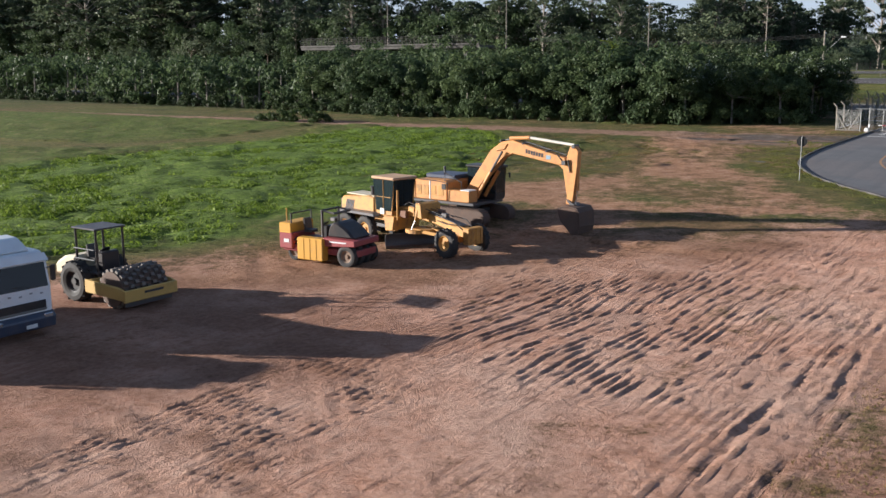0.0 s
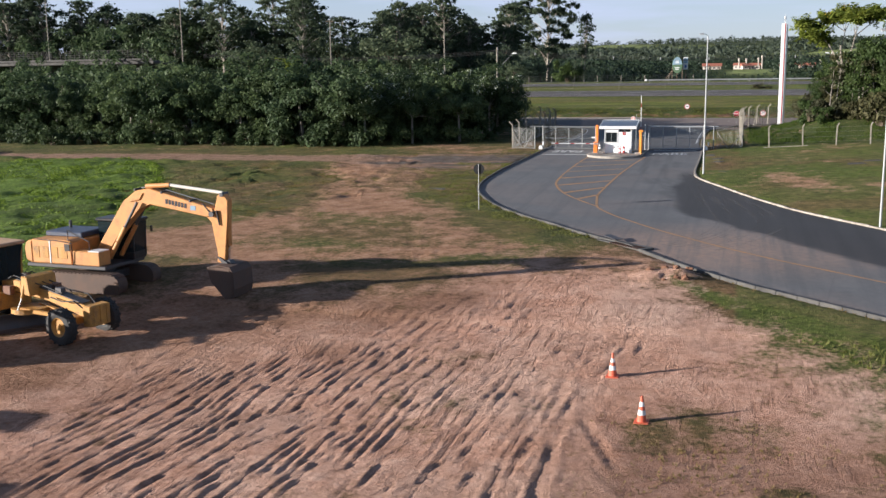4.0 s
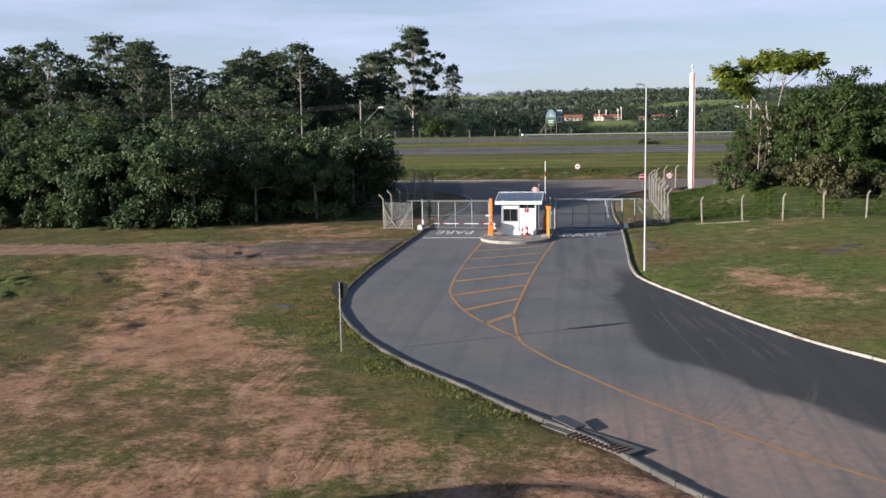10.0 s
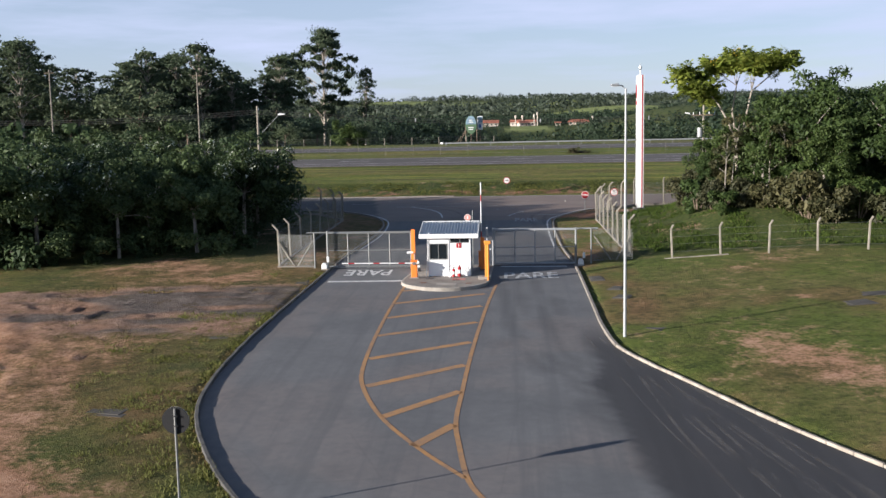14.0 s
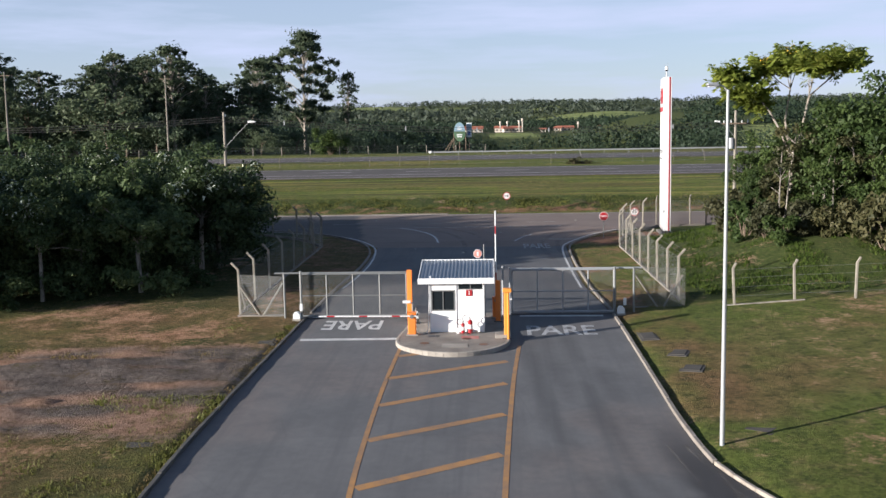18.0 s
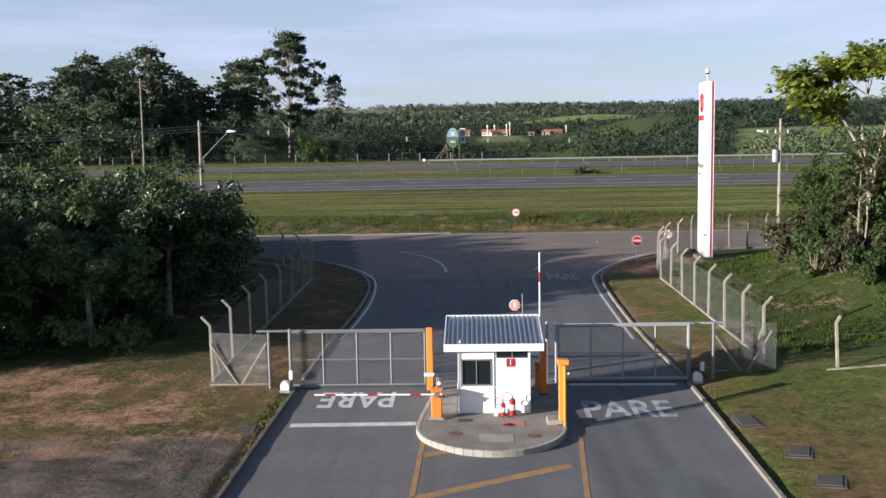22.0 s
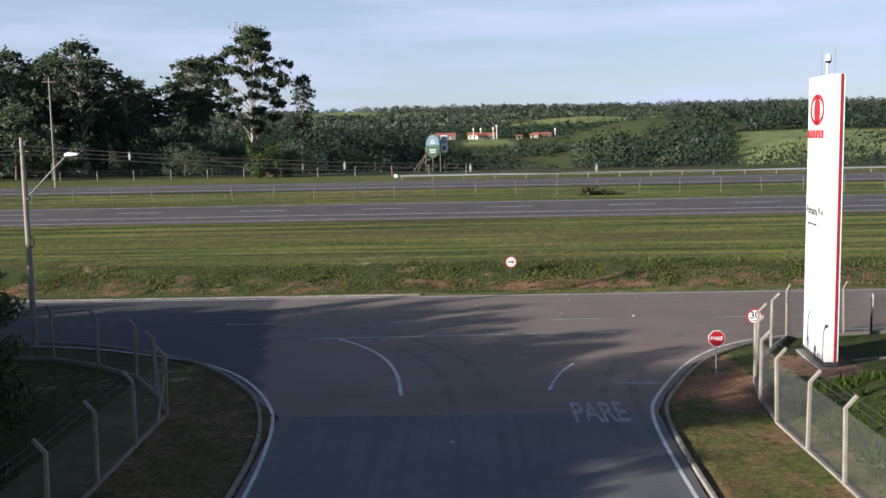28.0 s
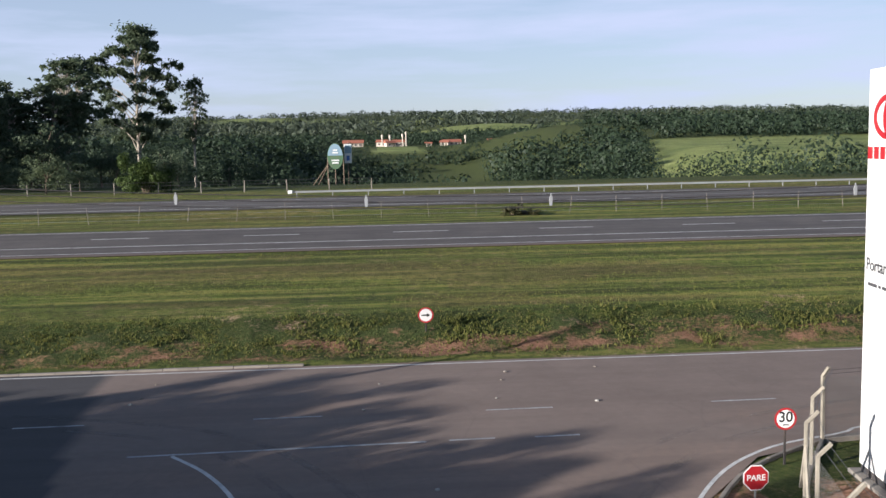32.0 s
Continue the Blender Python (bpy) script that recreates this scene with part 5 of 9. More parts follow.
def plant_out(kinds, spots, rnd, grow=(0.85, 1.15)):
    """Stands copies of the given kinds at the spots: x, y, and a scale of height."""
    used = set()
    for i, (x, y, s) in enumerate(spots):
        ob = kinds[rnd.randrange(len(kinds))]
        m = Matrix.Translation((x, y, gz(x, y) - 0.05)) @ Matrix.Rotation(rnd.uniform(0, 6.28), 4, "Z") @ Matrix.Diagonal((s * rnd.uniform(*grow), s * rnd.uniform(*grow), s, 1))
        if ob.name in used:
            copy_thing(ob, m)
        else:
            used.add(ob.name)
            ob.matrix_basis = m
    for ob in kinds:
        if ob.name not in used:
            for o in (*ob.children_recursive, ob):
                bpy.data.objects.remove(o)


prng = random.Random(11)
WOOD = np.array([(-225, 113), (-150, 108), (-88, 103.8), (-75, 99.5), (-56, 101.5), (-42, 100.0), (-36.6, 101.0), (-31.2, 103.8), (-26.4, 106.8), (-24.0, 110.6), (-26.3, 118), (-29.2, 125.5), (-34.0, 132), (-60, 135.5), (-225, 137)])
rows_of_trees, silver_trees, rear_trees = [], [], []
for gx_ in np.arange(-222, -22, 3.7):
    for gy_ in np.arange(99, 137, 4.2):
        x, y = gx_ + prng.uniform(-1.2, 1.2), gy_ + prng.uniform(-1.4, 1.4)
        front = away(np.array([x]), np.array([y]), WOOD)[0]
        if not inside(np.array([x]), np.array([y]), WOOD)[0] or front > 11 and prng.random() < (0.7 if x < -62 else 0.1) or x < -95 and front > 8:
            continue
        spot = (x, y, prng.uniform(0.84, 1.08) * (0.94 if front < 3 else 1.0))
        if x < -95 or front > 6.5 and x < -42 or y > 128 and x < -50:
            rear_trees.append(spot)
        else:
            (silver_trees if x > -46 and prng.random() < 0.6 else rows_of_trees).append(spot)
wood_kinds = [broad_tree(100 + k, 8.9, 3.9, 0.24, 7600, LEAF_WOOD, BARK, "dense dark green broadleaf tree at the edge of the wood", low=0.07) for k in range(5)]
silver_kinds = [broad_tree(140 + k, 9.0, 3.9, 0.18, 13000, LEAF_SHADED, BARK, "broadleaf tree with pale trunk and silvery upturned leaves", silver=380, low=0.10) for k in range(3)]
plant_out(wood_kinds, rows_of_trees, prng)
rear_clumps, rear_bm = [], new_bm()
for x, y, s_ in rear_trees:
    z_ = gz(x, y)
    tube(rear_bm, (x, y, z_ - 0.2), (x + prng.uniform(-0.4, 0.4), y, z_ + 5.5 * s_), 0.2, 0.1, 5)
    for k in range(11):
        ang, out = prng.uniform(0, 6.28), 3.0 * math.sqrt(prng.random())
        rear_clumps.append(((x + math.cos(ang) * out, y + math.sin(ang) * out, z_ + s_ * prng.uniform(1.5, 8.4 - 0.25 * out * out)), (prng.uniform(0.9, 1.5),) * 2 + (prng.uniform(0.7, 1.2),)))
for k in range(100):
    x, y = -430 + 310 * (k + prng.random()) / 100, prng.uniform(232, 250)
    for j in range(8):
        rear_clumps.append(((x + prng.uniform(-3.5, 3.5), y + prng.uniform(-2, 2), gz(x, y) + prng.uniform(1, 15)), (prng.uniform(1.6, 2.8),) * 2 + (prng.uniform(1.2, 2.4),)))
for k in range(9):
    x, y = -150 + 4.6 * k + prng.uniform(-1.5, 1.5), prng.uniform(184, 191)
    for j in range(10):
        rear_clumps.append(((x + prng.uniform(-2.4, 2.4), y + prng.uniform(-2, 2), gz(x, y) + prng.uniform(2, 9.2 + 2.4 * (k % 3))), (prng.uniform(0.9, 1.6),) * 2 + (prng.uniform(0.6, 1.1),)))
rear = thing("rear_wood", Matrix(), "dense inner trees of the broadleaf wood", "woodland", kind="stuff")
tagged(part("trunks", rear_bm, BARK, rear), kind="stuff")
tagged(leaves("crowns", rear_clumps, 1000 * len(rear_trees), 0.46, LEAF_WOOD, np.random.default_rng(88), rear), kind="stuff")
plant_out(silver_kinds, silver_trees, prng)
under = [shrub(160 + k, 3.2, 2.2, 0.26, 1800, LEAF_SHADED, "dark undergrowth shrub at the foot of the wood") for k in range(3)]
us = []
line = refine([(-200, 111), (-140, 107), (-88, 102.8), (-75, 98.6), (-56, 100.4), (-42, 99.6), (-36, 101.0), (-31.4, 104.0), (-25.8, 108.0), (-24.2, 112), (-26.6, 119), (-29.6, 125)], 2.6)
for x, y in line:
    if x < -33 or prng.random() < 0.5:
        us.append((x + prng.uniform(-0.6, 0.6), y + prng.uniform(0.2, 1.4), prng.uniform(0.6, 1.15) if x < -36 else prng.uniform(0.35, 0.7)))
plant_out(under, us, prng)

gums = [gum_tree(200 + k, 22.0, "tall eucalyptus with a pale bole and open dark crown", foot=(0.28, 0.36, 0.24, 0.4, 0.3)[k]) for k in range(5)]
gs = []
for k in range(86):
    x, y = -240 + 198 * (k + prng.uniform(-0.5, 1.5)) / 86, prng.uniform(234, 278)
    if x > -60:
        continue
    if x > -105:
        gs.append((x, y + 26, 0.62 + 0.38 * prng.random() ** 1.3))
    else:
        gs.append((x, y, 0.75 + 0.37 * prng.random() ** 1.3))
gs += [(-106 + 3.6 * k + prng.uniform(-1.5, 1.5), prng.uniform(274, 300), prng.uniform(0.60, 0.86)) for k in range(12)]
plant_out(gums, gs, prng, (0.95, 1.35))
far_gums = [gum_tree(220 + k, 22.0, "tall eucalyptus in the dense far end of the stand", 1.25, 3400, 0.36, 0.2) for k in range(2)]
plant_out(far_gums, [(prng.uniform(-430, -235), prng.uniform(236, 275), prng.uniform(1.0, 1.4)) for k in range(50)], prng, (1.1, 1.6))
big_gum = gum_tree(231, 35.5, "largest eucalyptus with a broad layered crown", 1.5, 30000, 0.42, 0.27)
big_gum.matrix_basis = Matrix.Translation((-60.3, 326, 2.2))
second = gum_tree(236, 24.5, "tall eucalyptus with a spreading open crown", 1.15, 10000, 0.32, 0.45)
second.matrix_basis = Matrix.Translation((-69, 312, gz(-69, 312)))
lone = gum_tree(233, 26.0, "slender lone eucalyptus with sparse tufts", 0.46, 3400, 0.32, 0.40)
lone.matrix_basis = Matrix.Translation((-49.2, 331, gz(-49.2, 331)))
lone2 = gum_tree(234, 10.0, "small slender eucalyptus beside a taller one", 0.8, 1500, 0.24)
lone2.matrix_basis = Matrix.Translation((-41.0, 326, gz(-41, 326)))
scrub = [broad_tree(240 + k, 7.5, 3.8, 0.21, 3600, LEAF_GUM, BARK_DARK, "dark understorey tree below the eucalyptus", low=0.1) for k in range(3)]
ss = []
for k in range(60):
    x = -330 + 296 * (k + prng.uniform(-0.5, 1.5)) / 60
    ss.append((x, prng.uniform(233, 262), prng.uniform(0.9, 1.6) if x < -68 else prng.uniform(0.4, 0.68)))
ss += [(-112 + 3.4 * k + prng.uniform(-1.5, 1.5), prng.uniform(262, 290), prng.uniform(0.8, 1.35)) for k in range(18)]
plant_out(scrub, ss, prng, (0.9, 1.4))
round_bush = shrub(251, 5.2, 3.4, 0.20, 7000, LEAF_BUSH, "round green bush at the roadside fence", "bush")
round_bush.matrix_basis = Matrix.Translation((-37.7, 230, gz(-37.7, 230)))

# palm-like plant rising out of the wood
rosette = thing("dracaena", Matrix.Translation((-51, 112, gz(-51, 112))), "spiky palm-like plant with long arched pale green leaves", "palm")
bm = new_bm()
limb(bm, [(0, 0, -0.2), (0.2, 0.1, 4.5), (0.1, 0.2, 8.6)], 0.16, 0.11)
part("trunk", bm, BARK, rosette)
rng = np.random.default_rng(3)
for k in range(26):
    ang, up, ln = k * 2.4, rng.uniform(-0.15, 1.2), rng.uniform(1.6, 2.5)
    pts = []
    for u in np.linspace(0, 1, 6):
        reach, rise = ln * u * math.cos(up * (1 - 0.3 * u)), ln * u * math.sin(up) - 0.9 * ln * u * u * 0.5
        w = 0.20 * math.sin(min(1, u * 1.2 + 0.15) * 2.8)
        side = (-math.sin(ang) * w, math.cos(ang) * w)
        base = (math.cos(ang) * reach + 0.1, math.sin(ang) * reach + 0.2, 8.5 + rise)
        pts += [(base[0] + side[0], base[1] + side[1], base[2]), (base[0], base[1], base[2] - 0.05), (base[0] - side[0], base[1] - side[1], base[2])]
    fs = []
    for i in range(5):
        for j in (0, 1):
            fs.append((3 * i + j, 3 * i + j + 1, 3 * i + j + 4, 3 * i + j + 3))
    raw("leaf", pts, fs, LEAF_FEATHER, rosette)

# ---- right-hand thicket and the feather-leaved tree ----
thick = [broad_tree(300 + k, 7.6, 2.9, 0.15, 9500, LEAF_BUSH, BARK, "dense green broadleaf tree in the thicket by the lawn", low=0.12) for k in range(3)]
ts = [(8.9, 122.0, 0.74), (8.5, 118.6, 0.72), (10.9, 120.6, 0.92), (13.0, 117.6, 1.08), (14.8, 114.4, 1.18), (15.4, 111.6, 1.06), (15.2, 120, 1.15), (17.6, 113.4, 1.16), (17.9, 117.5, 1.22), (20.2, 111.0, 1.18), (20.9, 115, 1.28), (23.2, 109.8, 1.1), (24.4, 113.5, 1.28), (13, 127, 0.85), (17, 124, 1.15), (16.4, 115.6, 1.12), (19.4, 114.2, 1.2), (22.4, 112.6, 1.25), (12.2, 115.8, 0.85), (26.4, 108.8, 1.2), (29.2, 111, 1.3), (33, 109, 1.15), (21, 121, 1.3), (27, 117, 1.3), (36, 113, 1.25), (41, 110, 1.2), (22, 128, 1.2)]
plant_out(thick, ts, prng)
LEAF_TWIG = leaf_material("twig_leaves", (0.026, 0.030, 0.014), (0.052, 0.052, 0.026), (0.092, 0.085, 0.046), 0.2)
bushes = [shrub(320 + k, 2.6, 1.8, 0.20, 2600, (LEAF_BUSH, LEAF_TWIG)[k % 2], ("low leafy shrub in front of the thicket", "tangled dry shrub in front of the thicket")[k % 2]) for k in range(2)]
plant_out(bushes, [(7.7, 119.8, 1.15), (7.5, 116.6, 0.95), (8.3, 114.4, 0.8), (8.6, 112.0, 0.7), (10.2, 113.4, 0.75), (11.9, 112.2, 0.8), (13.6, 109.2, 1.15), (15.2, 108.2, 0.9), (16.9, 109.0, 1.2), (18.8, 107.9, 1.0), (20.6, 107.8, 1.15), (23.0, 107.2, 1.0), (9.6, 118.6, 1.2)], prng)
for k, (x, y, h) in enumerate(((9.3, 115.6, 5.2), (9.9, 116.4, 6.4), (11.5, 115.8, 5.8), (12.3, 114.6, 5.0), (13.4, 113.6, 5.6))):
    sap = thing("sapling", at_ground(x, y), "thin bare-stemmed sapling with sparse leaves in the thicket", "tree", "saplings")
    srng = np.random.default_rng(340 + k)
    bm = new_bm()
    lean_ = srng.normal(0, 0.35, 2)
    limb(bm, [(0, 0, -0.2), (lean_[0] * 0.4, lean_[1] * 0.4, h * 0.5), (lean_[0], lean_[1], h)], 0.07, 0.025, 6)
    puffs = [((lean_[0], lean_[1], h), (0.5, 0.5, 0.35))]
    for j in range(6):
        a_, u = j * 1.1 + srng.uniform(0, 0.5), srng.uniform(0.45, 0.9)
        e_ = (lean_[0] * u + math.cos(a_) * 0.9, lean_[1] * u + math.sin(a_) * 0.9, h * u + 0.7)
        limb(bm, [(lean_[0] * u, lean_[1] * u, h * u), e_], 0.025, 0.012, 4)
        puffs.append((e_, (0.45, 0.45, 0.3)))
    part("trunk", bm, BARK, sap)
    leaves("crown", puffs, 900, 0.13, LEAF_TWIG, srng, sap)
feather = thing("feather_tree", Matrix.Translation((10.62, 117.7, gz(10.62, 117.7))), "slender pale tree with an umbrella of feathery leaves and yellow blossom", "tree")
rng = np.random.default_rng(17)
bm = new_bm()
lift_z = gz(10.62, 117.7)
limb(bm, [(0.05, 0, -0.3), (0.08, 0.05, 2.4), (0, 0, 7.05 - lift_z)], 0.16, 0.11)
tips = []
for joints, ends in (
    (((-0.8, -0.3, 8.75), (-1.5, -0.4, 9.95), (-2.3, -0.2, 11.0)), ((-4.7, -0.2, 12.3), (-3.4, 0.6, 12.0), (-3.1, -0.9, 11.1), (-2.3, 0.5, 10.3), (-4.0, -0.6, 11.1))),
    (((-0.3, 0.4, 9.4), (0.05, 0.6, 11.4)), ((-1.9, 0.5, 12.9), (-1.3, 1.2, 12.6), (0.2, 0.9, 13.6), (-0.4, 0.2, 12.8), (0.8, 1.4, 13.3))),
    (((0.46, -0.2, 8.2), (0.97, -0.3, 10.95)), ((1.2, -0.7, 12.8), (1.7, 0.2, 13.1), (0.7, -1.2, 12.7))),
    (((0.46, -0.2, 8.2), (0.97, -0.3, 10.9), (2.4, -0.1, 12.1)), ((3.8, 0.1, 13.3), (2.7, 0.7, 13.0), (2.3, -0.8, 12.7), (3.2, -0.6, 12.9))),
):
    stem = [(0, 0, 7.0 - lift_z)] + [(x, y, z - lift_z) for x, y, z in joints]
    limb(bm, stem, 0.085, 0.045, 6)
    for x, y, z in ends:
        x *= 0.9
        limb(bm, [stem[-1], ((x + stem[-1][0]) / 2, (y + stem[-1][1]) / 2, (z - lift_z) * 0.4 + stem[-1][2] * 0.6), (x, y, z - lift_z)], 0.04, 0.015, 5)
        tips.append((x, y, z - lift_z))
part("trunk", bm, BARK_GUM, feather)
fr_v, fr_f = [], []
for tip in tips:
    for k in range(27):
        ang, up, ln = rng.uniform(0, 6.28), rng.uniform(-0.1, 1.4), rng.uniform(0.7, 1.25)
        ax = np.array([math.cos(ang), math.sin(ang), 0])
        sd = np.array([-math.sin(ang), math.cos(ang), 0])
        start = np.array(tip) + rng.normal(0, 0.22, 3)
        for u in np.linspace(0.08, 1, 13):
            p = start + ax * ln * u + np.array([0, 0, ln * u * math.sin(up) - 0.38 * ln * u * u])
            for sgn in (-1, 1):
                q = p + sd * sgn * 0.44 * math.sin(3.0 * (0.1 + 0.85 * u)) + ax * 0.08 + np.array([0, 0, rng.uniform(-0.38, 0.22)])
                i = len(fr_v)
                fr_v += [tuple(p), tuple(q + ax * 0.13), tuple(q - ax * 0.13)]
                fr_f.append((i, i + 1, i + 2))
raw("crown", fr_v, fr_f, LEAF_FEATHER, feather)
leaves("blossom", [(np.add(tips[i], (0, 0, 0.15)), 0.55) for i in (3, 5, 7, 8, 10, 11, 14)], 420, 0.09, FLOWER, rng, feather)

# ---- grass ----
def tufts(name, xy, heights, mat, label, blades=5, seed=1):
    """Grass as tufts of bent blades, one mesh."""
    rng_ = np.random.default_rng(seed)
    n = len(xy)
    base = np.column_stack([xy, ground_height(xy[:, 0], xy[:, 1]) - 0.02])
    base = np.repeat(base, blades, 0)
    h = np.repeat(heights, blades) * rng_.uniform(0.5, 1.2, n * blades)
    ang = rng_.uniform(0, 6.28, n * blades)
    out = np.stack([np.cos(ang), np.sin(ang), 0 * ang], -1)
    side = np.stack([-np.sin(ang), np.cos(ang), 0 * ang], -1)
    base = base + out * (h * 0.18)[:, None]
    w = (h * 0.16)[:, None]
    tip = base + out * (h * 0.55)[:, None] + np.stack([0 * h, 0 * h, h], -1)
    v = np.stack([base - side * w, base + side * w, tip], 1).reshape(-1, 3)
    ob = raw(name, v.tolist(), np.arange(len(v)).reshape(-1, 3).tolist(), mat)
    return tagged(ob, label, "grass", kind="stuff")


rng = np.random.default_rng(5)


def scatter(n, x0, x1, y0, y1, keep):
    p = np.column_stack([rng.uniform(x0, x1, n), rng.uniform(y0, y1, n)])
    return p[keep(p[:, 0], p[:, 1])]


# lumpy weeds of the field: low domes of small leaves
hump = scatter(7000, -74, -31, 22, 90, lambda x, y: (soft_in(x, y, FIELD, 2.5) * ease(0.25, 0.45, field(x, y, 6, 517, 3) + 0.3 * ease(-36, -44, x)) > 0.45) & (rng.random(len(x)) < 0.2 + 1.3 * (field(x, y, 3.0, 8, 3) - 0.2)))
hump_z = ground_height(hump[:, 0], hump[:, 1])
hump_r = 0.28 + 0.75 * field(hump[:, 0], hump[:, 1], 2.4, 521, 3) ** 2 * ease(-31, -40, hump[:, 0])
weeds_ob = leaves("field_weeds", [((x, y, z), (r, r, 0.62 * r)) for (x, y), z, r in zip(hump, hump_z, hump_r)], 120000, 0.13, GRASS_FIELD, np.random.default_rng(522), droop=0.0)
tagged(weeds_ob, "bright green lumpy weeds of the open field", "weeds", kind="stuff")
heap = [((-86 + 9 * k / 30 + prng.uniform(-1, 1), 87.4 + prng.uniform(-1.2, 1.2), gz(-82, 87.4) + prng.uniform(0.1, 0.6 + 0.9 * math.sin(3.14 * k / 30))), (prng.uniform(0.5, 0.9),) * 2 + (0.45,)) for k in range(30)]
tagged(leaves("bush", heap, 5000, 0.17, LEAF_BUSH, np.random.default_rng(523)), "low overgrown heap of dark green scrub in the field", "bush")
turf_xy = scatter(26000, -46, -25, 50, 86, lambda x, y: inside(x, y, [(-45, 82), (-34, 85), (-29.5, 76), (-28, 67), (-26, 60), (-30, 52), (-34, 50), (-36, 58), (-40, 70)]) & (field(x, y, 1.6, 212, 4) > 0.47))
tufts("grass", turf_xy, np.full(len(turf_xy), 0.13), GRASS, "rutted dark turf beside the dirt track", 4, 12)
side_xy = scatter(70000, -28, -7, 52, 98, lambda x, y: (away(x, y, EDGE_L) < np.interp(y, (50, 54, 60, 66, 73, 80, 92), (0.8, 1.4, 2.6, 3.8, 5.0, 5.4, 4.0)) * (0.55 + 0.9 * field(x, y, 2.5, 207, 3)) * (0.6 + 0.5 * rng.random(len(x)))) & ~inside(x, y, ACCESS) & (away(x, y, EDGE_L) > 0.08) & (field(x, y, 1.0, 213, 3) > 0.34 + 0.10 * ease(70, 80, y)) & (np.abs(y - 91) > 4.5))
tufts("grass", side_xy, 0.08 + 0.17 * field(side_xy[:, 0], side_xy[:, 1], 0.8, 214, 3), GRASS, "green verge grass spilling over the dark kerb", 5, 13)
kerb_xy = scatter(95000, -26, 30, 20, 100, lambda x, y: ((away(x, y, EDGE_L) < 0.34 + 3.8 * rng.random(len(x)) ** 3) | ((away(x, y, EDGE_R) < 0.5 + 2.0 * rng.random(len(x)) ** 3) & (y > 50))) & ~inside(x, y, ACCESS) & (away(x, y, EDGE_L) > 0.10) & (away(x, y, EDGE_R) > 0.2) & ~((x > -6.5) & (x < -2.4) & (y < 56)))
left_kerb = away(kerb_xy[:, 0], kerb_xy[:, 1], EDGE_L) < 5
dull_xy = kerb_xy[left_kerb & (rng.random(len(kerb_xy)) < 0.55)]
tufts("grass", dull_xy, 0.07 + 0.12 * field(dull_xy[:, 0], dull_xy[:, 1], 0.9, 415, 2), GRASS_DRY, "dull dry grass growing over the dark kerb", 5, 23)
kerb_xy = kerb_xy[~left_kerb]
tufts("grass", kerb_xy, 0.10 + 0.16 * (1 - ease(0.1, 0.9, away(kerb_xy[:, 0], kerb_xy[:, 1], EDGE_L))) * field(kerb_xy[:, 0], kerb_xy[:, 1], 0.9, 415, 2) * 1.6, GRASS, "rough grass growing over the kerbs", 5, 3)
low_xy = scatter(16000, 0, 32, 8, 46, lambda x, y: inside(x, y, [(-3, 47.8), (6, 40), (30, 22), (30, 16), (14, 27), (4, 38), (-1.2, 45)]))
tufts("grass", low_xy, np.full(len(low_xy), 0.17), GRASS, "green grass strip between yard and road", 5, 4)
spot_xy = scatter(9000, -5, 12, 10, 34, lambda x, y: (soft_in(x, y, [(-3.2, 31.5), (-1, 33), (3, 31), (8, 33), (12, 24), (8, 12), (-4, 12), (-3.4, 22)], 3) > 0.45) & (field(x, y, 2.6, 53, 4) > 0.47))
tufts("grass", spot_xy, np.full(len(spot_xy), 0.08), GRASS_DRY, "sparse trodden grass at the edge of the yard", 5, 6)
lawn_xy = scatter(52000, -2.6, 24, 62, 128, lambda x, y: ~on_road(x, y) & (away(x, y, EDGE_R) > 0.3) & (field(x, y, 1.8, 18, 3) > 0.45) & ((x > 1.3) | (y < 101)))
flat_xy = lawn_xy[lawn_xy[:, 1] < 103.5]
slope_xy = lawn_xy[lawn_xy[:, 1] >= 103.5]
tufts("grass", flat_xy, 0.045 + 0.06 * field(flat_xy[:, 0], flat_xy[:, 1], 1.0, 31, 3), GRASS, "short green lawn grass beside the kerb", 4, 7)
tufts("grass", slope_xy, 0.16 + 0.22 * field(slope_xy[:, 0], slope_xy[:, 1], 1.2, 218, 3), leaf_material("slope_grass", (0.022, 0.040, 0.008), (0.050, 0.080, 0.016), (0.092, 0.122, 0.030)), "rough green grass on the slope behind the fence", 5, 17)
left_xy = scatter(90000, -44, -14, 50, 112, lambda x, y: ~on_road(x, y) & (field(x, y, 2.0, 28, 4) > 0.45) & (soft_in(x, y, DRIVEN, 3) < 0.25 + 0.9 * (field(x, y, 1.6, 29, 3) - 0.3) + 0.9 * ((y > 69) & (x > -29)) * (rng.random(len(x)) < 0.6)) & (np.abs(y - 89.3) > 2.6))
tufts("grass", left_xy, 0.06 + 0.13 * field(left_xy[:, 0], left_xy[:, 1], 1.2, 30, 3), GRASS_DRY, "thin dry grass beside the road", 4, 8)
bank_xy = scatter(30000, -75, 60, 151.0, 158.0, lambda x, y: (rng.random(len(x)) < np.exp(-(((y - 154.6) / 2.2) ** 2))) & ~((field(x, y, 4.0, 15, 3) > 0.53) & (np.abs(y - 153.8) < 1.5) & (rng.random(len(x)) < 0.8)))
tufts("grass", bank_xy, 0.10 + 0.22 * field(bank_xy[:, 0], bank_xy[:, 1], 1.4, 417, 3) ** 2, leaf_material("bank_weeds", (0.048, 0.058, 0.017), (0.105, 0.120, 0.034), (0.185, 0.165, 0.068)), "dark weeds on the roadside bank", 5, 9)
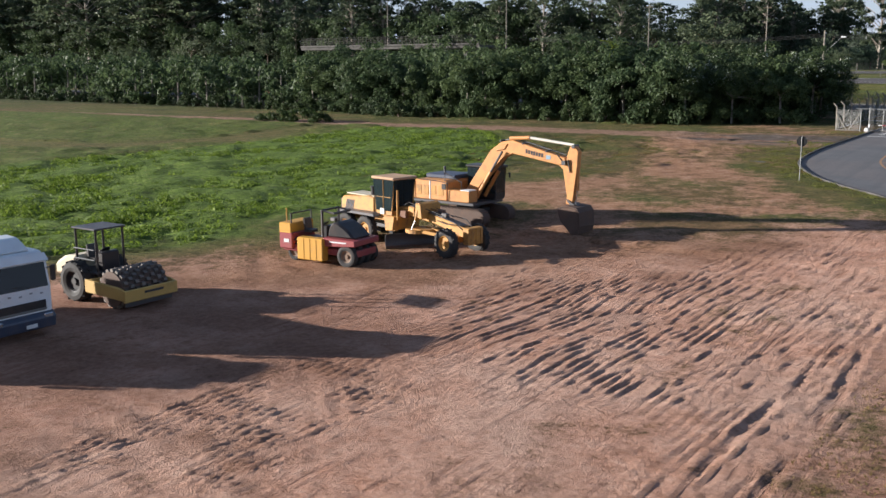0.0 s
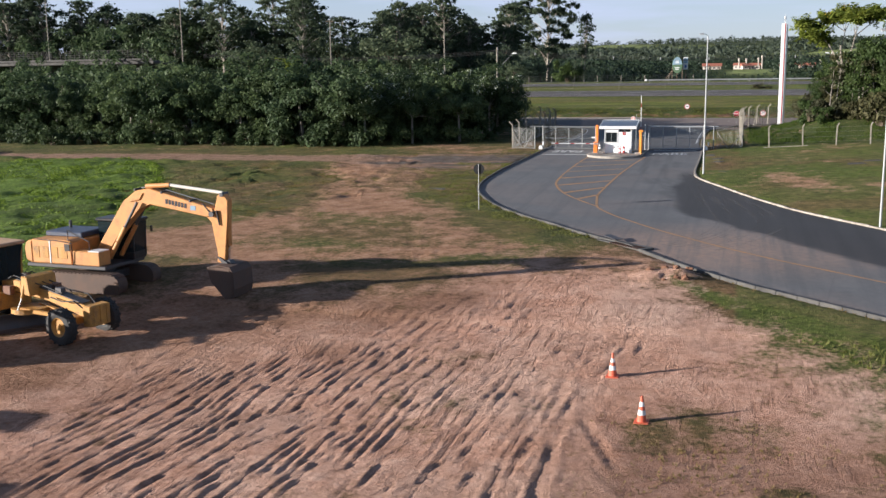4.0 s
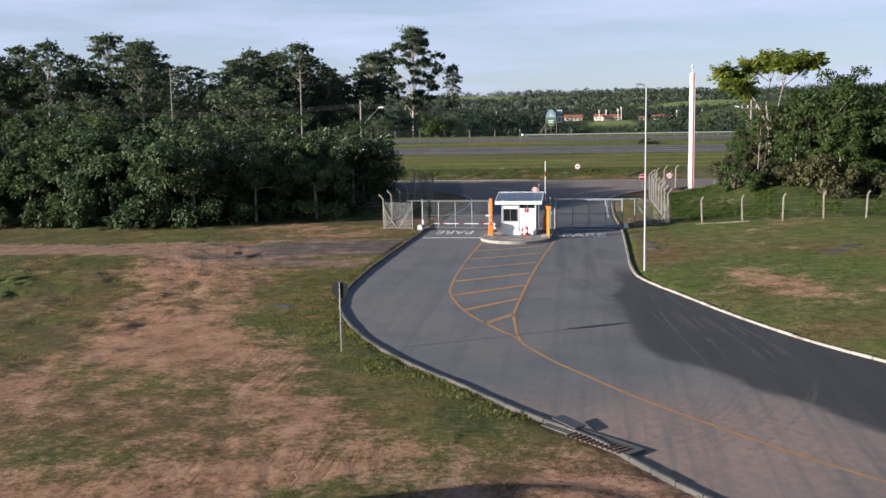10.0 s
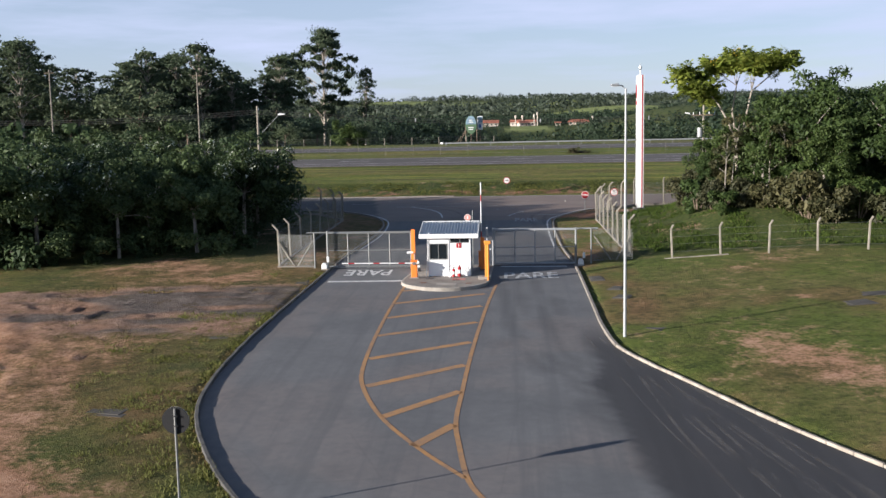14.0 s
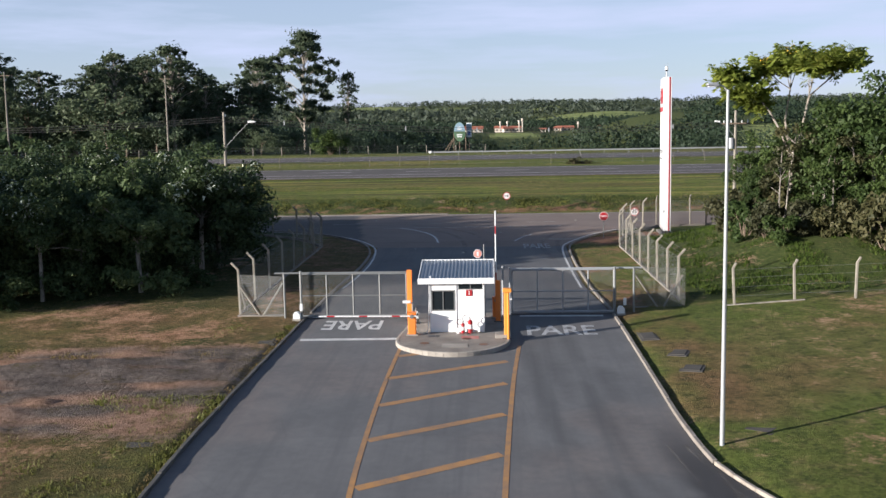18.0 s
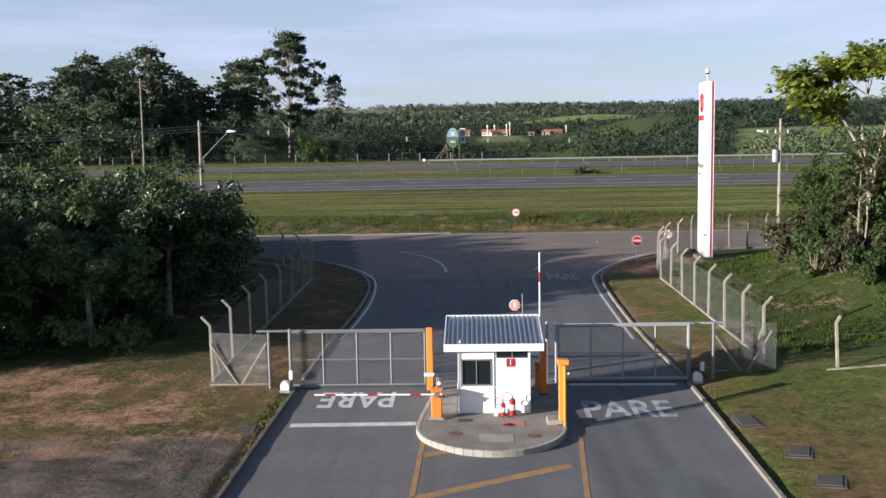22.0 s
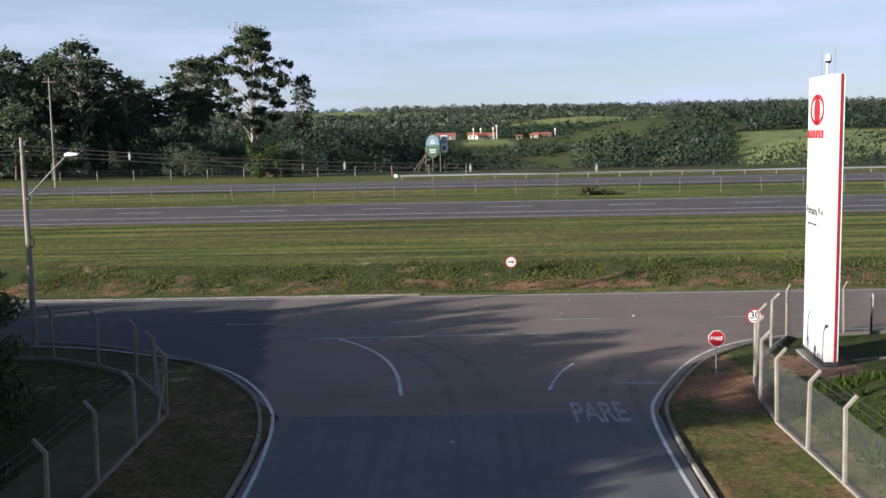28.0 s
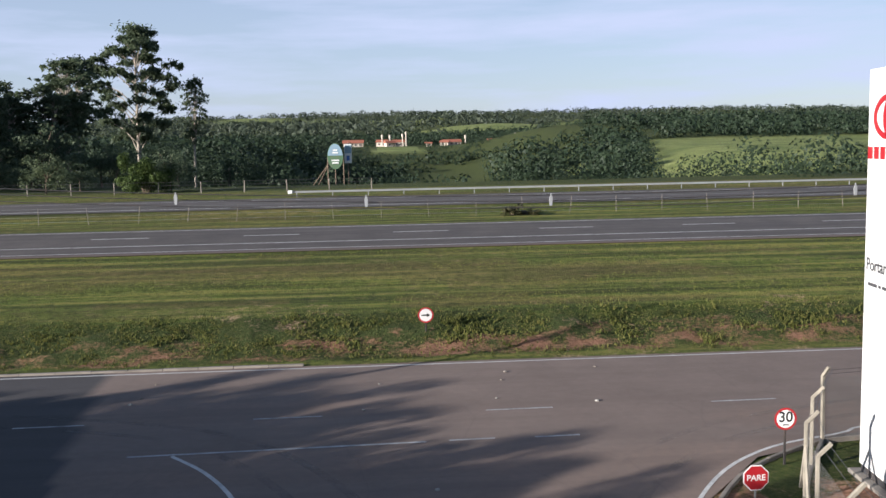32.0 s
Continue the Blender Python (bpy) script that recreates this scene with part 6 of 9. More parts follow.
ver_xy = scatter(34000, -75, 65, 157, 176.4, lambda x, y: field(x * 0.07, y, 1.4, 38, 3) > 0.48)
tufts("grass", ver_xy, np.full(len(ver_xy), 0.09), leaf_material("verge_blades", (0.110, 0.115, 0.022), (0.240, 0.235, 0.042), (0.360, 0.330, 0.090), 0.35), "mown green verge of the highway", 4, 10)

# ---- far woods on the hills ----
def far_trees(name, n, y0, y1, quads, size, rad, label, seed, mat):
    rng_ = np.random.default_rng(seed)
    y = y0 + (y1 - y0) * rng_.random(n) ** 0.8
    u = rng_.random(n)
    x = -10 + (y - 94) * (-0.26 + 0.90 * u) - 26 * (1 - u)
    ok = ~in_meadow(x, y) & ~((y > 700) & (y < 800) & (x > -30) & (x < 110) & (rng_.random(n) < 0.85)) & ~((x > 25) & (x < 150) & (y > 236) & (y < 318) & (rng_.random(n) < 0.45)) & ~((field(x, y, 90, 219, 3) < 0.30) & (y > 420)) & ~((x < -30) & (y < 345)) & ~((x > -34) & (x < 8) & (y < 272))
    x, y = x[ok], y[ok]
    n = len(x)
    s = (0.5 + 0.5 * rng_.random(n) + 0.7 * rng_.random(n) ** 4) * np.where((y > 600) & (y < 790) & (x > -40) & (x < 120), 0.42, 1.0)
    c = np.repeat(np.column_stack([x, y, ground_height(x, y) + 0.5 * rad * s]), quads, 0)
    r = np.repeat(rad * s, quads)[:, None]
    d = rng_.normal(size=(n * quads, 3))
    d /= np.linalg.norm(d, axis=1)[:, None]
    p = c + d * r * (0.8, 0.8, 0.66) * rng_.uniform(0.72, 1.0, (n * quads, 1))
    a = np.cross(d + 0.45 * rng_.normal(size=d.shape), rng_.normal(size=d.shape))
    a /= np.linalg.norm(a, axis=1)[:, None]
    b = np.cross(d, a)
    q = size * np.repeat(s, quads)[:, None]
    v = np.stack([p + a * q * 1.3, p - a * q * 0.7 + b * q, p - a * q * 0.7 - b * q], 1).reshape(-1, 3)
    ob = raw(name, v.tolist(), np.arange(len(v)).reshape(-1, 3).tolist(), mat)
    return tagged(ob, label, "woodland", kind="stuff")


far_trees("far_woods", 1050, 236, 420, 160, 0.25, 4.6, "dark woodland in the valley behind the highway", 41, LEAF_FAR)
far_trees("far_woods", 8000, 400, 1000, 32, 0.64, 4.7, "woodland on the slopes round the hamlet", 42, LEAF_FAR)
far_trees("far_woods", 5000, 950, 3000, 26, 1.5, 8.6, "distant woods on the rolling hills", 43, LEAF_HAZY)

# ---- materials of made things ----
WHITE = paint("white_paint", (0.66, 0.66, 0.65), 0.45, wear=0.10)
WHITE_WALL = paint("white_wall_panel", (0.80, 0.80, 0.79), 0.5, wear=0.12, dirt=(0.45, 0.36, 0.28))
ORANGE = paint("orange_paint", (0.72, 0.19, 0.02), 0.45, wear=0.22)
ORANGE_DULL = paint("yellow_orange_paint", (0.70, 0.26, 0.03), 0.45, wear=0.2)
RED = paint("red_paint", (0.31, 0.010, 0.016), 0.4, wear=0.08)
BLACK = paint("black_rubber", (0.018, 0.018, 0.019), 0.7, wear=0.35, dirt=(0.14, 0.09, 0.065))
BLACK_GLOSS = paint("black_plastic", (0.02, 0.02, 0.022), 0.4, wear=0.2)
STEEL = paint("galvanised_steel", (0.20, 0.205, 0.20), 0.5, 0.5, wear=0.2, dirt=(0.30, 0.27, 0.24))
STEEL_GREY = paint("grey_painted_steel", (0.30, 0.31, 0.32), 0.5, 0.2, wear=0.25)
STEEL_DARK = paint("dark_steel", (0.07, 0.07, 0.075), 0.5, 0.3, wear=0.3)
ALU = paint("white_pole_paint", (0.33, 0.34, 0.34), 0.5, 0.2, wear=0.2)
ROOFING = paint("zinc_roof_sheet", (0.34, 0.37, 0.41), 0.35, 0.8, wear=0.25, dirt=(0.2, 0.18, 0.16))
BLUE = paint("blue_sign_paint", (0.03, 0.10, 0.32), 0.4, wear=0.1)
GREEN_SIGN = paint("green_sign_paint", (0.060, 0.125, 0.065), 0.6, wear=0.4)
CYAN_SIGN = paint("pale_blue_sign_paint", (0.20, 0.30, 0.38), 0.6, wear=0.4)
TEXT_BLACK = paint("black_lettering", (0.010, 0.010, 0.010), 0.98, wear=0.02)
TEXT_GREY = paint("grey_lettering", (0.045, 0.045, 0.05), 0.98, wear=0.02)
RUST = paint("rusty_iron", (0.16, 0.085, 0.055), 0.8, 0.2, wear=0.5, dirt=(0.22, 0.10, 0.05))
PALE_SCRAP = paint("pale_paper", (0.34, 0.33, 0.30), 0.9, wear=0.3)
COVER = concrete_material("damp_concrete_cover", (0.030, 0.027, 0.022), (0.085, 0.074, 0.062))


def glass_material(name, tint):
    m, t, b = shader(name)
    b.inputs["Base Color"].default_value = (*tint, 1)
    b.inputs["Roughness"].default_value = 0.05
    b.inputs["Metallic"].default_value = 0.0
    b.inputs["Transmission Weight"].default_value = 0.25
    b.inputs["IOR"].default_value = 1.35
    return m


GLASS = glass_material("window_glass", (0.015, 0.02, 0.024))


def mesh_material():
    """Chain link: thin wires, the rest open."""
    m, t, b = shader("chain_link")
    tc = t.nodes.new("ShaderNodeTexCoord")
    sep = t.nodes.new("ShaderNodeSeparateXYZ")
    t.links.new(tc.outputs["Object"], sep.inputs[0])
    u = calc(t, "ADD", sep.outputs["X"], sep.outputs["Y"])
    holes = []
    for sg in ("ADD", "SUBTRACT"):
        w = calc(t, "FRACT", calc(t, "MULTIPLY", calc(t, sg, u, sep.outputs["Z"]), 11.0))
        holes.append(calc(t, "LESS_THAN", w, 0.115))
    wire = calc(t, "MAXIMUM", holes[0], holes[1])
    tr = t.nodes.new("ShaderNodeBsdfTransparent")
    mx = t.nodes.new("ShaderNodeMixShader")
    b.inputs["Base Color"].default_value = (0.20, 0.20, 0.19, 1)
    b.inputs["Roughness"].default_value = 0.5
    b.inputs["Metallic"].default_value = 0.4
    t.links.new(wire, mx.inputs[0])
    t.links.new(tr.outputs[0], mx.inputs[1])
    t.links.new(b.outputs[0], mx.inputs[2])
    t.links.new(mx.outputs[0], t.nodes["Material Output"].inputs["Surface"])
    return m


LINK = mesh_material()


def at(x, y, turn=0.0, dz=0.0):
    return Matrix.Translation((x, y, gz(x, y) + dz)) @ Matrix.Rotation(radians(turn), 4, "Z")


def at_road(x, y, turn=0.0, dz=0.02):
    return Matrix.Translation((x, y, float(base_height(x, y)) + dz)) @ Matrix.Rotation(radians(turn), 4, "Z")


# ---- kerbed island with the guard booth ----
ISLAND_Z = 0.17
isl = [(-12.35, 101.2), (-12.6, 98), (-12.85, 95.2), (-12.75, 94.0), (-12.3, 93.15), (-11.3, 92.35), (-10.1, 92.15), (-9.0, 92.6), (-8.3, 93.5), (-8.0, 94.7), (-7.95, 97.5), (-7.8, 101.2)]
outline = spline([*isl], 4)


def plate(outline, z0, z1):
    bm = new_bm()
    lo = [bm.verts.new((x, y, z0)) for x, y in outline]
    hi = [bm.verts.new((x, y, z1)) for x, y in outline]
    n = len(outline)
    fs = [bm.faces.new(hi), bm.faces.new(lo[::-1])] + [bm.faces.new((lo[i], lo[(i + 1) % n], hi[(i + 1) % n], hi[i])) for i in range(n)]
    bmesh.ops.recalc_face_normals(bm, faces=fs)
    return bm


island = thing("traffic_island", Matrix(), "concrete island with pale kerb under the guard booth", "traffic island", kind="structure")
mid = outline.mean(0)
part("paving", plate(mid + (outline - mid) * (0.955, 0.975), -0.35, ISLAND_Z - 0.004), OLD_CONCRETE, island)
ring = refine([*outline, outline[0]], 0.5)
for a, b in zip(ring, ring[1:]):
    d = b - a
    bm = box(new_bm(), (0, 0, 0), (np.hypot(*d) + 0.01, 0.15, 0.5), 0.02)
    ob = part("kerb_stone", bm, CONCRETE, island)
    c = (a + b) / 2 + (mid - (a + b) / 2) * 0.012
    ob.matrix_basis = Matrix.Translation((c[0], c[1], ISLAND_Z - 0.25)) @ Matrix.Rotation(math.atan2(d[1], d[0]), 4, "Z")

BX0, BX1, BY0, BY1, BZ = -11.48, -9.08, 96.2, 98.3, 2.36
booth = thing("guard_booth", Matrix.Translation((0, 0, 0)), "white panel guard booth with sloped zinc roof and dark window", "guard booth")


def wall_with_hole(name, x0, x1, y, z0, z1, hole, thick, mat):
    """A panel across x with an opening hx0, hx1, hz0, hz1."""
    bm = new_bm()
    hx0, hx1, hz0, hz1 = hole
    for c, s in (((x0 + hx0) / 2, hx0 - x0), ((hx1 + x1) / 2, x1 - hx1)):
        box(bm, (c, y, (z0 + z1) / 2), (s, thick, z1 - z0))
    box(bm, ((hx0 + hx1) / 2, y, (z0 + hz0) / 2), (hx1 - hx0, thick, hz0 - z0))
    box(bm, ((hx0 + hx1) / 2, y, (hz1 + z1) / 2), (hx1 - hx0, thick, z1 - hz1))
    return part(name, bm, mat, booth)


xm = -10.32
wall_with_hole("front_panel", BX0, xm, BY0, ISLAND_Z, BZ + 0.12, (-11.40, -10.40, 1.18, 2.03), 0.06, WHITE_WALL)
wall_with_hole("front_panel", xm + 0.012, BX1, BY0 + 0.004, ISLAND_Z, BZ + 0.12, (-10.22, -9.14, 2.10, 2.36), 0.06, WHITE_WALL)
part("side_panel", box(new_bm(), (BX0 + 0.02, (BY0 + BY1) / 2, (ISLAND_Z + BZ + 0.3) / 2), (0.06, BY1 - BY0 - 0.07, BZ + 0.3 - ISLAND_Z), 0.004), WHITE_WALL, booth)
part("side_panel", box(new_bm(), (BX1 - 0.02, BY0 + 0.45, (ISLAND_Z + BZ + 0.2) / 2), (0.06, 0.82, BZ + 0.2 - ISLAND_Z), 0.004), WHITE_WALL, booth)
part("side_panel", box(new_bm(), (BX1 - 0.02, BY1 - 0.23, (ISLAND_Z + BZ + 0.3) / 2), (0.06, 0.4, BZ + 0.3 - ISLAND_Z), 0.004), WHITE_WALL, booth)
part("back_panel", box(new_bm(), ((BX0 + BX1) / 2, BY1, (ISLAND_Z + BZ + 0.4) / 2), (BX1 - BX0, 0.06, BZ + 0.4 - ISLAND_Z), 0.004), WHITE_WALL, booth)
part("floor", box(new_bm(), ((BX0 + BX1) / 2, (BY0 + BY1) / 2, ISLAND_Z + 0.03), (BX1 - BX0 - 0.1, BY1 - BY0 - 0.1, 0.05)), CONCRETE, booth)
door = part("door", box(new_bm(), (BX1 + 0.03, BY0 + 1.34, 1.2), (0.04, 0.84, 2.0), 0.006), STEEL_GREY, booth, "grey door in the side wall")
part("handle", box(new_bm(), (BX1 + 0.08, BY0 + 1.0, 1.15), (0.05, 0.12, 0.03), 0.008), STEEL, door)
win = part("window", box(box(box(box(new_bm(), (-11.40, BY0 - 0.045, 1.605), (0.045, 0.04, 0.9)), (-10.40, BY0 - 0.045, 1.605), (0.045, 0.04, 0.9)), (-10.9, BY0 - 0.045, 1.165), (1.045, 0.06, 0.045)), (-10.9, BY0 - 0.045, 2.04), (1.045, 0.04, 0.045)), STEEL, booth, "aluminium sliding window")
part("mullion", box(new_bm(), (-10.9, BY0 - 0.04, 1.605), (0.04, 0.03, 0.83)), STEEL, win)
for xc in (-11.145, -10.655):
    part("pane", box(new_bm(), (xc, BY0 - 0.02, 1.605), (0.47, 0.012, 0.84)), GLASS, win)
fan = part("fanlight", box(box(new_bm(), (-9.68, BY0 - 0.04, 2.105), (1.1, 0.03, 0.03)), (-9.68, BY0 - 0.04, 2.23), (0.04, 0.03, 0.24)), STEEL, booth)
for xc in (-9.95, -9.42):
    part("pane", box(new_bm(), (xc, BY0 - 0.02, 2.23), (0.5, 0.012, 0.24)), GLASS, fan)
for xc in (BX0 + 0.01, xm, BX1 - 0.01):
    part("trim_strip", box(new_bm(), (xc, BY0 - 0.045, (ISLAND_Z + BZ) / 2), (0.05, 0.025, BZ - ISLAND_Z), 0.004), WHITE, booth)
for x0_, x1_ in ((BX0 + 0.04, xm - 0.03), (xm + 0.03, BX1 - 0.04)):
    part("trim_strip", box(new_bm(), ((x0_ + x1_) / 2, BY0 - 0.04, 1.06), (x1_ - x0_, 0.02, 0.04), 0.003), WHITE, booth)
# roof: trapezoid sheet, falling to the front, with a white fascia
RX0, RX1, RY0, RY1, RZ0, RZ1 = -11.98, -8.63, 95.95, 98.85, 2.52, 3.0
roof = part("roof", box(new_bm(), ((RX0 + RX1) / 2, (RY0 + RY1) / 2, 0), (RX1 - RX0 - 0.02, RY1 - RY0 - 0.05, 0.05), 0.0, Matrix.Translation((0, 0, (RZ0 + RZ1) / 2 - 0.05)) @ Matrix.Translation((0, (RY0 + RY1) / 2, 0)) @ Matrix.Rotation(math.atan2(RZ1 - RZ0, RY1 - RY0), 4, "X") @ Matrix.Translation((0, -(RY0 + RY1) / 2, 0))), WHITE, booth)
xs_r = np.arange(RX0, RX1 + 0.001, 0.0335)
bm = new_bm()
prev = None
for i, xr in enumerate(xs_r):
    k = i % 5
    zr = (0.0, 0.0, 0.0, 0.045, 0.045)[k]
    pair = [bm.verts.new((xr, RY0 + 0.03, RZ0 + zr + 0.02)), bm.verts.new((xr, RY1, RZ1 + zr + 0.02))]
    if prev:
        bm.faces.new((prev[0], pair[0], pair[1], prev[1]))
    prev = pair
part("roof_sheet", bm, ROOFING, booth, "ribbed zinc roof sheet")
part("fascia", box(new_bm(), ((RX0 + RX1) / 2, RY0, RZ0 - 0.02), (RX1 - RX0 + 0.04, 0.05, 0.26), 0.006), WHITE, booth)
for xc in (RX0, RX1):
    bm = new_bm()
    slab(bm, [(RY0 + 0.03, RZ0 - 0.15), (RY1, RZ1 - 0.15), (RY1, RZ1 + 0.08), (RY0 + 0.03, RZ0 + 0.08)], 0.04, Matrix.Translation((xc, 0, 0)) @ Matrix.Rotation(radians(90), 4, "Z"))
    part("fascia", bm, WHITE, booth)
part("fascia", box(new_bm(), ((RX0 + RX1) / 2, RY1 + 0.01, RZ1 - 0.03), (RX1 - RX0 + 0.04, 0.05, 0.24), 0.006), WHITE, booth)
part("cable", path(new_bm(), [(BX0 - 0.03, BY0 - 0.06, 2.4), (BX0 - 0.04, BY0 - 0.06, 1.4), (BX0 - 0.1, BY0 - 0.1, 0.4), (BX0 - 0.15, BY0 - 0.2, ISLAND_Z)], 0.018), WHITE, booth)
sign = part("fire_sign", box(new_bm(), (-9.74, BY0 - 0.045, 1.93), (0.28, 0.012, 0.28), 0.004), RED, booth, "red fire point sign with a white numeral")
num = lettering("numeral", "1", 0.27, Matrix(), WHITE)
num.parent, num.matrix_world = sign, Matrix.Translation((-9.74, BY0 - 0.054, 1.93)) @ Matrix.Rotation(radians(90), 4, "X")
stool = thing("counter", Matrix.Translation((-10.9, 97.0, ISLAND_Z + 0.055)), "dark desk inside the guard booth", "desk")
part("desktop", box(new_bm(), (0, 0, 0.74), (0.95, 0.6, 0.04), 0.005), BLACK_GLOSS, stool)
for sx_ in (-0.42, 0.42):
    part("leg", box(new_bm(), (sx_, 0, 0.36), (0.05, 0.5, 0.72), 0.004), STEEL_DARK, stool)


def extinguisher(x, y, h, label):
    e = thing("fire_extinguisher", Matrix.Translation((x, y, ISLAND_Z)), label, "fire extinguisher", "extinguishers by the booth")
    bm = new_bm()
    tube(bm, (0, 0, 0.05), (0, 0, h * 0.72), h * 0.135, seg=14)
    tube(bm, (0, 0, h * 0.72), (0, 0, h * 0.82), h * 0.135, h * 0.05, 14)
    part("cylinder", bm, RED, e, smooth=False)
    part("label_band", tube(new_bm(), (0, 0, h * 0.3), (0, 0, h * 0.55), h * 0.138, seg=14), WHITE, e, "pale paper label")
    part("valve", tube(box(new_bm(), (0, -0.03, h * 0.9), (0.03, 0.12, 0.025)), (0, 0, h * 0.8), (0, 0, h * 0.92), 0.02), STEEL_DARK, e)
    pts = [(-0.02 - 0.34 * h * (1 - math.cos(a)) * 0.6, 0, h * 0.88 + 0.2 * h * math.sin(a)) for a in np.linspace(0, 5.2, 12)]
    part("hose", path(new_bm(), pts, 0.012), BLACK, e)
    part("stand", path(path(new_bm(), [(-0.16, 0, 0), (-0.16, 0, 0.05), (0.16, 0, 0.05), (0.16, 0, 0)], 0.012), [(0, -0.14, 0.0), (0, -0.14, 0.05), (0, 0.14, 0.05), (0, 0.14, 0)], 0.012), RED, e)
    return e


extinguisher(-9.7, 95.75, 0.78, "tall red wheeled extinguisher standing before the booth")
extinguisher(-10.02, 95.7, 0.62, "small red extinguisher standing before the booth")
for x, y, s, lab, mat in ((-11.35, 95.3, (0.42, 0.3, 0.02), "flat dark tray lying on the island", STEEL_DARK), (-10.25, 95.85, (0.12, 0.2, 0.26), "small white box beside the booth", WHITE), (-8.35, 95.0, (0.5, 0.6, 0.16), "low concrete block at the barrier foot", CONCRETE)):
    tagged(obj("box", box(new_bm(), (x, y, ISLAND_Z + s[2] / 2 + 0.002), s, 0.01), mat), lab, "box")
for x, y in ((-9.85, 94.75), (-9.1, 93.6), (-11.6, 93.9)):
    cov = thing("drain_cover", Matrix.Translation((x, y, ISLAND_Z)), "round iron drain cover in the island", "drain cover", "island drain covers")
    part("lid", tube(new_bm(), (0, 0, -0.02), (0, 0, 0.004), 0.2, seg=18), RUST, cov)
    part("rim", tube(new_bm(), (0, 0, -0.02), (0, 0, 0.001), 0.24, seg=18), STEEL_DARK, cov)
tagged(obj("floor_marking", box(new_bm(), (-9.7, 95.0, ISLAND_Z + 0.001), (0.75, 0.55, 0.006)), paint("red_floor_paint", (0.40, 0.12, 0.10), 0.8, wear=0.6, dirt=(0.35, 0.31, 0.27))), "faded red square painted below the extinguishers", "floor marking")
tagged(obj("floor_patch", box(new_bm(), (-10.3, 93.4, ISLAND_Z + 0.001), (1.1, 0.7, 0.006)), CONCRETE), "paler patch in the island paving", "floor patch")


# ---- barriers ----
def barrier_box(x, y, arm, label):
    b_ = thing("barrier", Matrix.Translation((x, y, ISLAND_Z)), label, "barrier")
    bm = new_bm()
    box(bm, (0, 0, 0.5), (0.36, 0.32, 0.96), 0.03)
    part("cabinet", bm, ORANGE, b_, "orange steel cabinet")
    part("plinth", box(new_bm(), (0, 0, 0.03), (0.5, 0.46, 0.06), 0.01), CONCRETE, b_)
    part("cap", box(new_bm(), (0, 0, 1.0), (0.4, 0.36, 0.05), 0.015), ORANGE, b_)
    part("hub", tube(new_bm(), (0, -0.16, 0.86), (0, -0.26, 0.86), 0.09, seg=12), STEEL, b_)
    n = 12
    for k in range(n):
        u0, u1 = k / n, (k + 1) / n
        if arm == "down":
            p, q = (0.2 - 4.3 * u0, -0.22, 0.88 + 0.02 * u0), (0.2 - 4.3 * u1, -0.22, 0.88 + 0.02 * u1)
        else:
            p, q = (0, -0.22, 0.75 + 4.4 * u0), (0, -0.22, 0.75 + 4.4 * u1)
        part("arm_section", tube(new_bm(), p, q, 0.032, seg=8), (WHITE, RED)[k % 4 == 2 if arm == "down" else k in (3, 9)], b_)
    return b_


barrier_box(-12.25, 95.6, "down", "orange barrier with red and white arm lowered across the lane")
barrier_box(-8.53, 99.5, "up", "orange barrier with white arm raised upright")
for x, y, h, mat, lab in ((-12.64, 99.2, 2.5, ORANGE, "tall orange steel post at the gate"), (-8.1, 94.8, 2.25, ORANGE_DULL, "tall yellow-orange card reader post"), (-8.45, 98.6, 2.05, ORANGE, "orange steel post behind the booth")):
    p_ = thing("reader_post", Matrix.Translation((x, y, ISLAND_Z - 0.1)), lab, "post")
    part("column", box(new_bm(), (0, 0, h / 2), (0.24, 0.14, h), 0.02), mat, p_)
    part("flange", box(new_bm(), (0, 0, 0.11), (0.4, 0.34, 0.05), 0.01), STEEL_DARK, p_)
    if y < 96:
        part("hood", slab(new_bm(), [(-0.17, h - 0.14), (0.2, h - 0.14), (0.2, h + 0.02), (-0.17, h + 0.04)], 0.3, None, 0.01), mat, p_)
        part("guard_tube", tube(new_bm(), (0.06, -0.2, 0), (0.06, -0.2, h - 0.15), 0.05, seg=10), ORANGE_DULL, p_)
        part("button", tube(new_bm(), (0.16, 0, h - 0.45), (0.22, 0, h - 0.45), 0.05, seg=10), WHITE, p_)
cam_post = thing("camera_post", Matrix.Translation((-12.25, 95.95, ISLAND_Z)), "thin grey post with a white surveillance camera", "camera")
part("post", tube(new_bm(), (0, 0, 0), (0, 0, 1.4), 0.03), STEEL, cam_post)
part("housing", box(new_bm(), (-0.25, 0, 1.42), (0.36, 0.12, 0.12), 0.02), WHITE, cam_post)
part("bracket", box(new_bm(), (-0.04, 0, 1.37), (0.16, 0.06, 0.05), 0.01), STEEL_DARK, cam_post)


def cone(x, y, z, h, body, label, group):
    c_ = thing("traffic_cone", Matrix.Translation((x, y, z)), label, "traffic cone", group)
    part("base", box(new_bm(), (0, 0, 0.02), (h * 0.52, h * 0.52, 0.04), 0.012), body, c_)
    z_ = [0.04, 0.3, 0.48, 0.62, 0.78, 1.0]
    for k in range(5):
        a, b__ = z_[k] if k else 0.04 / h, z_[k + 1]
        r = lambda u: h * (0.19 - 0.15 * u)
        part("band" if k % 2 else "sleeve", tube(new_bm(), (0, 0, h * a), (0, 0, h * b__), r(a), r(b__), 16), WHITE if k % 2 else body, c_)
    return c_


CONE = paint("cone_orange", (0.52, 0.10, 0.045), 0.6, wear=0.5)
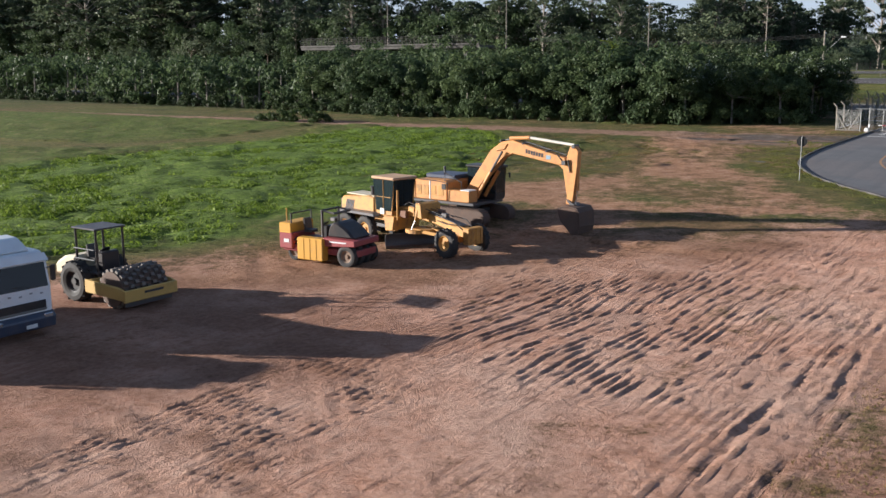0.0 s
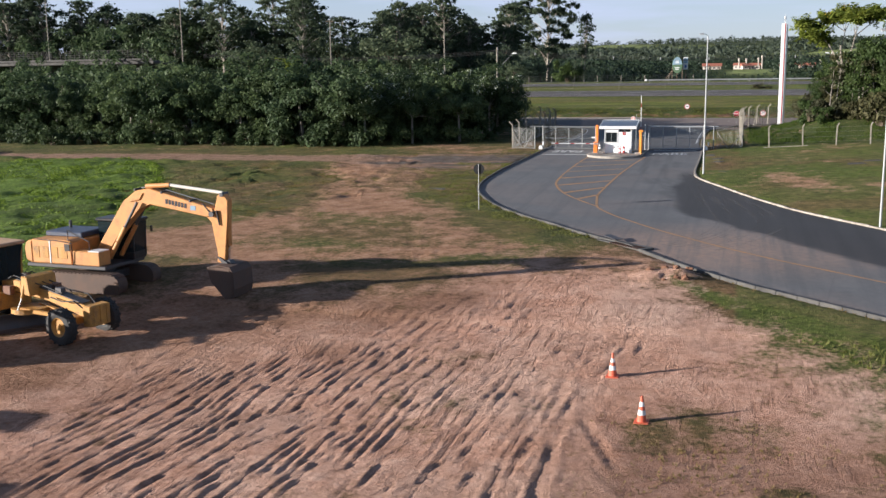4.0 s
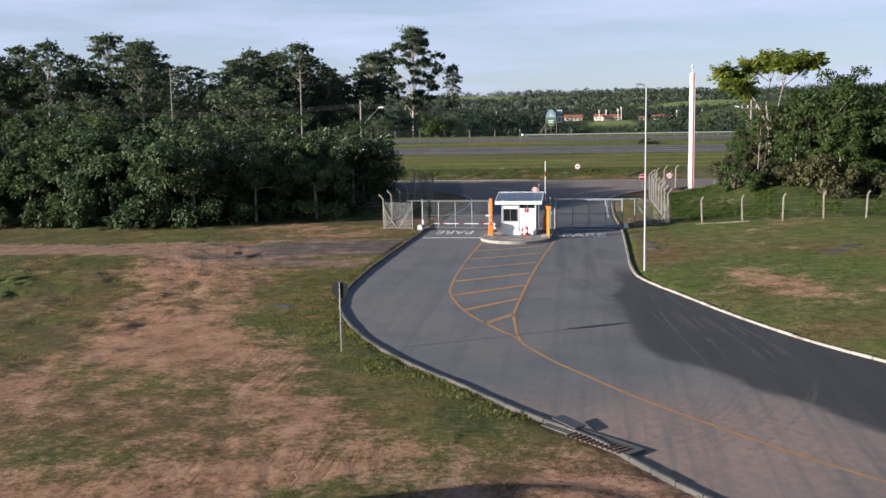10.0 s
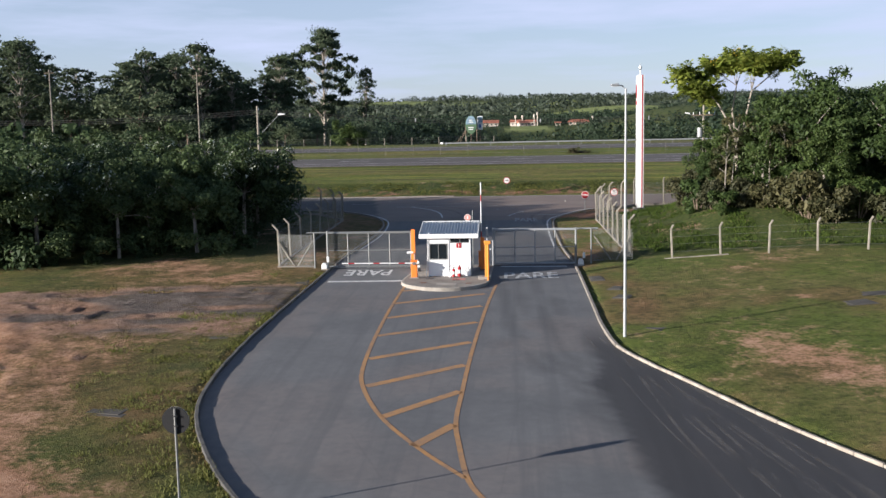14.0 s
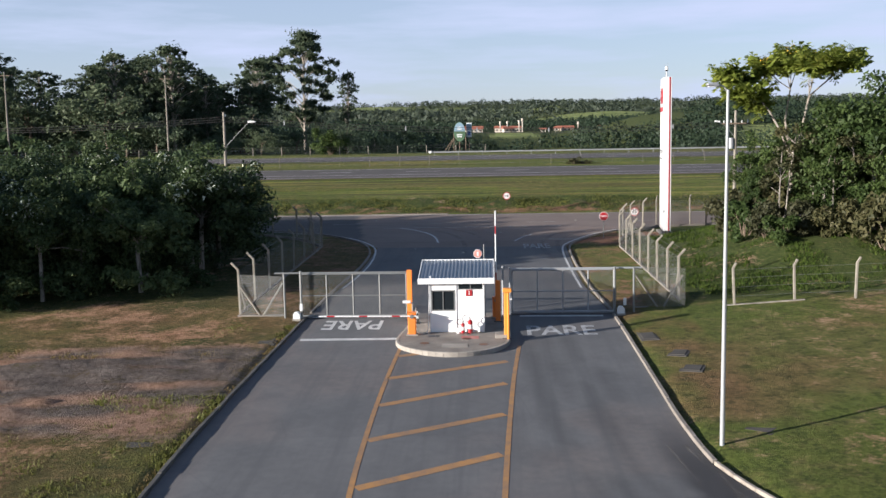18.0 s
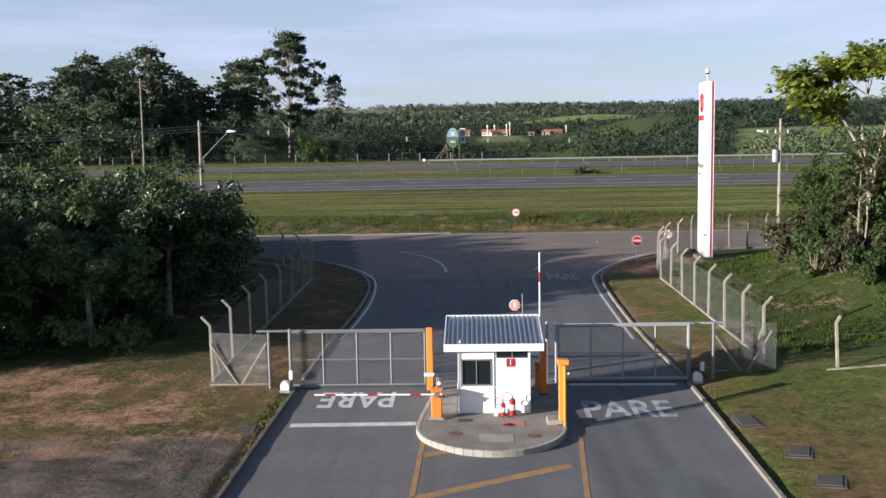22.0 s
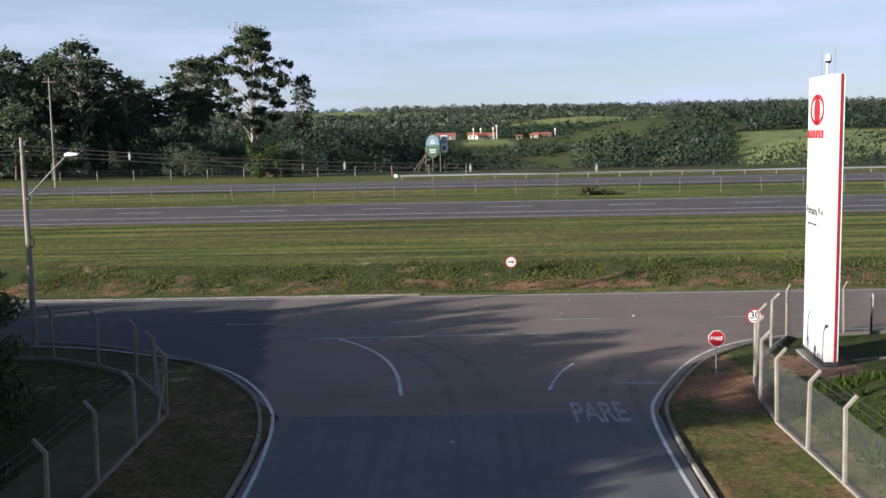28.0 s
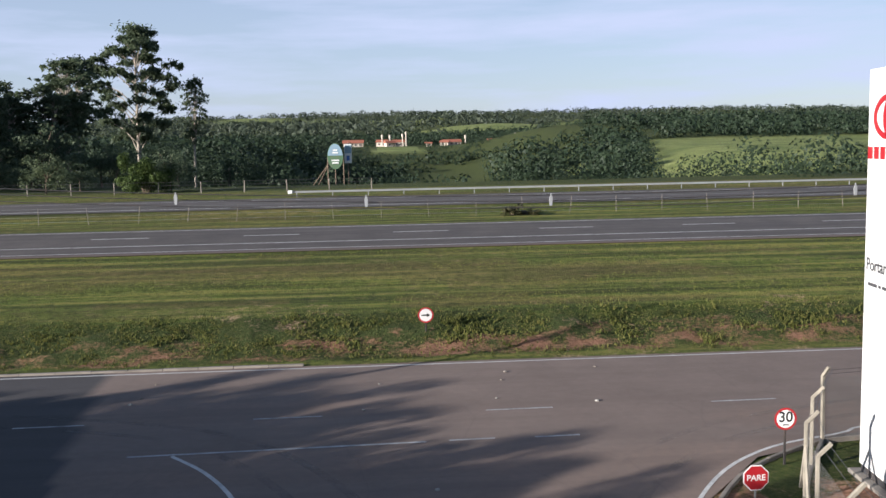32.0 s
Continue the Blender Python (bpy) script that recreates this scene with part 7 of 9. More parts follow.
cone(-3.19, 35.06, gz(-3.19, 35.06) - 0.03, 0.78, CONE, "orange and white traffic cone on the yard", "yard cones")
cone(-1.95, 31.6, gz(-1.95, 31.6) - 0.03, 0.78, CONE, "orange and white traffic cone on the yard", "yard cones")
cone(-12.27, 98.3, ISLAND_Z, 0.75, BLACK_GLOSS, "dark traffic cone with pale band behind the barrier", "island cones")


# ---- sliding gates ----
def gate(x0, x1, y, bays, tail, label, mat):
    """A sliding gate of tube and chain link, from x0 to x1; tail: the free end beyond the guide post."""
    z0, h = float(base_height((x0 + x1) / 2, y)) + 0.1, 2.1
    g_ = thing("sliding_gate", Matrix.Translation((0, y, z0)), label, "gate", "gates")
    for z_, r in ((0.06, 0.05), (h * 0.5, 0.028), (h, 0.04)):
        part("rail", tube(new_bm(), (x0, 0, z_), (x1, 0, z_), r), mat, g_)
    part("top_rail", tube(new_bm(), (min(x0, tail), 0.06, h + 0.05), (max(x1, tail), 0.06, h + 0.05), 0.05), mat, g_)
    for k in range(bays + 1):
        xx = x0 + (x1 - x0) * k / bays
        part("stile", tube(new_bm(), (xx, 0, 0), (xx, 0, h), 0.035), mat, g_)
    for k in range(bays):
        a, b_ = x0 + (x1 - x0) * k / bays, x0 + (x1 - x0) * (k + 1) / bays
        for zz0, zz1 in ((0.08, h * 0.5), (h * 0.5, h)):
            raw("chain_link", [(a, 0, zz0), (b_, 0, zz0), (b_, 0, zz1), (a, 0, zz1)], [(0, 1, 2, 3)], LINK, g_)
    return g_


gate(-18.0, -12.85, 99.75, 4, -19.25, "galvanised sliding gate with chain link, closed across the entry lane", STEEL)
gate(-7.75, -2.85, 100.35, 4, -1.5, "grey sliding gate with chain link, closed across the exit lane", STEEL_GREY)
for x, y, h, mat in ((-18.75, 99.6, 2.2, STEEL), (-17.92, 99.5, 2.35, STEEL), (-8.2, 100.3, 2.35, STEEL_GREY), (-7.85, 100.25, 2.3, STEEL_GREY), (-2.82, 100.2, 2.3, STEEL), (-1.9, 100.25, 2.25, STEEL)):
    gp = thing("gate_post", at_road(x, y), "galvanised tubular gate guide post", "gate post", "gate posts")
    part("tube", tube(new_bm(), (0, 0, -0.1), (0, 0, h), 0.055, seg=10), mat, gp)
    part("cap", tube(new_bm(), (0, 0, h), (0, 0, h + 0.03), 0.065, seg=10), mat, gp)
for x, y, lab in ((-18.1, 99.25, "white gate motor beside the entry gate"), (-2.55, 99.95, "white gate motor beside the exit gate")):
    mo = thing("gate_motor", at_road(x, y, 0, 0.05), lab, "gate motor", "gate motors")
    part("hood", slab(new_bm(), [(-0.17, 0.08), (0.17, 0.08), (0.17, 0.3), (0.08, 0.42), (-0.1, 0.42), (-0.17, 0.3)], 0.26, None, 0.02), WHITE, mo)
    part("foot", box(new_bm(), (0, 0, 0.03), (0.4, 0.34, 0.1), 0.01), CONCRETE, mo)
    part("junction_box", box(new_bm(), (0.2, 0.12, 0.62), (0.14, 0.1, 0.34), 0.01), WHITE, mo)
for x0_, x1_, y in ((-18.9, -12.7, 99.75), (-8.0, -2.5, 100.35)):
    tr_ = tagged(obj("gate_track", box(new_bm(), ((x0_ + x1_) / 2, y, float(base_height(-10, y)) + 0.05), (x1_ - x0_, 0.1, 0.06), 0.005), STEEL_DARK), "dark steel gate track across the lane", "gate track")


# ---- concrete-post fences with chain link ----
def bent_post(seed, h=2.35, out=1):
    """A precast post with its head bent outwards."""
    bm = new_bm()
    box(bm, (0, 0, h / 2 - 0.1), (0.11, 0.11, h + 0.2), 0.012)
    m = Matrix.Translation((0, 0, h - 0.03)) @ Matrix.Rotation(radians(42 * out), 4, "Y")
    box(bm, (0, 0, 0.24), (0.10, 0.10, 0.5), 0.012, m)
    return bm


def fence(line, step, out, label, braces=(), skip=0.0):
    top = thing("fence", Matrix(), label, "fence")
    line = np.array(line, float)
    s = np.concatenate([[0], np.cumsum(np.hypot(*np.diff(line, axis=0).T))])
    n = max(1, int(round(s[-1] / step)))
    data, pts = None, []
    for k in range(n + 1):
        u = s[-1] * k / n
        p = np.array([np.interp(u, s, line[:, i]) for i in (0, 1)])
        i = min(len(line) - 2, int(np.searchsorted(s, u, side="right")) - 1)
        d = line[i + 1] - line[i]
        m = at(p[0], p[1], math.degrees(math.atan2(d[1], d[0])) + 90)
        m = m @ Matrix.Rotation(radians(prng.uniform(-1.2, 1.2)), 4, "X") @ Matrix.Rotation(radians(prng.uniform(-1.2, 1.2)), 4, "Y")
        if data is None:
            ob = part("post", bent_post(1, out=out), POST, top)
            data = ob.data
        else:
            ob = new("post", data)
            ob.parent = top
        ob.matrix_basis = m
        pts.append(np.array([p[0], p[1], gz(*p)]))
        if k in braces or k == n and -1 in braces:
            for sg in (-1, 1):
                e = p + sg * d / np.linalg.norm(d) * 1.3
                if (k == 0 and sg < 0) or (k == n and sg > 0):
                    continue
                part("brace", tube(new_bm(), (e[0], e[1], gz(*e) - 0.1), (p[0], p[1], gz(*p) + 1.65), 0.055, seg=5), POST, top)
    for a, b_ in zip(pts, pts[1:]):
        raw("chain_link", [(a[0], a[1], a[2] + 0.12), (b_[0], b_[1], b_[2] + 0.12), (b_[0], b_[1], b_[2] + 2.25), (a[0], a[1], a[2] + 2.25)], [(0, 1, 2, 3)], LINK, top)
        c, d = (a + b_) / 2, b_ - a
        bm = box(new_bm(), (0, 0, 0.04), (np.linalg.norm(d), 0.12, 0.28), 0.01)
        ob = part("footing", bm, OLD_CONCRETE, top)
        ob.matrix_basis = Matrix.Translation(c) @ Matrix.Rotation(math.atan2(d[1], d[0]), 4, "Z") @ Matrix.Rotation(-math.atan2(d[2], np.hypot(d[0], d[1])), 4, "Y")
    for z_ in (2.42, 2.58):
        o_ = 0.16 if z_ < 2.5 else 0.28
        for a, b_ in zip(pts, pts[1:]):
            d = (b_ - a) / np.linalg.norm(b_ - a)
            nrm = np.array([-d[1], d[0], 0]) * -o_ * -1 * out
            part("wire", tube(new_bm(), a + nrm + (0, 0, z_), b_ + nrm + (0, 0, z_), 0.008, seg=4), STEEL_DARK, top)
    return top


fence([(-21.2, 100.6), (-21.3, 104.4), (-21.35, 125.2)], 3.35, 1, "precast post fence with chain link along the wood", (0, -1))
fence([(-21.35, 125.3), (-23.6, 130.2), (-28.3, 134.2), (-45, 137.0)], 3.3, 1, "precast post fence with chain link curving along the side road", (1,))
fence([(0.7, 102.6), (0.55, 110.8), (0.4, 123.0)], 3.1, -1, "precast post fence with chain link beside the lawn slope", (0,))
fence([(0.45, 123.2), (0.95, 127.6), (2.6, 132.4), (5.2, 136.8), (14, 138.2)], 3.0, -1, "precast post fence with chain link round the sign pylon", (3,))
for x0_, x1_, y in ((-21.2, -18.9, 100.4), (-1.7, 0.7, 101.6)):
    st = thing("fence_return", Matrix(), "short chain link return between gate and fence", "fence", "fence returns")
    z_ = float(base_height(x0_, y))
    raw("chain_link", [(x0_, y, z_), (x1_, y - 0.6, z_), (x1_, y - 0.6, z_ + 2.1), (x0_, y, z_ + 2.1)], [(0, 1, 2, 3)], LINK, st)
    for zz in (0.15, 1.1, 2.05):
        part("wire", tube(new_bm(), (x0_, y, z_ + zz), (x1_, y - 0.6, z_ + zz), 0.008, seg=5), STEEL_DARK, st)
    part("footing", box(new_bm(), ((x0_ + x1_) / 2, y - 0.3, z_ + 0.03), (abs(x1_ - x0_), 0.15, 0.25), 0.01, None), OLD_CONCRETE, st)
    for xa, xb in ((x0_ + 0.05, x0_ + 1.2), (x1_ - 0.05, x1_ - 1.1)):
        part("brace", tube(new_bm(), (xb, y - 0.35, z_), (xa, y - 0.2, z_ + 1.7), 0.05, seg=5), POST, st)

lawn_fence = thing("wire_fence", Matrix(), "row of leaning concrete posts with thin wires across the lawn", "fence")
lp = [(3.1, 101.1, -3), (6.04, 101.25, -2), (8.9, 101.1, 1), (11.8, 101.1, -1), (14.75, 101.0, 2), (17.8, 101.0, 0), (20.8, 101.0, -2), (23.9, 101.1, 2), (26.9, 101.1, 1)]
tops = []
for x, y, tilt in lp:
    bm = box(new_bm(), (0, 0, 0.85), (0.11, 0.11, 2.0), 0.012)
    box(bm, (0, 0, 0.15), (0.1, 0.1, 0.34), 0.01, Matrix.Translation((0, 0, 1.83)) @ Matrix.Rotation(radians(30), 4, "Y"))
    ob = part("post", bm, POST, lawn_fence)
    ob.matrix_basis = at(x, y, 0) @ Matrix.Rotation(radians(tilt), 4, "Y")
    tops.append((x, y, gz(x, y)))
for zz in (0.45, 0.9, 1.35, 1.75):
    for a, b_ in zip(tops, tops[1:]):
        part("wire", tube(new_bm(), (a[0], a[1], a[2] + zz), (b_[0], b_[1], b_[2] + zz), 0.006, seg=4), STEEL, lawn_fence)
beam = tagged(obj("concrete_beam", box(new_bm(), (0, 0, 0), (3.95, 0.16, 0.16), 0.02), KERB), "whitewashed concrete beam lying at the fence foot", "beam")
beam.matrix_world = Matrix.Translation((4.55, 101.0, gz(4.55, 101.0) + 0.05)) @ Matrix.Rotation(radians(6), 4, "Z") @ Matrix.Rotation(radians(-2.8), 4, "Y")


# ---- poles and signs ----
def light_pole(x, y, h, turn, label):
    p_ = thing("street_lamp", at(x, y, turn), label, "street lamp", "road lamps")
    part("pole", tube(new_bm(), (0, 0, -0.1), (0, 0, h), 0.07, 0.04, 12), ALU, p_)
    part("base_plate", box(new_bm(), (0, 0, 0.02), (0.34, 0.34, 0.04), 0.008), STEEL, p_)
    part("arm", path(new_bm(), [(0, 0, h - 0.05), (-0.14, 0, h + 0.1), (-0.3, 0, h + 0.14)], 0.025), ALU, p_)
    head = part("lamp_head", slab(new_bm(), [(-0.26, h + 0.09), (-0.62, h + 0.12), (-0.62, h + 0.18), (-0.32, h + 0.21)], 0.2, None, 0.02), STEEL_GREY, p_)
    part("lens", box(new_bm(), (-0.46, 0, h + 0.09), (0.24, 0.14, 0.02), 0.006), WHITE, head)
    return p_


light_pole(-2.1, 81.2, 10.3, 8, "slim white street lamp on the lawn by the kerb")
light_pole(7.83, 61.4, 10.3, 8, "slim white street lamp beside the whitewashed kerb")


def disc(radius, thick, seg=28):
    return tube(new_bm(), (0, -thick / 2, 0), (0, thick / 2, 0), radius, seg=seg)


SIGN_BACK = paint("black_sign_back", (0.006, 0.006, 0.007), 0.95, wear=0.0)
back = thing("road_sign", at(-14.95, 63.3), "round road sign seen from its dark back on a thin post", "road sign")
part("post", tube(new_bm(), (0, 0, -0.1), (0, 0, 2.92), 0.03), STEEL, back)
ob = part("plate", disc(0.34, 0.012), SIGN_BACK, back)
ob.matrix_basis = Matrix.Translation((0, 0.04, 2.62))
ob = part("face", disc(0.34, 0.006), WHITE, back)
ob.matrix_basis = Matrix.Translation((0, 0.055, 2.62))
for zz in (2.5, 2.74):
    part("clamp", box(new_bm(), (0, 0.0, zz), (0.14, 0.07, 0.03)), SIGN_BACK, back)


def round_sign(x, y, h, r, label, text="", turn=0.0, post=BLACK_GLOSS):
    s_ = thing("road_sign", at(x, y, turn), label, "road sign")
    part("post", box(new_bm(), (0, 0.03, h / 2 - 0.05), (0.07, 0.05, h + 0.1), 0.006), post, s_)
    ob = part("rim", disc(r, 0.012), RED, s_)
    ob.matrix_basis = Matrix.Translation((0, 0, h))
    ob = part("face", disc(r * 0.80, 0.006), WHITE, s_)
    ob.matrix_basis = Matrix.Translation((0, -0.01, h))
    if text:
        t_ = lettering("numerals", text, r * 1.3, Matrix(), TEXT_BLACK)
        t_.parent = s_
        t_.matrix_basis = Matrix.Translation((0, -0.016, h + (0.05 if text == "30" else 0))) @ Matrix.Rotation(radians(90), 4, "X")
    return s_


s30 = round_sign(3.15, 134.9, 1.5, 0.36, "round red-rimmed speed sign on a post", "30")
part("small_print", box(new_bm(), (0, -0.018, 1.31), (0.2, 0.004, 0.035)), TEXT_BLACK, s30)
arrow = round_sign(-7.1, 154.4, 0.95, 0.40, "round red-rimmed sign with a black arrow on the bank", turn=2)
part("arrow", slab(slab(new_bm(), [(-0.22, -0.035), (0.08, -0.035), (0.08, 0.035), (-0.22, 0.035)], 0.004, Matrix.Translation((0, -0.018, 0.95))), [(0.06, -0.1), (0.23, 0.0), (0.06, 0.1)], 0.004, Matrix.Translation((0, -0.018, 0.95))), TEXT_BLACK, arrow)


def octagon(r):
    bm = new_bm()
    tube(bm, (0, -0.006, 0), (0, 0.006, 0), r, seg=8)
    bmesh.ops.rotate(bm, verts=bm.verts, cent=(0, 0, 0), matrix=Matrix.Rotation(radians(22.5), 3, "Y"))
    return bm


stop = thing("stop_sign", at(-0.02, 129.4), "red octagonal stop sign on a thin grey post", "road sign")
part("post", tube(new_bm(), (0, 0.03, -0.1), (0, 0.03, 1.95), 0.03), STEEL, stop)
ob = part("rim", octagon(0.36), WHITE, stop)
ob.matrix_basis = Matrix.Translation((0, 0, 1.68))
ob = part("plate", octagon(0.33), RED, stop)
ob.matrix_basis = Matrix.Translation((0, -0.009, 1.68))
word = lettering("word", "PARE", 0.22, Matrix(), WHITE)
word.parent, word.matrix_basis = stop, Matrix.Translation((0, -0.02, 1.68)) @ Matrix.Rotation(radians(90), 4, "X")
bstop = thing("stop_sign", at_road(-9.4, 100.7), "pale red octagonal sign behind the booth, on a post", "road sign")
part("post", tube(new_bm(), (0.3, 0.03, -0.1), (0.3, 0.03, 3.4), 0.025), STEEL, bstop)
ob = part("rim", octagon(0.22), WHITE, bstop)
ob.matrix_basis = Matrix.Translation((0, 0, 2.95))
ob = part("plate", octagon(0.195), paint("faded_red", (0.56, 0.24, 0.20), 0.5, wear=0.2), bstop)
ob.matrix_basis = Matrix.Translation((0, -0.009, 2.95))
part("word_bar", box(new_bm(), (0, -0.018, 2.95), (0.08, 0.004, 0.20)), WHITE, bstop)
part("bracket", box(new_bm(), (0.15, 0.03, 2.95), (0.34, 0.03, 0.03)), STEEL, bstop)
for x, y, h in ((9.6, 137.4, 1.7),):
    ts_ = thing("road_sign", at(x, y, 70), "tall narrow white sign seen at a slant on a dark post", "road sign")
    part("post", box(new_bm(), (0, 0.04, h / 2), (0.12, 0.1, h + 0.3), 0.01), BLACK_GLOSS, ts_)
    ob = part("plate", disc(0.36, 0.012), WHITE, ts_)
    ob.matrix_basis = Matrix.Translation((0, 0, h))

# ---- sign pylon ----
PY = Matrix.Translation((5.17, 132.1, 0.8)) @ Matrix.Rotation(radians(85.0), 4, "Z")
pylon = thing("sign_pylon", PY, "tall white sign pylon with red stripe on a dark plinth", "sign")
PW, PT, PH = 3.4, 0.58, 12.15
part("plinth", box(new_bm(), (0, 0, 0.06), (PW - 0.1, PT - 0.06, 0.5), 0.02), STEEL_DARK, pylon)
part("slab", box(new_bm(), (0, 0, -0.1), (PW + 0.5, PT + 0.5, 0.24), 0.02), CONCRETE, pylon)
zc = 0.25
for k, hh in enumerate((2.3, 2.4, 2.4, 2.4, 2.4)):
    part("panel", box(new_bm(), (0, 0.10, zc + hh / 2), (PW, PT - 0.2, hh - 0.008), 0.01), WHITE, pylon)
    part("panel", box(new_bm(), (0, -PT / 2 + 0.06, zc + hh / 2), (PW - 0.06, 0.1, hh - 0.008), 0.01), WHITE, pylon)
    zc += hh
for sx_ in (-1, 1):
    part("red_stripe", box(new_bm(), (sx_ * (PW / 2 - 0.01), -PT / 2 + 0.16, 0.25 + 5.95), (0.03, 0.09, 11.88), 0.004), RED, pylon, "dark red stripe down the edge")
face = PT / 2 + 0.012
FACE = Matrix.Rotation(radians(180), 4, "Z") @ Matrix.Rotation(radians(90), 4, "X")


def ring_mesh(rx, rz, width, y):
    """A flat oval ring on the pylon's face."""
    n, v, f = 40, [], []
    for k in range(n):
        a = 2 * math.pi * k / n
        for q in (1.0, 0.0):
            for dy in (0.0, 0.03):
                v.append((math.cos(a) * (rx - width * (1 - q)), y + dy, math.sin(a) * (rz - width * (1 - q))))
    for k in range(n):
        a, b_ = 4 * k, 4 * ((k + 1) % n)
        f += [(a + 1, b_ + 1, b_ + 3, a + 3), (a, b_, b_ + 1, a + 1), (a + 2, a + 3, b_ + 3, b_ + 2)]
    return v, f


logo = new("emblem")
logo.parent = pylon
logo.matrix_basis = Matrix.Translation((0.25, face - 0.01, 10.75))
tagged(logo, "plain red oval emblem")
for rx, rz, w, dx, dz in ((1.05, 0.66, 0.17, 0, 0), (0.42, 0.60, 0.40, 0, -0.02)):
    v, f = ring_mesh(rx, rz, w, 0)
    ob = raw("oval", v, f, RED, logo)
    ob.location = (dx, 0, dz)
for k in range(6):
    part("name_bar", box(new_bm(), (0.45 + 1.05 - 0.42 * k, face, 9.72), (0.32, 0.02, 0.36), 0.01), RED, pylon, "plain red bar of the maker's name")
lt = lettering("gate_name", "Portaria P-4", 0.52, Matrix(), TEXT_GREY)
lt.parent, lt.matrix_basis = pylon, Matrix.Translation((0.3, face + 0.004, 6.42)) @ FACE
for k, w in enumerate((0.62, 0.16, 0.5)):
    part("small_print_bar", box(new_bm(), (1.1 - (0.0, 0.48, 0.9)[k], face, 5.85), (w, 0.008, 0.10)), TEXT_GREY, pylon)
part("mast", tube(new_bm(), (0, 0, PH), (0, 0, PH + 0.75), 0.035), WHITE, pylon)
cam_h = part("camera_dome", tube(tube(new_bm(), (-0.12, 0, PH + 0.62), (-0.12, 0, PH + 0.85), 0.14, 0.12, 12), (-0.12, 0, PH + 0.85), (-0.12, 0, PH + 0.92), 0.12, 0.04, 12), WHITE, pylon, "white dome camera")
part("lens", tube(new_bm(), (-0.12, 0, PH + 0.52), (-0.12, 0, PH + 0.62), 0.08, 0.13, 12), BLACK_GLOSS, cam_h)
for sx_ in (-1.1, 0.9):
    part("lightning_rod", tube(new_bm(), (sx_, 0, PH), (sx_, 0, PH + 1.1), 0.012, seg=5), STEEL, pylon)
tagged(obj("concrete_beam", box(new_bm(), (0, 0, 0), (2.4, 0.16, 0.14), 0.02, at(7.4, 131.6, 15, 0.05)), KERB), "whitewashed concrete beam lying in the grass by the pylon", "beam")


# ---- utility poles and their lines ----
def power_pole(x, y, h, label):
    p_ = thing("utility_pole", at(x, y), label, "utility pole", "utility poles")
    part("pole", tube(new_bm(), (0, 0, -0.2), (0, 0, h), 0.16, 0.10, 10), POST, p_)
    return p_


lp_l = power_pole(-31.75, 137.8, 10.35, "round concrete utility pole with an angled street lamp")
part("lamp_arm", path(new_bm(), [(0.1, 0, 7.4), (1.4, 0, 8.7), (2.2, 0, 9.45)], 0.035), STEEL, lp_l)
hd = part("lamp_head", slab(new_bm(), [(2.1, 9.38), (2.75, 9.42), (2.8, 9.52), (2.3, 9.6), (2.1, 9.52)], 0.28, None, 0.02), WHITE, lp_l)
part("cable_coil", path(new_bm(), [(0.17 + 0.02 * math.sin(a), 0.22 * math.sin(a), 5.2 + 0.28 * math.cos(a)) for a in np.linspace(0, 12, 26)], 0.025), BLACK, lp_l)
part("bracket", box(new_bm(), (0.15, 0, 7.35), (0.2, 0.2, 0.12), 0.01), STEEL_DARK, lp_l)
part("insulator", tube(new_bm(), (0.12, 0, 9.95), (0.12, 0, 10.15), 0.05), WHITE, lp_l)
lp_r = power_pole(12.05, 138.0, 9.7, "concrete utility pole with crossarm, transformer box and lamp")
part("crossarm", box(new_bm(), (0, -0.12, 8.6), (2.3, 0.1, 0.12), 0.01), BARK_DARK, lp_r)
for xx in (-1.0, -0.4, 0.5, 1.0):
    part("insulator", tube(new_bm(), (xx, -0.12, 8.66), (xx, -0.12, 8.9), 0.05, 0.03), WHITE, lp_r)
part("transformer", tube(new_bm(), (-0.35, 0, 6.5), (-0.35, 0, 7.4), 0.24, seg=14), STEEL_GREY, lp_r)
part("lamp_arm", path(new_bm(), [(-0.1, 0, 7.5), (-0.8, 0, 8.4), (-1.35, 0, 8.75)], 0.03), STEEL, lp_r)
part("lamp_head", slab(new_bm(), [(-1.3, 8.7), (-1.75, 8.78), (-1.72, 8.9), (-1.3, 8.84)], 0.22, None, 0.02), WHITE, lp_r)
part("meter_box", box(new_bm(), (-0.18, -0.12, 1.6), (0.3, 0.16, 0.4), 0.01), STEEL_GREY, lp_r)


def wire_run(p, q, sag, r, n=18):
    pts = []
    for u in np.linspace(0, 1, n + 1):
        pts.append(tuple(np.array(p) * (1 - u) + np.array(q) * u - np.array((0, 0, 4 * sag * u * (1 - u)))))
    return pts


line_obs = thing("power_line", Matrix(), "dark overhead power lines with grey spacers", "power line")
zl, zr = gz(-31.75, 137.8), gz(12.05, 138)
for dz, dy in ((9.95, 0.0), (9.75, 0.15), (9.55, -0.1)):
    part("cable", path(new_bm(), wire_run((-31.75, 137.8 + dy, zl + dz), (12.05, 138 + dy, zr + dz - 1.15), 0.75, 0.014), 0.017, 5), BLACK, line_obs)
    part("cable", path(new_bm(), wire_run((-31.75, 137.8 + dy, zl + dz), (-78, 139.5 + dy, zl + dz + 0.3), 0.8, 0.014), 0.017, 5), BLACK, line_obs)
    part("cable", path(new_bm(), wire_run((12.05, 138 + dy, zr + dz - 1.15), (58, 140 + dy, zr + dz - 0.6), 0.8, 0.014), 0.017, 5), BLACK, line_obs)
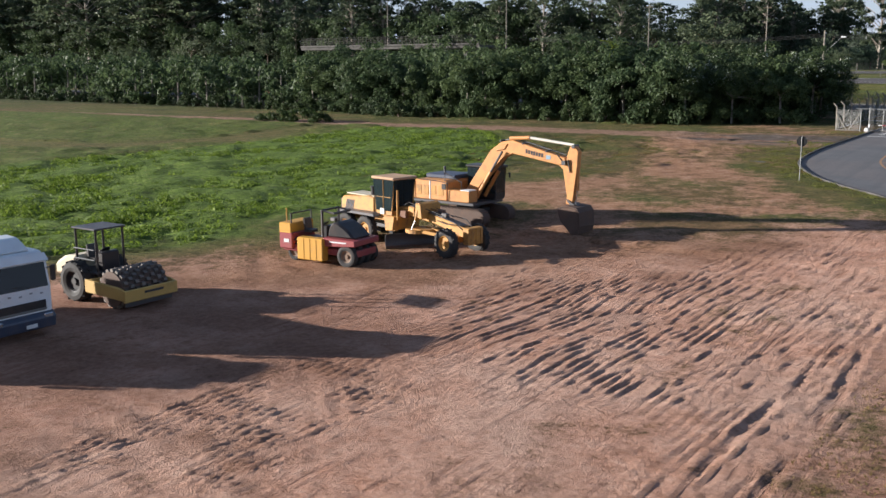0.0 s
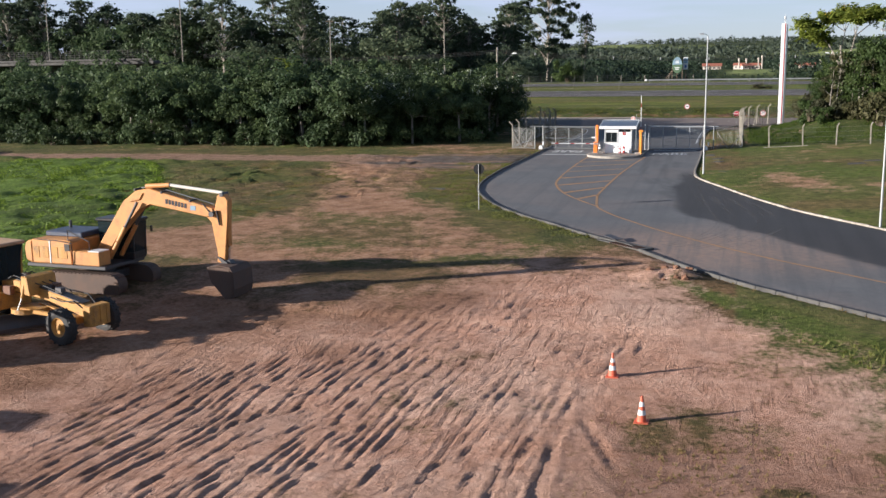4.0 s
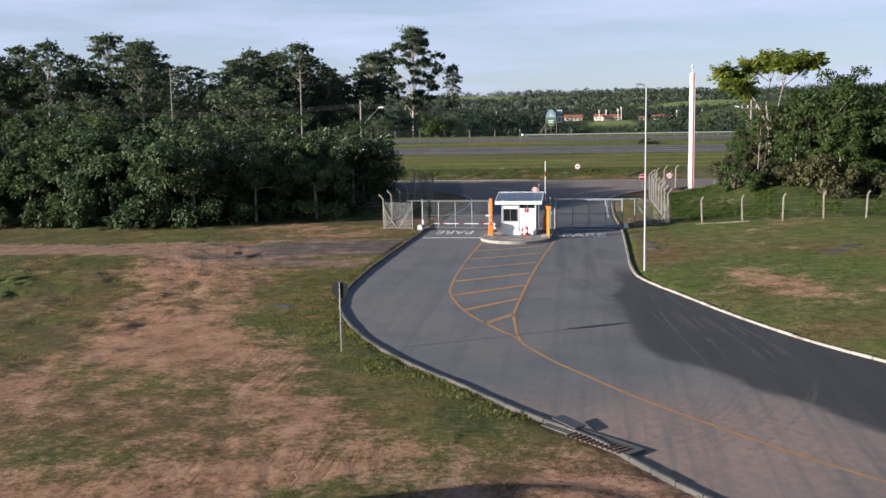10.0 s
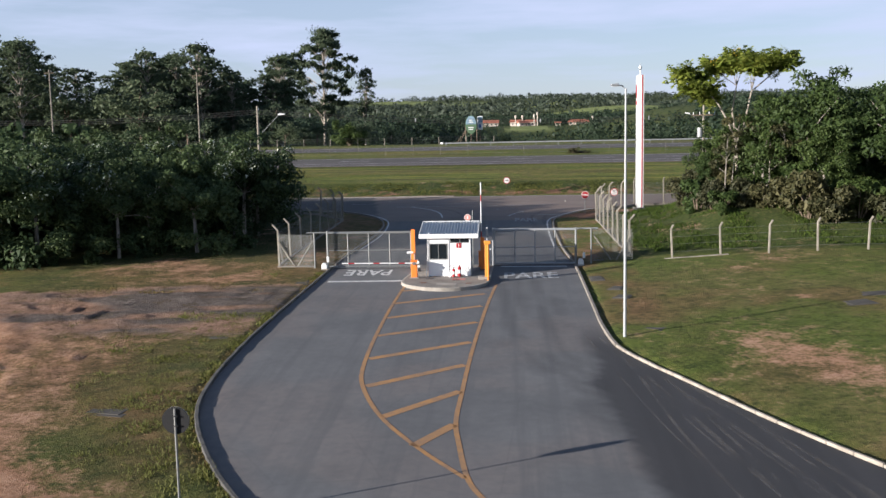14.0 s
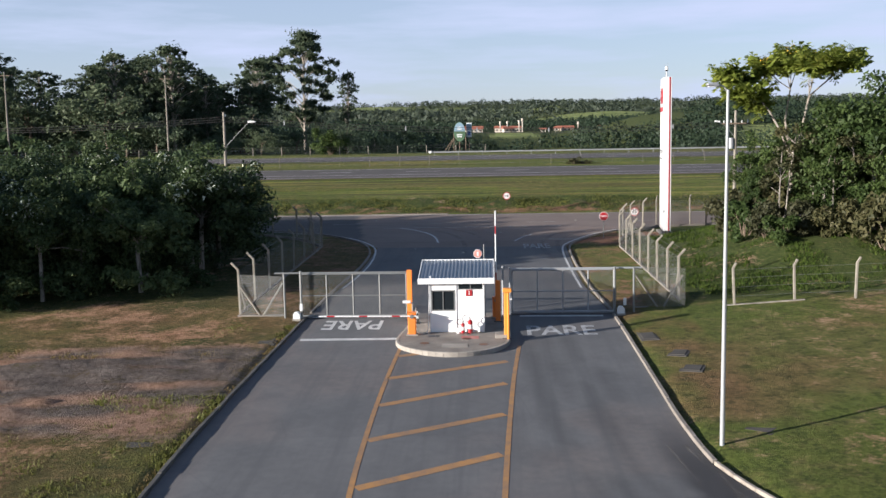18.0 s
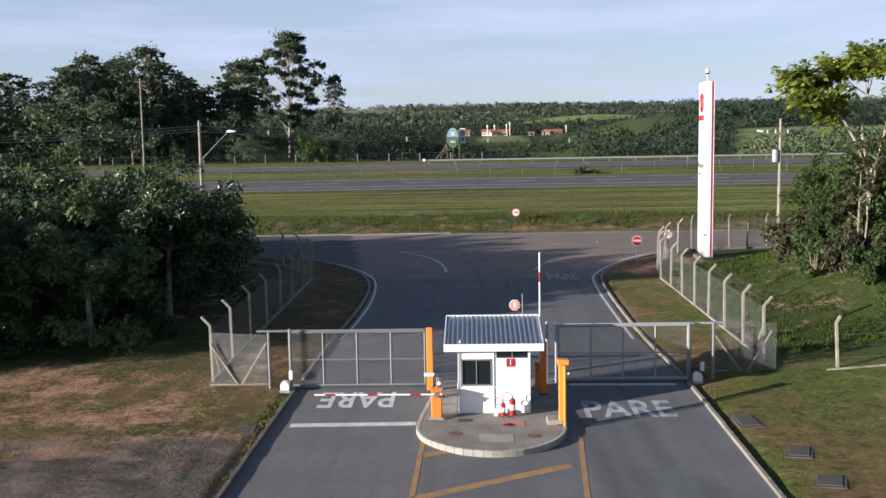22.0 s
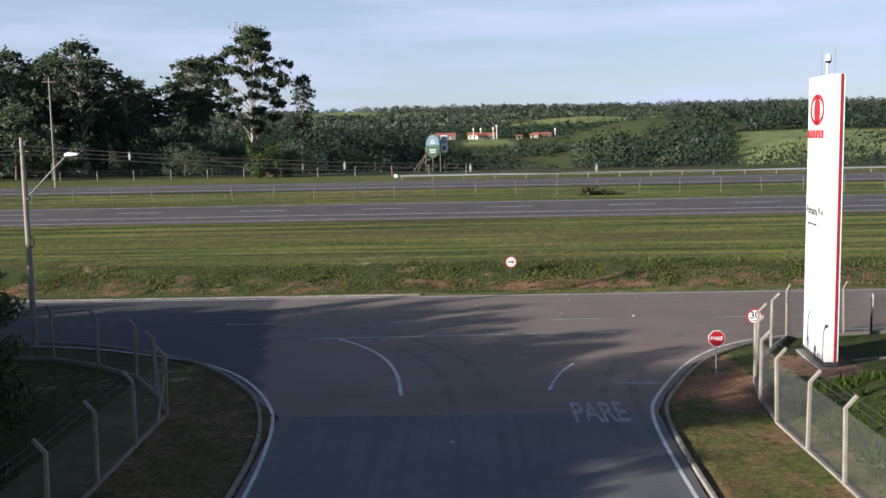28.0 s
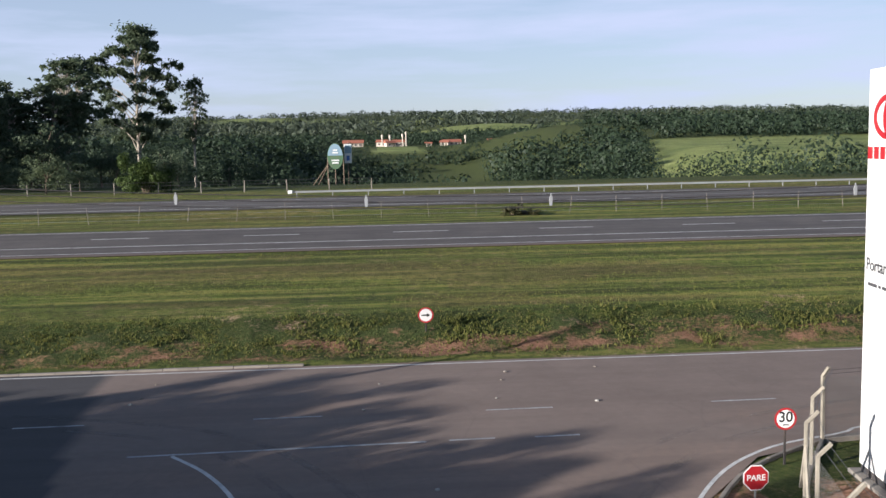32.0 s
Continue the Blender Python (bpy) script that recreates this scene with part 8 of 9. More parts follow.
for u in (0.12, 0.36, 0.50, 0.64, 0.88):
    c = np.array((-31.75, 137.8, zl + 9.8)) * (1 - u) + np.array((12.05, 138, zr + 8.65)) * u - np.array((0, 0, 3.0 * u * (1 - u)))
    part("spacer", slab(new_bm(), [(-0.04, -0.2), (0.04, -0.2), (0.06, 0.04), (0.0, 0.22), (-0.06, 0.04)], 0.05, Matrix.Translation(c)), STEEL_GREY, line_obs)

# ---- scraps and dusty turning marks at the junction ----
for pts in ([(-3.6, 118), (-3.9, 124), (-3.4, 129), (-1.2, 134), (3, 138), (10, 140.5)], [(-4.6, 118), (-5.0, 124.5), (-4.4, 130), (-2.0, 135.4), (2.4, 139.4), (9.5, 142)], [(-9, 120), (-9.2, 128), (-11, 135), (-16, 141), (-26, 144.5)], [(-10.6, 120), (-10.9, 128), (-12.6, 134.4), (-17.2, 140), (-26, 143)]):
    stripe("tyre_mark", spline(pts, 6), 0.34, TYRE_DUST, "pale dusty tyre mark turning across the junction", lift=0.024)
for k in range(16):
    x, y = prng.uniform(-22, 6), prng.uniform(139.5, 149.6)
    if k > 9:
        x, y = prng.uniform(-15, -5), prng.uniform(104, 134)
    bm = new_bm()
    bmesh.ops.create_icosphere(bm, subdivisions=1, radius=0.06 + 0.02 * (k % 3))
    for v in bm.verts:
        v.co *= 1 + 0.5 * noise.noise(v.co * 9 + Vector((k * 5, 0, 0)))
        v.co.z *= 0.45
    ob = tagged(obj("scrap", bm, (PALE_SCRAP, OLD_CONCRETE)[k % 2]), ("crumpled pale paper scrap lying on the asphalt", "small loose stone lying on the asphalt")[k % 2], "litter", "scraps on the road")
    ob.matrix_world = at_road(x, y, 50 * k, 0.045)

# ---- covers and slabs in the grass ----
for x, y, w, l, turn in ((-20.2, 71.9, 1.7, 1.5, -12), (-19.4, 81.6, 1.1, 1.3, 8), (-18.6, 95.0, 0.9, 1.6, 4), (-0.55, 82.6, 1.1, 1.2, -40), (-1.25, 92.2, 0.8, 1.3, -20), (-1.2, 89.8, 0.9, 1.2, -20), (-2.0, 95.3, 0.8, 1.7, 0), (9.0, 86.0, 1.4, 1.2, 10), (10.4, 87.9, 1.4, 1.1, 0)):
    cv = thing("manhole_cover", at(x, y, turn, 0.065 if x > -4 else 0.04) @ Matrix.Rotation(radians(-2.9 if x > -4 else 0), 4, "Y"), "square weathered concrete inspection cover sunk in the grass", "manhole cover", "inspection covers")
    part("surround", box(new_bm(), (0, 0, -0.05), (w, l, 0.16), 0.02), COVER, cv)
    part("lid", box(new_bm(), (0, 0, 0.03), (w * 0.74, l * 0.74, 0.04), 0.015), COVER, cv, "dark concrete lid")
drain = thing("storm_drain", at_road(-4.9, 54.25, -44), "broken iron storm drain grate in the kerb line", "drain")
part("slab", box(new_bm(), (0, -0.1, -0.02), (3.6, 0.75, 0.18), 0.02), KERB_DARK, drain)
for k in range(11):
    part("bar", box(new_bm(), (-0.5 + 0.2 * k, -0.35, 0.08), (0.05, 0.6, 0.05), 0.008), RUST, drain)
part("plate", box(new_bm(), (-1.1, 0.05, 0.11), (1.0, 0.5, 0.03), 0.005, Matrix.Rotation(radians(6), 4, "Y")), STEEL_DARK, drain)
for k in range(9):
    x, y = -2.2 + prng.uniform(-1.0, 1.3), 47.6 + prng.uniform(-1.5, 1.2)
    bm = new_bm()
    bmesh.ops.create_icosphere(bm, subdivisions=1, radius=0.10 + 0.04 * (k % 4))
    for v in bm.verts:
        v.co *= 1 + 0.55 * (noise.noise(v.co * 3.1 + Vector((k * 7, 0, 0))))
        v.co.z *= 0.62
    ob = tagged(obj("soil_clod", bm, GROUND), "broken heap of red earth at the yard's edge", "soil", "earth clods")
    ob.data.attributes.new("soil", "FLOAT", "POINT").data.foreach_set("value", [1.0] * len(ob.data.vertices))
    ob.data.attributes.new("damp_shade", "FLOAT", "POINT").data.foreach_set("value", [0.95] * len(ob.data.vertices))
    ob.matrix_world = at(x, y, 40 * k, 0.45 * math.exp(-(((x + 2.1) / 1.5) ** 2 + ((y - 47.6) / 1.3) ** 2)))

# ---- highway furniture ----
rail = thing("guard_rail", Matrix(), "galvanised steel guard rail beside the far carriageway", "guard rail")
ry = 216.2
bm = new_bm()
prof = [(-0.03, 0.50), (0.05, 0.555), (-0.03, 0.61), (0.05, 0.665), (-0.03, 0.72)]
xs_r = np.linspace(-18.5, 170, 60)
prev = None
for xr in xs_r:
    cur = [bm.verts.new((xr, ry + a, gz(xr, ry) + b_)) for a, b_ in prof]
    if prev:
        for i in range(4):
            bm.faces.new((prev[i], cur[i], cur[i + 1], prev[i + 1]))
    prev = cur
part("beam", bm, paint("bright_galvanised_steel", (0.33, 0.34, 0.35), 0.5, 0.15, wear=0.15), rail)
for xr in np.arange(-18, 170, 4.0):
    part("post", box(new_bm(), (xr, ry + 0.1, gz(xr, ry) + 0.3), (0.07, 0.08, 0.85)), STEEL_GREY, rail)
part("end_terminal", box(new_bm(), (-18.7, ry, gz(-18, ry) + 0.6), (0.5, 0.3, 0.4), 0.05), WHITE, rail)
med = thing("median_fence", Matrix(), "low wire fence on thin posts along the highway median", "fence")
mp = [(x, 196.0 + prng.uniform(-0.05, 0.05)) for x in np.arange(-110, 112, 4.4)]
for x, y in mp:
    tilt = prng.choice((0, 0, 0, 0, 14, -10)) * 0.5
    ob = part("post", box(new_bm(), (0, 0, 0.75), (0.04, 0.04, 1.7), 0.004), BARK, med)
    ob.matrix_basis = at(x, y) @ Matrix.Rotation(radians(tilt), 4, "Y")
for zz in (0.3, 0.75, 1.2, 1.5):
    part("wire", path(new_bm(), [(x, y, gz(x, y) + zz) for x, y in mp], 0.012, 4), STEEL, med)
culvert = thing("culvert", at(4.0, 195.6), "low dark culvert mouth with scrub in the median", "culvert")
part("headwall", slab(new_bm(), [(-1.0, -0.2), (-0.6, 0.35), (0.6, 0.4), (1.1, -0.2), (0.8, -0.2), (0.5, 0.2), (-0.5, 0.2), (-0.8, -0.2)], 0.4, None, 0.02), KERB_DARK, culvert)
# solid black block stands in for the shade inside the pipe
part("opening", box(new_bm(), (0, 0.1, 0.0), (1.1, 0.2, 0.42)), BLACK, culvert)
scrub_bit = shrub(330, 1.5, 1.1, 0.16, 900, LEAF_TWIG, "dark scrubby bush growing in the highway median")
scrub_bit.matrix_basis = at(3.2, 195.2) @ Matrix.Diagonal((1, 1, 0.75, 1))
copy_thing(scrub_bit, at(5.2, 195.4, 80) @ Matrix.Diagonal((1.0, 0.8, 0.5, 1)))
fp = thing("roadside_fence", Matrix(), "wire fence on weathered wooden posts beyond the highway", "fence")
prev = None
for x in np.arange(-150, -8, 5.2):
    y = 227.5 + prng.uniform(-0.2, 0.2)
    ob = part("post", tube(new_bm(), (0, 0, -0.1), (prng.uniform(-0.06, 0.06), 0, 1.4), 0.07, seg=6), BARK, fp)
    ob.matrix_basis = at(x, y)
    if prev:
        for zz in (0.5, 1.0, 1.4):
            part("wire", tube(new_bm(), (prev[0], prev[1], gz(*prev) + zz), (x, y, gz(x, y) + zz), 0.015, seg=4), STEEL_DARK, fp)
    prev = (x, y)

# ---- billboard, hamlet, flyover ----
bz = gz(-15, 262)
bill = thing("billboard", Matrix.Translation((-15.2, 262, bz)), "oval blue and green roadside billboard on timber legs", "billboard")
sgn = 7.1 - bz
for part_name, r0, mat, yy, zz0, zz1 in (("panel", 1.0, GREEN_SIGN, 0.0, -1, 1), ("upper_field", 0.94, CYAN_SIGN, -0.06, 0.05, 1)):
    bm = new_bm()
    pts = []
    for a in np.linspace(0, 2 * math.pi, 33)[:-1]:
        zz = max(zz0, min(zz1, math.sin(a) * r0))
        pts.append((math.cos(a) * 1.25 * r0, sgn + 1.95 + zz * 2.05))
    seen_ = []
    for p in pts:
        if not seen_ or np.hypot(p[0] - seen_[-1][0], p[1] - seen_[-1][1]) > 1e-3:
            seen_.append(p)
    slab(bm, seen_, 0.08, Matrix.Translation((0, yy, 0)))
    part(part_name, bm, mat, bill)
for k, (zz, w) in enumerate(((sgn + 2.9, 0.7), (sgn + 2.5, 0.9), (sgn + 1.3, 1.2), (sgn + 0.9, 1.0))):
    part("text_bar", box(new_bm(), (0, -0.13, zz), (w, 0.03, 0.22)), WHITE, bill)
for xx in (-1.2, 0.0, 1.3):
    part("leg", tube(new_bm(), (xx, 0.1, -0.3), (xx, 0.1, sgn + 1.8), 0.10, seg=6), BARK_DARK, bill)
for xx in (-3.2, -2.2):
    part("stay", tube(new_bm(), (xx - 1.0, 0.6, -0.3), (-1.0, 0.1, sgn + 0.9), 0.07, seg=6), BARK_DARK, bill)
bill2 = thing("billboard", Matrix.Translation((-13.2, 263, bz)), "narrow blue and white roadside billboard", "billboard")
part("panel", box(new_bm(), (0, 0, sgn + 2.3), (1.15, 0.08, 3.0), 0.01), WHITE, bill2)
part("field", box(new_bm(), (0, -0.06, sgn + 3.0), (1.0, 0.03, 1.3)), CYAN_SIGN, bill2)
part("text_bar", box(new_bm(), (0, -0.06, sgn + 1.6), (0.5, 0.03, 0.8)), BLUE, bill2)
part("leg", tube(new_bm(), (0, 0.1, -0.3), (0, 0.1, sgn + 1.0), 0.1, seg=6), BARK_DARK, bill2)

TILE = paint("clay_roof_tile", (0.31, 0.110, 0.066), 0.8, wear=0.4, dirt=(0.22, 0.09, 0.055), scale=0.3)
PLASTER = paint("pale_plaster", (0.50, 0.44, 0.37), 0.8, wear=0.3, scale=0.3)


def cottage(x, y, w, d, h, turn, label, storeys=1):
    c_ = thing("house", at(x, y, turn, -0.2), label, "house", "hamlet")
    part("walls", box(new_bm(), (0, 0, h / 2), (w, d, h)), PLASTER, c_)
    bm = new_bm()
    slab(bm, [(-d / 2 - 0.8, h - 0.1), (0, h + d * 0.24), (d / 2 + 0.8, h - 0.1)], w + 1.4, Matrix.Rotation(radians(90), 4, "Z"))
    part("roof", bm, TILE, c_)
    for k in range(int(w // 3)):
        wn2 = part("window", box(new_bm(), (-w / 2 + 1.8 + 3 * k, -d / 2 - 0.02, h * 0.55), (1.4, 0.06, 1.2)), STEEL_DARK, c_)
        part("sill", box(new_bm(), (-w / 2 + 1.8 + 3 * k, -d / 2 - 0.08, h * 0.55 - 0.68), (1.7, 0.14, 0.12)), WHITE, wn2)
    part("door", box(new_bm(), (w / 2 - 1.2, -d / 2 - 0.02, 1.1), (1.0, 0.06, 2.1)), BARK_DARK, c_)
    return c_


def far_x(px, y):
    return -10.3 + (px - 815) / 1732 * (y - 94)


for px, y, w, d, h, turn in ((788, 772, 15, 10, 3.6, 4), (838, 764, 8, 8, 4.0, -12), (851, 750, 7, 7, 3.4, 18), (866, 768, 8, 8, 3.8, 0), (958, 756, 13, 8, 3.2, 8), (946, 748, 6, 6, 3.0, -16), (918, 722, 4, 4, 2.6, 0), (1034, 770, 12, 9, 3.0, -6), (1062, 790, 8, 8, 3.0, 10), (1272, 1450, 26, 14, 7, 0), (1290, 1480, 20, 14, 6, 5)):
    cottage(far_x(px, y), y, 0.85 * w, 0.85 * d, 0.8 * h, turn, "pale plastered house with a red clay tile roof among trees")
for px, y, h in ((838, 745, 6), (851, 752, 6), (873, 750, 6.5), (879, 760, 8), (982, 762, 5), (1070, 765, 6)):
    tank = thing("water_tower", at(far_x(px, y), y, 0, -0.2), "slender white water tower in the hamlet", "water tower", "hamlet")
    part("shaft", tube(new_bm(), (0, 0, 0), (0, 0, h), 0.42, seg=10), PLASTER, tank)
    part("tank", tube(new_bm(), (0, 0, h), (0, 0, h + 1.8), 0.7, seg=12), PLASTER, tank)

fly = thing("flyover", Matrix(), "grey concrete flyover with parapet and railing behind the wood", "flyover")
part("deck", box(new_bm(), (-151, 200, 11.0), (56, 9, 0.7), 0.05), KERB_DARK, fly)
part("parapet", box(new_bm(), (-151, 195.4, 11.6), (56, 0.3, 0.45), 0.02), KERB_DARK, fly)
for x in np.arange(-178, -123, 1.25):
    part("railing_post", box(new_bm(), (x, 195.4, 12.75), (0.07, 0.07, 1.9)), KERB_DARK, fly)
for zz in (12.3, 12.75, 13.2, 13.65):
    part("railing", tube(new_bm(), (-179, 195.4, zz), (-123, 195.4, zz), 0.03, seg=5), KERB_DARK, fly)
for x in (-152, -128):
    part("pier", box(new_bm(), (x, 200, gz(x, 200) / 2 + 5.3), (1.6, 5, 10.8 - gz(x, 200)), 0.1), KERB_DARK, fly)
for x, y, h in ((-158, 206, 21), (-122, 206, 21), (-88, 212, 15), (-62, 214, 14)):
    pl = thing("utility_pole", at(x, y), "thin far utility pole above the trees", "utility pole", "far poles")
    part("pole", tube(new_bm(), (0, 0, -0.2), (0, 0, h), 0.16, 0.10, 8), POST, pl)
    part("crossarm", box(new_bm(), (0, 0, h - 0.6), (1.8, 0.1, 0.12)), BARK_DARK, pl)

# ---- machines parked at the edge of the yard ----
EXC = paint("excavator_yellow", (0.55, 0.25, 0.068), 0.6, wear=0.75, dirt=(0.20, 0.095, 0.045), scale=5.0)
GRD = paint("grader_yellow", (0.48, 0.235, 0.042), 0.6, wear=0.95, dirt=(0.10, 0.058, 0.035), scale=5.0)
TAN = paint("dusty_tan_roof", (0.46, 0.29, 0.17), 0.8, wear=0.5)
MAROON = paint("maroon_paint", (0.26, 0.045, 0.05), 0.5, wear=0.3)
MUSTARD = paint("mustard_paint", (0.56, 0.29, 0.03), 0.5, wear=0.3)
CREAM = paint("cream_paint", (0.62, 0.54, 0.38), 0.5, wear=0.3)
NAVY = paint("navy_cover", (0.035, 0.05, 0.085), 0.45, wear=0.3)
MUDDY = paint("muddy_steel", (0.095, 0.064, 0.050), 0.8, 0.2, wear=0.6, dirt=(0.17, 0.095, 0.06))
TYRE = paint("dusty_tyre", (0.028, 0.027, 0.026), 0.85, wear=0.25, dirt=(0.12, 0.075, 0.055))
CHROME = paint("bright_rod", (0.75, 0.75, 0.74), 0.2, 0.9, wear=0.15)
TRUCK_WHITE = paint("truck_white", (0.74, 0.75, 0.76), 0.35, wear=0.15, coat=0.3)
RIM = paint("dusty_rim", (0.19, 0.13, 0.09), 0.8, wear=0.5)
PAD = paint("worn_pad_steel", (0.15, 0.135, 0.12), 0.55, 0.4, wear=0.5)
DARK_GLASS = glass_material("cab_glass", (0.02, 0.03, 0.035))


def lathe(bm, profile, seg=28):
    """Turns (y, r) pairs about the y axis."""
    rings = []
    for k in range(seg):
        a = 2 * math.pi * k / seg
        rings.append([bm.verts.new((math.cos(a) * r, y, math.sin(a) * r)) for y, r in profile])
    for k in range(seg):
        a, b_ = rings[k], rings[(k + 1) % seg]
        for i in range(len(profile) - 1):
            bm.faces.new((a[i], a[i + 1], b_[i + 1], b_[i]))
    bmesh.ops.recalc_face_normals(bm, faces=bm.faces)
    return bm


def wheel(parent, x, y, r, w, rim, lugs=0, name="wheel"):
    """A tyre with its rim and hub; y is its middle."""
    bm = lathe(new_bm(), [(-w * 0.42, r * 0.55), (-w * 0.5, r * 0.72), (-w * 0.46, r * 0.92), (-w * 0.34, r), (w * 0.34, r), (w * 0.46, r * 0.92), (w * 0.5, r * 0.72), (w * 0.42, r * 0.55)])
    for k in range(lugs):
        a = 2 * math.pi * k / lugs
        for sg in (-1, 1):
            m = Matrix.Rotation(-a - sg * 0.07, 4, "Y") @ Matrix.Translation((0, sg * w * 0.22, r)) @ Matrix.Rotation(sg * 0.6, 4, "Z")
            box(bm, (0, 0, 0), (r * 0.12, w * 0.46, r * 0.09), 0, m)
    ob = part(name, bm, TYRE, parent)
    ob.matrix_basis = Matrix.Translation((x, y, r))
    rb = lathe(new_bm(), [(-w * 0.40, r * 0.57), (-w * 0.36, r * 0.5), (-w * 0.2, r * 0.42), (-w * 0.2, r * 0.0001), (w * 0.2, r * 0.0001), (w * 0.2, r * 0.42), (w * 0.36, r * 0.5), (w * 0.40, r * 0.57)], 20)
    part("rim", rb, rim, ob)
    part("hub", tube(new_bm(), (0, -w * 0.34, 0), (0, w * 0.34, 0), r * 0.18, seg=10), rim, ob)
    return ob


def stand(x, y, heading):
    return Matrix.Translation((x, y, gz(x, y) - 0.04)) @ Matrix.Rotation(radians(heading), 4, "Z")


def cab_shell(parent, x0, x1, y0, y1, z0, z1, taper, mat, roof_mat, bars=None, sill=0.35):
    """A glazed cab: corner posts, lower panels, panes and roof; taper: how much narrower at the foot."""
    bars = bars or mat
    body = part("cab", box(new_bm(), ((x0 + x1) / 2, (y0 + y1) / 2, z0 + sill / 2), (x1 - x0 - 2 * taper, y1 - y0 - 0.04, sill), 0.02), mat, parent)
    for xx, sx_ in ((x0, 1), (x1, -1)):
        for yy, sy_ in ((y0, 1), (y1, -1)):
            part("pillar", tube(new_bm(), (xx + sx_ * taper, yy + sy_ * 0.04, z0 + 0.1), (xx + sx_ * 0.04, yy + sy_ * 0.04, z1), 0.04, seg=6), bars, body)
    zs = z0 + sill
    for k, (a, b_) in enumerate((((x0 + taper, y0), (x1 - taper, y0)), ((x0 + taper, y1), (x1 - taper, y1)), ((x0 + taper, y0), (x0 + taper, y1)), ((x1 - taper, y0), (x1 - taper, y1)))):
        top_a = (x0 if a[0] < (x0 + x1) / 2 else x1, a[1])
        top_b = (x0 if b_[0] < (x0 + x1) / 2 else x1, b_[1])
        raw("pane", [(a[0], a[1], zs), (b_[0], b_[1], zs), (top_b[0], top_b[1], z1 - 0.03), (top_a[0], top_a[1], z1 - 0.03)], [(0, 1, 2, 3)], DARK_GLASS, body)
    for yy in (y0 - 0.01, y1 + 0.01):
        part("door_bar", tube(new_bm(), ((x0 + x1) / 2, yy, z0 + 0.1), ((x0 + x1) / 2, yy, z1), 0.022, seg=6), bars, body)
        part("door_bar", tube(new_bm(), (x0 + taper, yy, (zs + z1) / 2 - 0.1), (x1 - taper, yy, (zs + z1) / 2 - 0.1), 0.015, seg=6), bars, body)
    part("roof", box(new_bm(), ((x0 + x1) / 2, (y0 + y1) / 2, z1 + 0.06), (x1 - x0 + 0.16, y1 - y0 + 0.16, 0.13), 0.04), roof_mat, body)
    seat = part("seat", slab(new_bm(), [(-0.25, 0), (0.25, 0), (0.25, 0.14), (-0.1, 0.16), (-0.2, 0.75), (-0.32, 0.75)], 0.5, Matrix.Translation(((x0 + x1) / 2 - 0.1, (y0 + y1) / 2, z0 + sill)), 0.02), BLACK_GLOSS, body)
    return body


# excavator
ex = thing("excavator", stand(-26.75, 41.6, -3), "orange-yellow crawler excavator with its bucket resting on the earth", "excavator")
for sg in (-1, 1):
    n, loop = 44, []
    L, R = 1.62, 0.46
    prof = []
    for k in range(n):
        u = k / n * (4 * L + 2 * math.pi * R)
        if u < 2 * L:
            prof.append((-L + u, 2 * R))
        elif u < 2 * L + math.pi * R:
            a = (u - 2 * L) / R
            prof.append((L + R * math.sin(a), R + R * math.cos(a)))
        elif u < 4 * L + math.pi * R:
            prof.append((L - (u - 2 * L - math.pi * R), 0.0))
        else:
            a = (u - 4 * L - math.pi * R) / R
            prof.append((-L - R * math.sin(a), R - R * math.cos(a)))
    tr = part("track", slab(new_bm(), prof, 0.56, Matrix.Translation((0, sg * 1.2, 0))), MUDDY, ex, "muddy steel crawler track")
    for k in range(n):
        a, b_ = np.array(prof[k]), np.array(prof[(k + 1) % n])
        c, d = (a + b_) / 2, b_ - a
        ob = part("shoe", box(new_bm(), (0, 0, 0), (0.14, 0.62, 0.05), 0.008), MUDDY, tr)
        ob.matrix_basis = Matrix.Translation((c[0], sg * 1.2, c[1])) @ Matrix.Rotation(-math.atan2(d[1], d[0]), 4, "Y")
    part("track_frame", box(new_bm(), (0, sg * 1.2, 0.46), (3.0, 0.42, 0.5), 0.05), STEEL_DARK, ex)
part("undercarriage", box(tube(new_bm(), (0, 0, 0.75), (0, 0, 1.08), 0.62, seg=20), (0, 0, 0.6), (1.6, 2.0, 0.35), 0.05), STEEL_DARK, ex)
part("deck", box(new_bm(), (-0.75, 0, 1.16), (4.2, 2.75, 0.16), 0.03), STEEL_DARK, ex)
eng = part("engine_house", slab(new_bm(), [(-2.55, 1.24), (-0.4, 1.24), (-0.4, 2.25), (-0.7, 2.32), (-2.55, 2.3)], 2.7, None, 0.05), EXC, ex)
part("counterweight", slab(new_bm(), [(-2.95, 1.35), (-2.5, 1.2), (-2.5, 2.28), (-2.85, 2.2), (-3.0, 1.9)], 2.7, None, 0.08), EXC, ex)
part("hood_cover", box(new_bm(), (-1.5, 0.35, 2.42), (2.0, 1.7, 0.24), 0.05), NAVY, eng, "dark blue engine hood")
for xx in (-2.3, -1.8, -1.3, -0.8):
    part("grille_slot", box(new_bm(), (xx, -1.355, 1.75), (0.32, 0.02, 0.5), 0.01), GRD, eng)
part("seam", box(new_bm(), (-1.55, -1.36, 1.77), (0.05, 0.02, 1.0)), WHITE, eng)
part("vent", box(new_bm(), (-0.62, -1.36, 2.0), (0.26, 0.02, 0.3)), BLACK, eng)
part("exhaust", tube(new_bm(), (-2.1, 0.7, 2.5), (-2.1, 0.7, 2.85), 0.07), STEEL_DARK, eng)
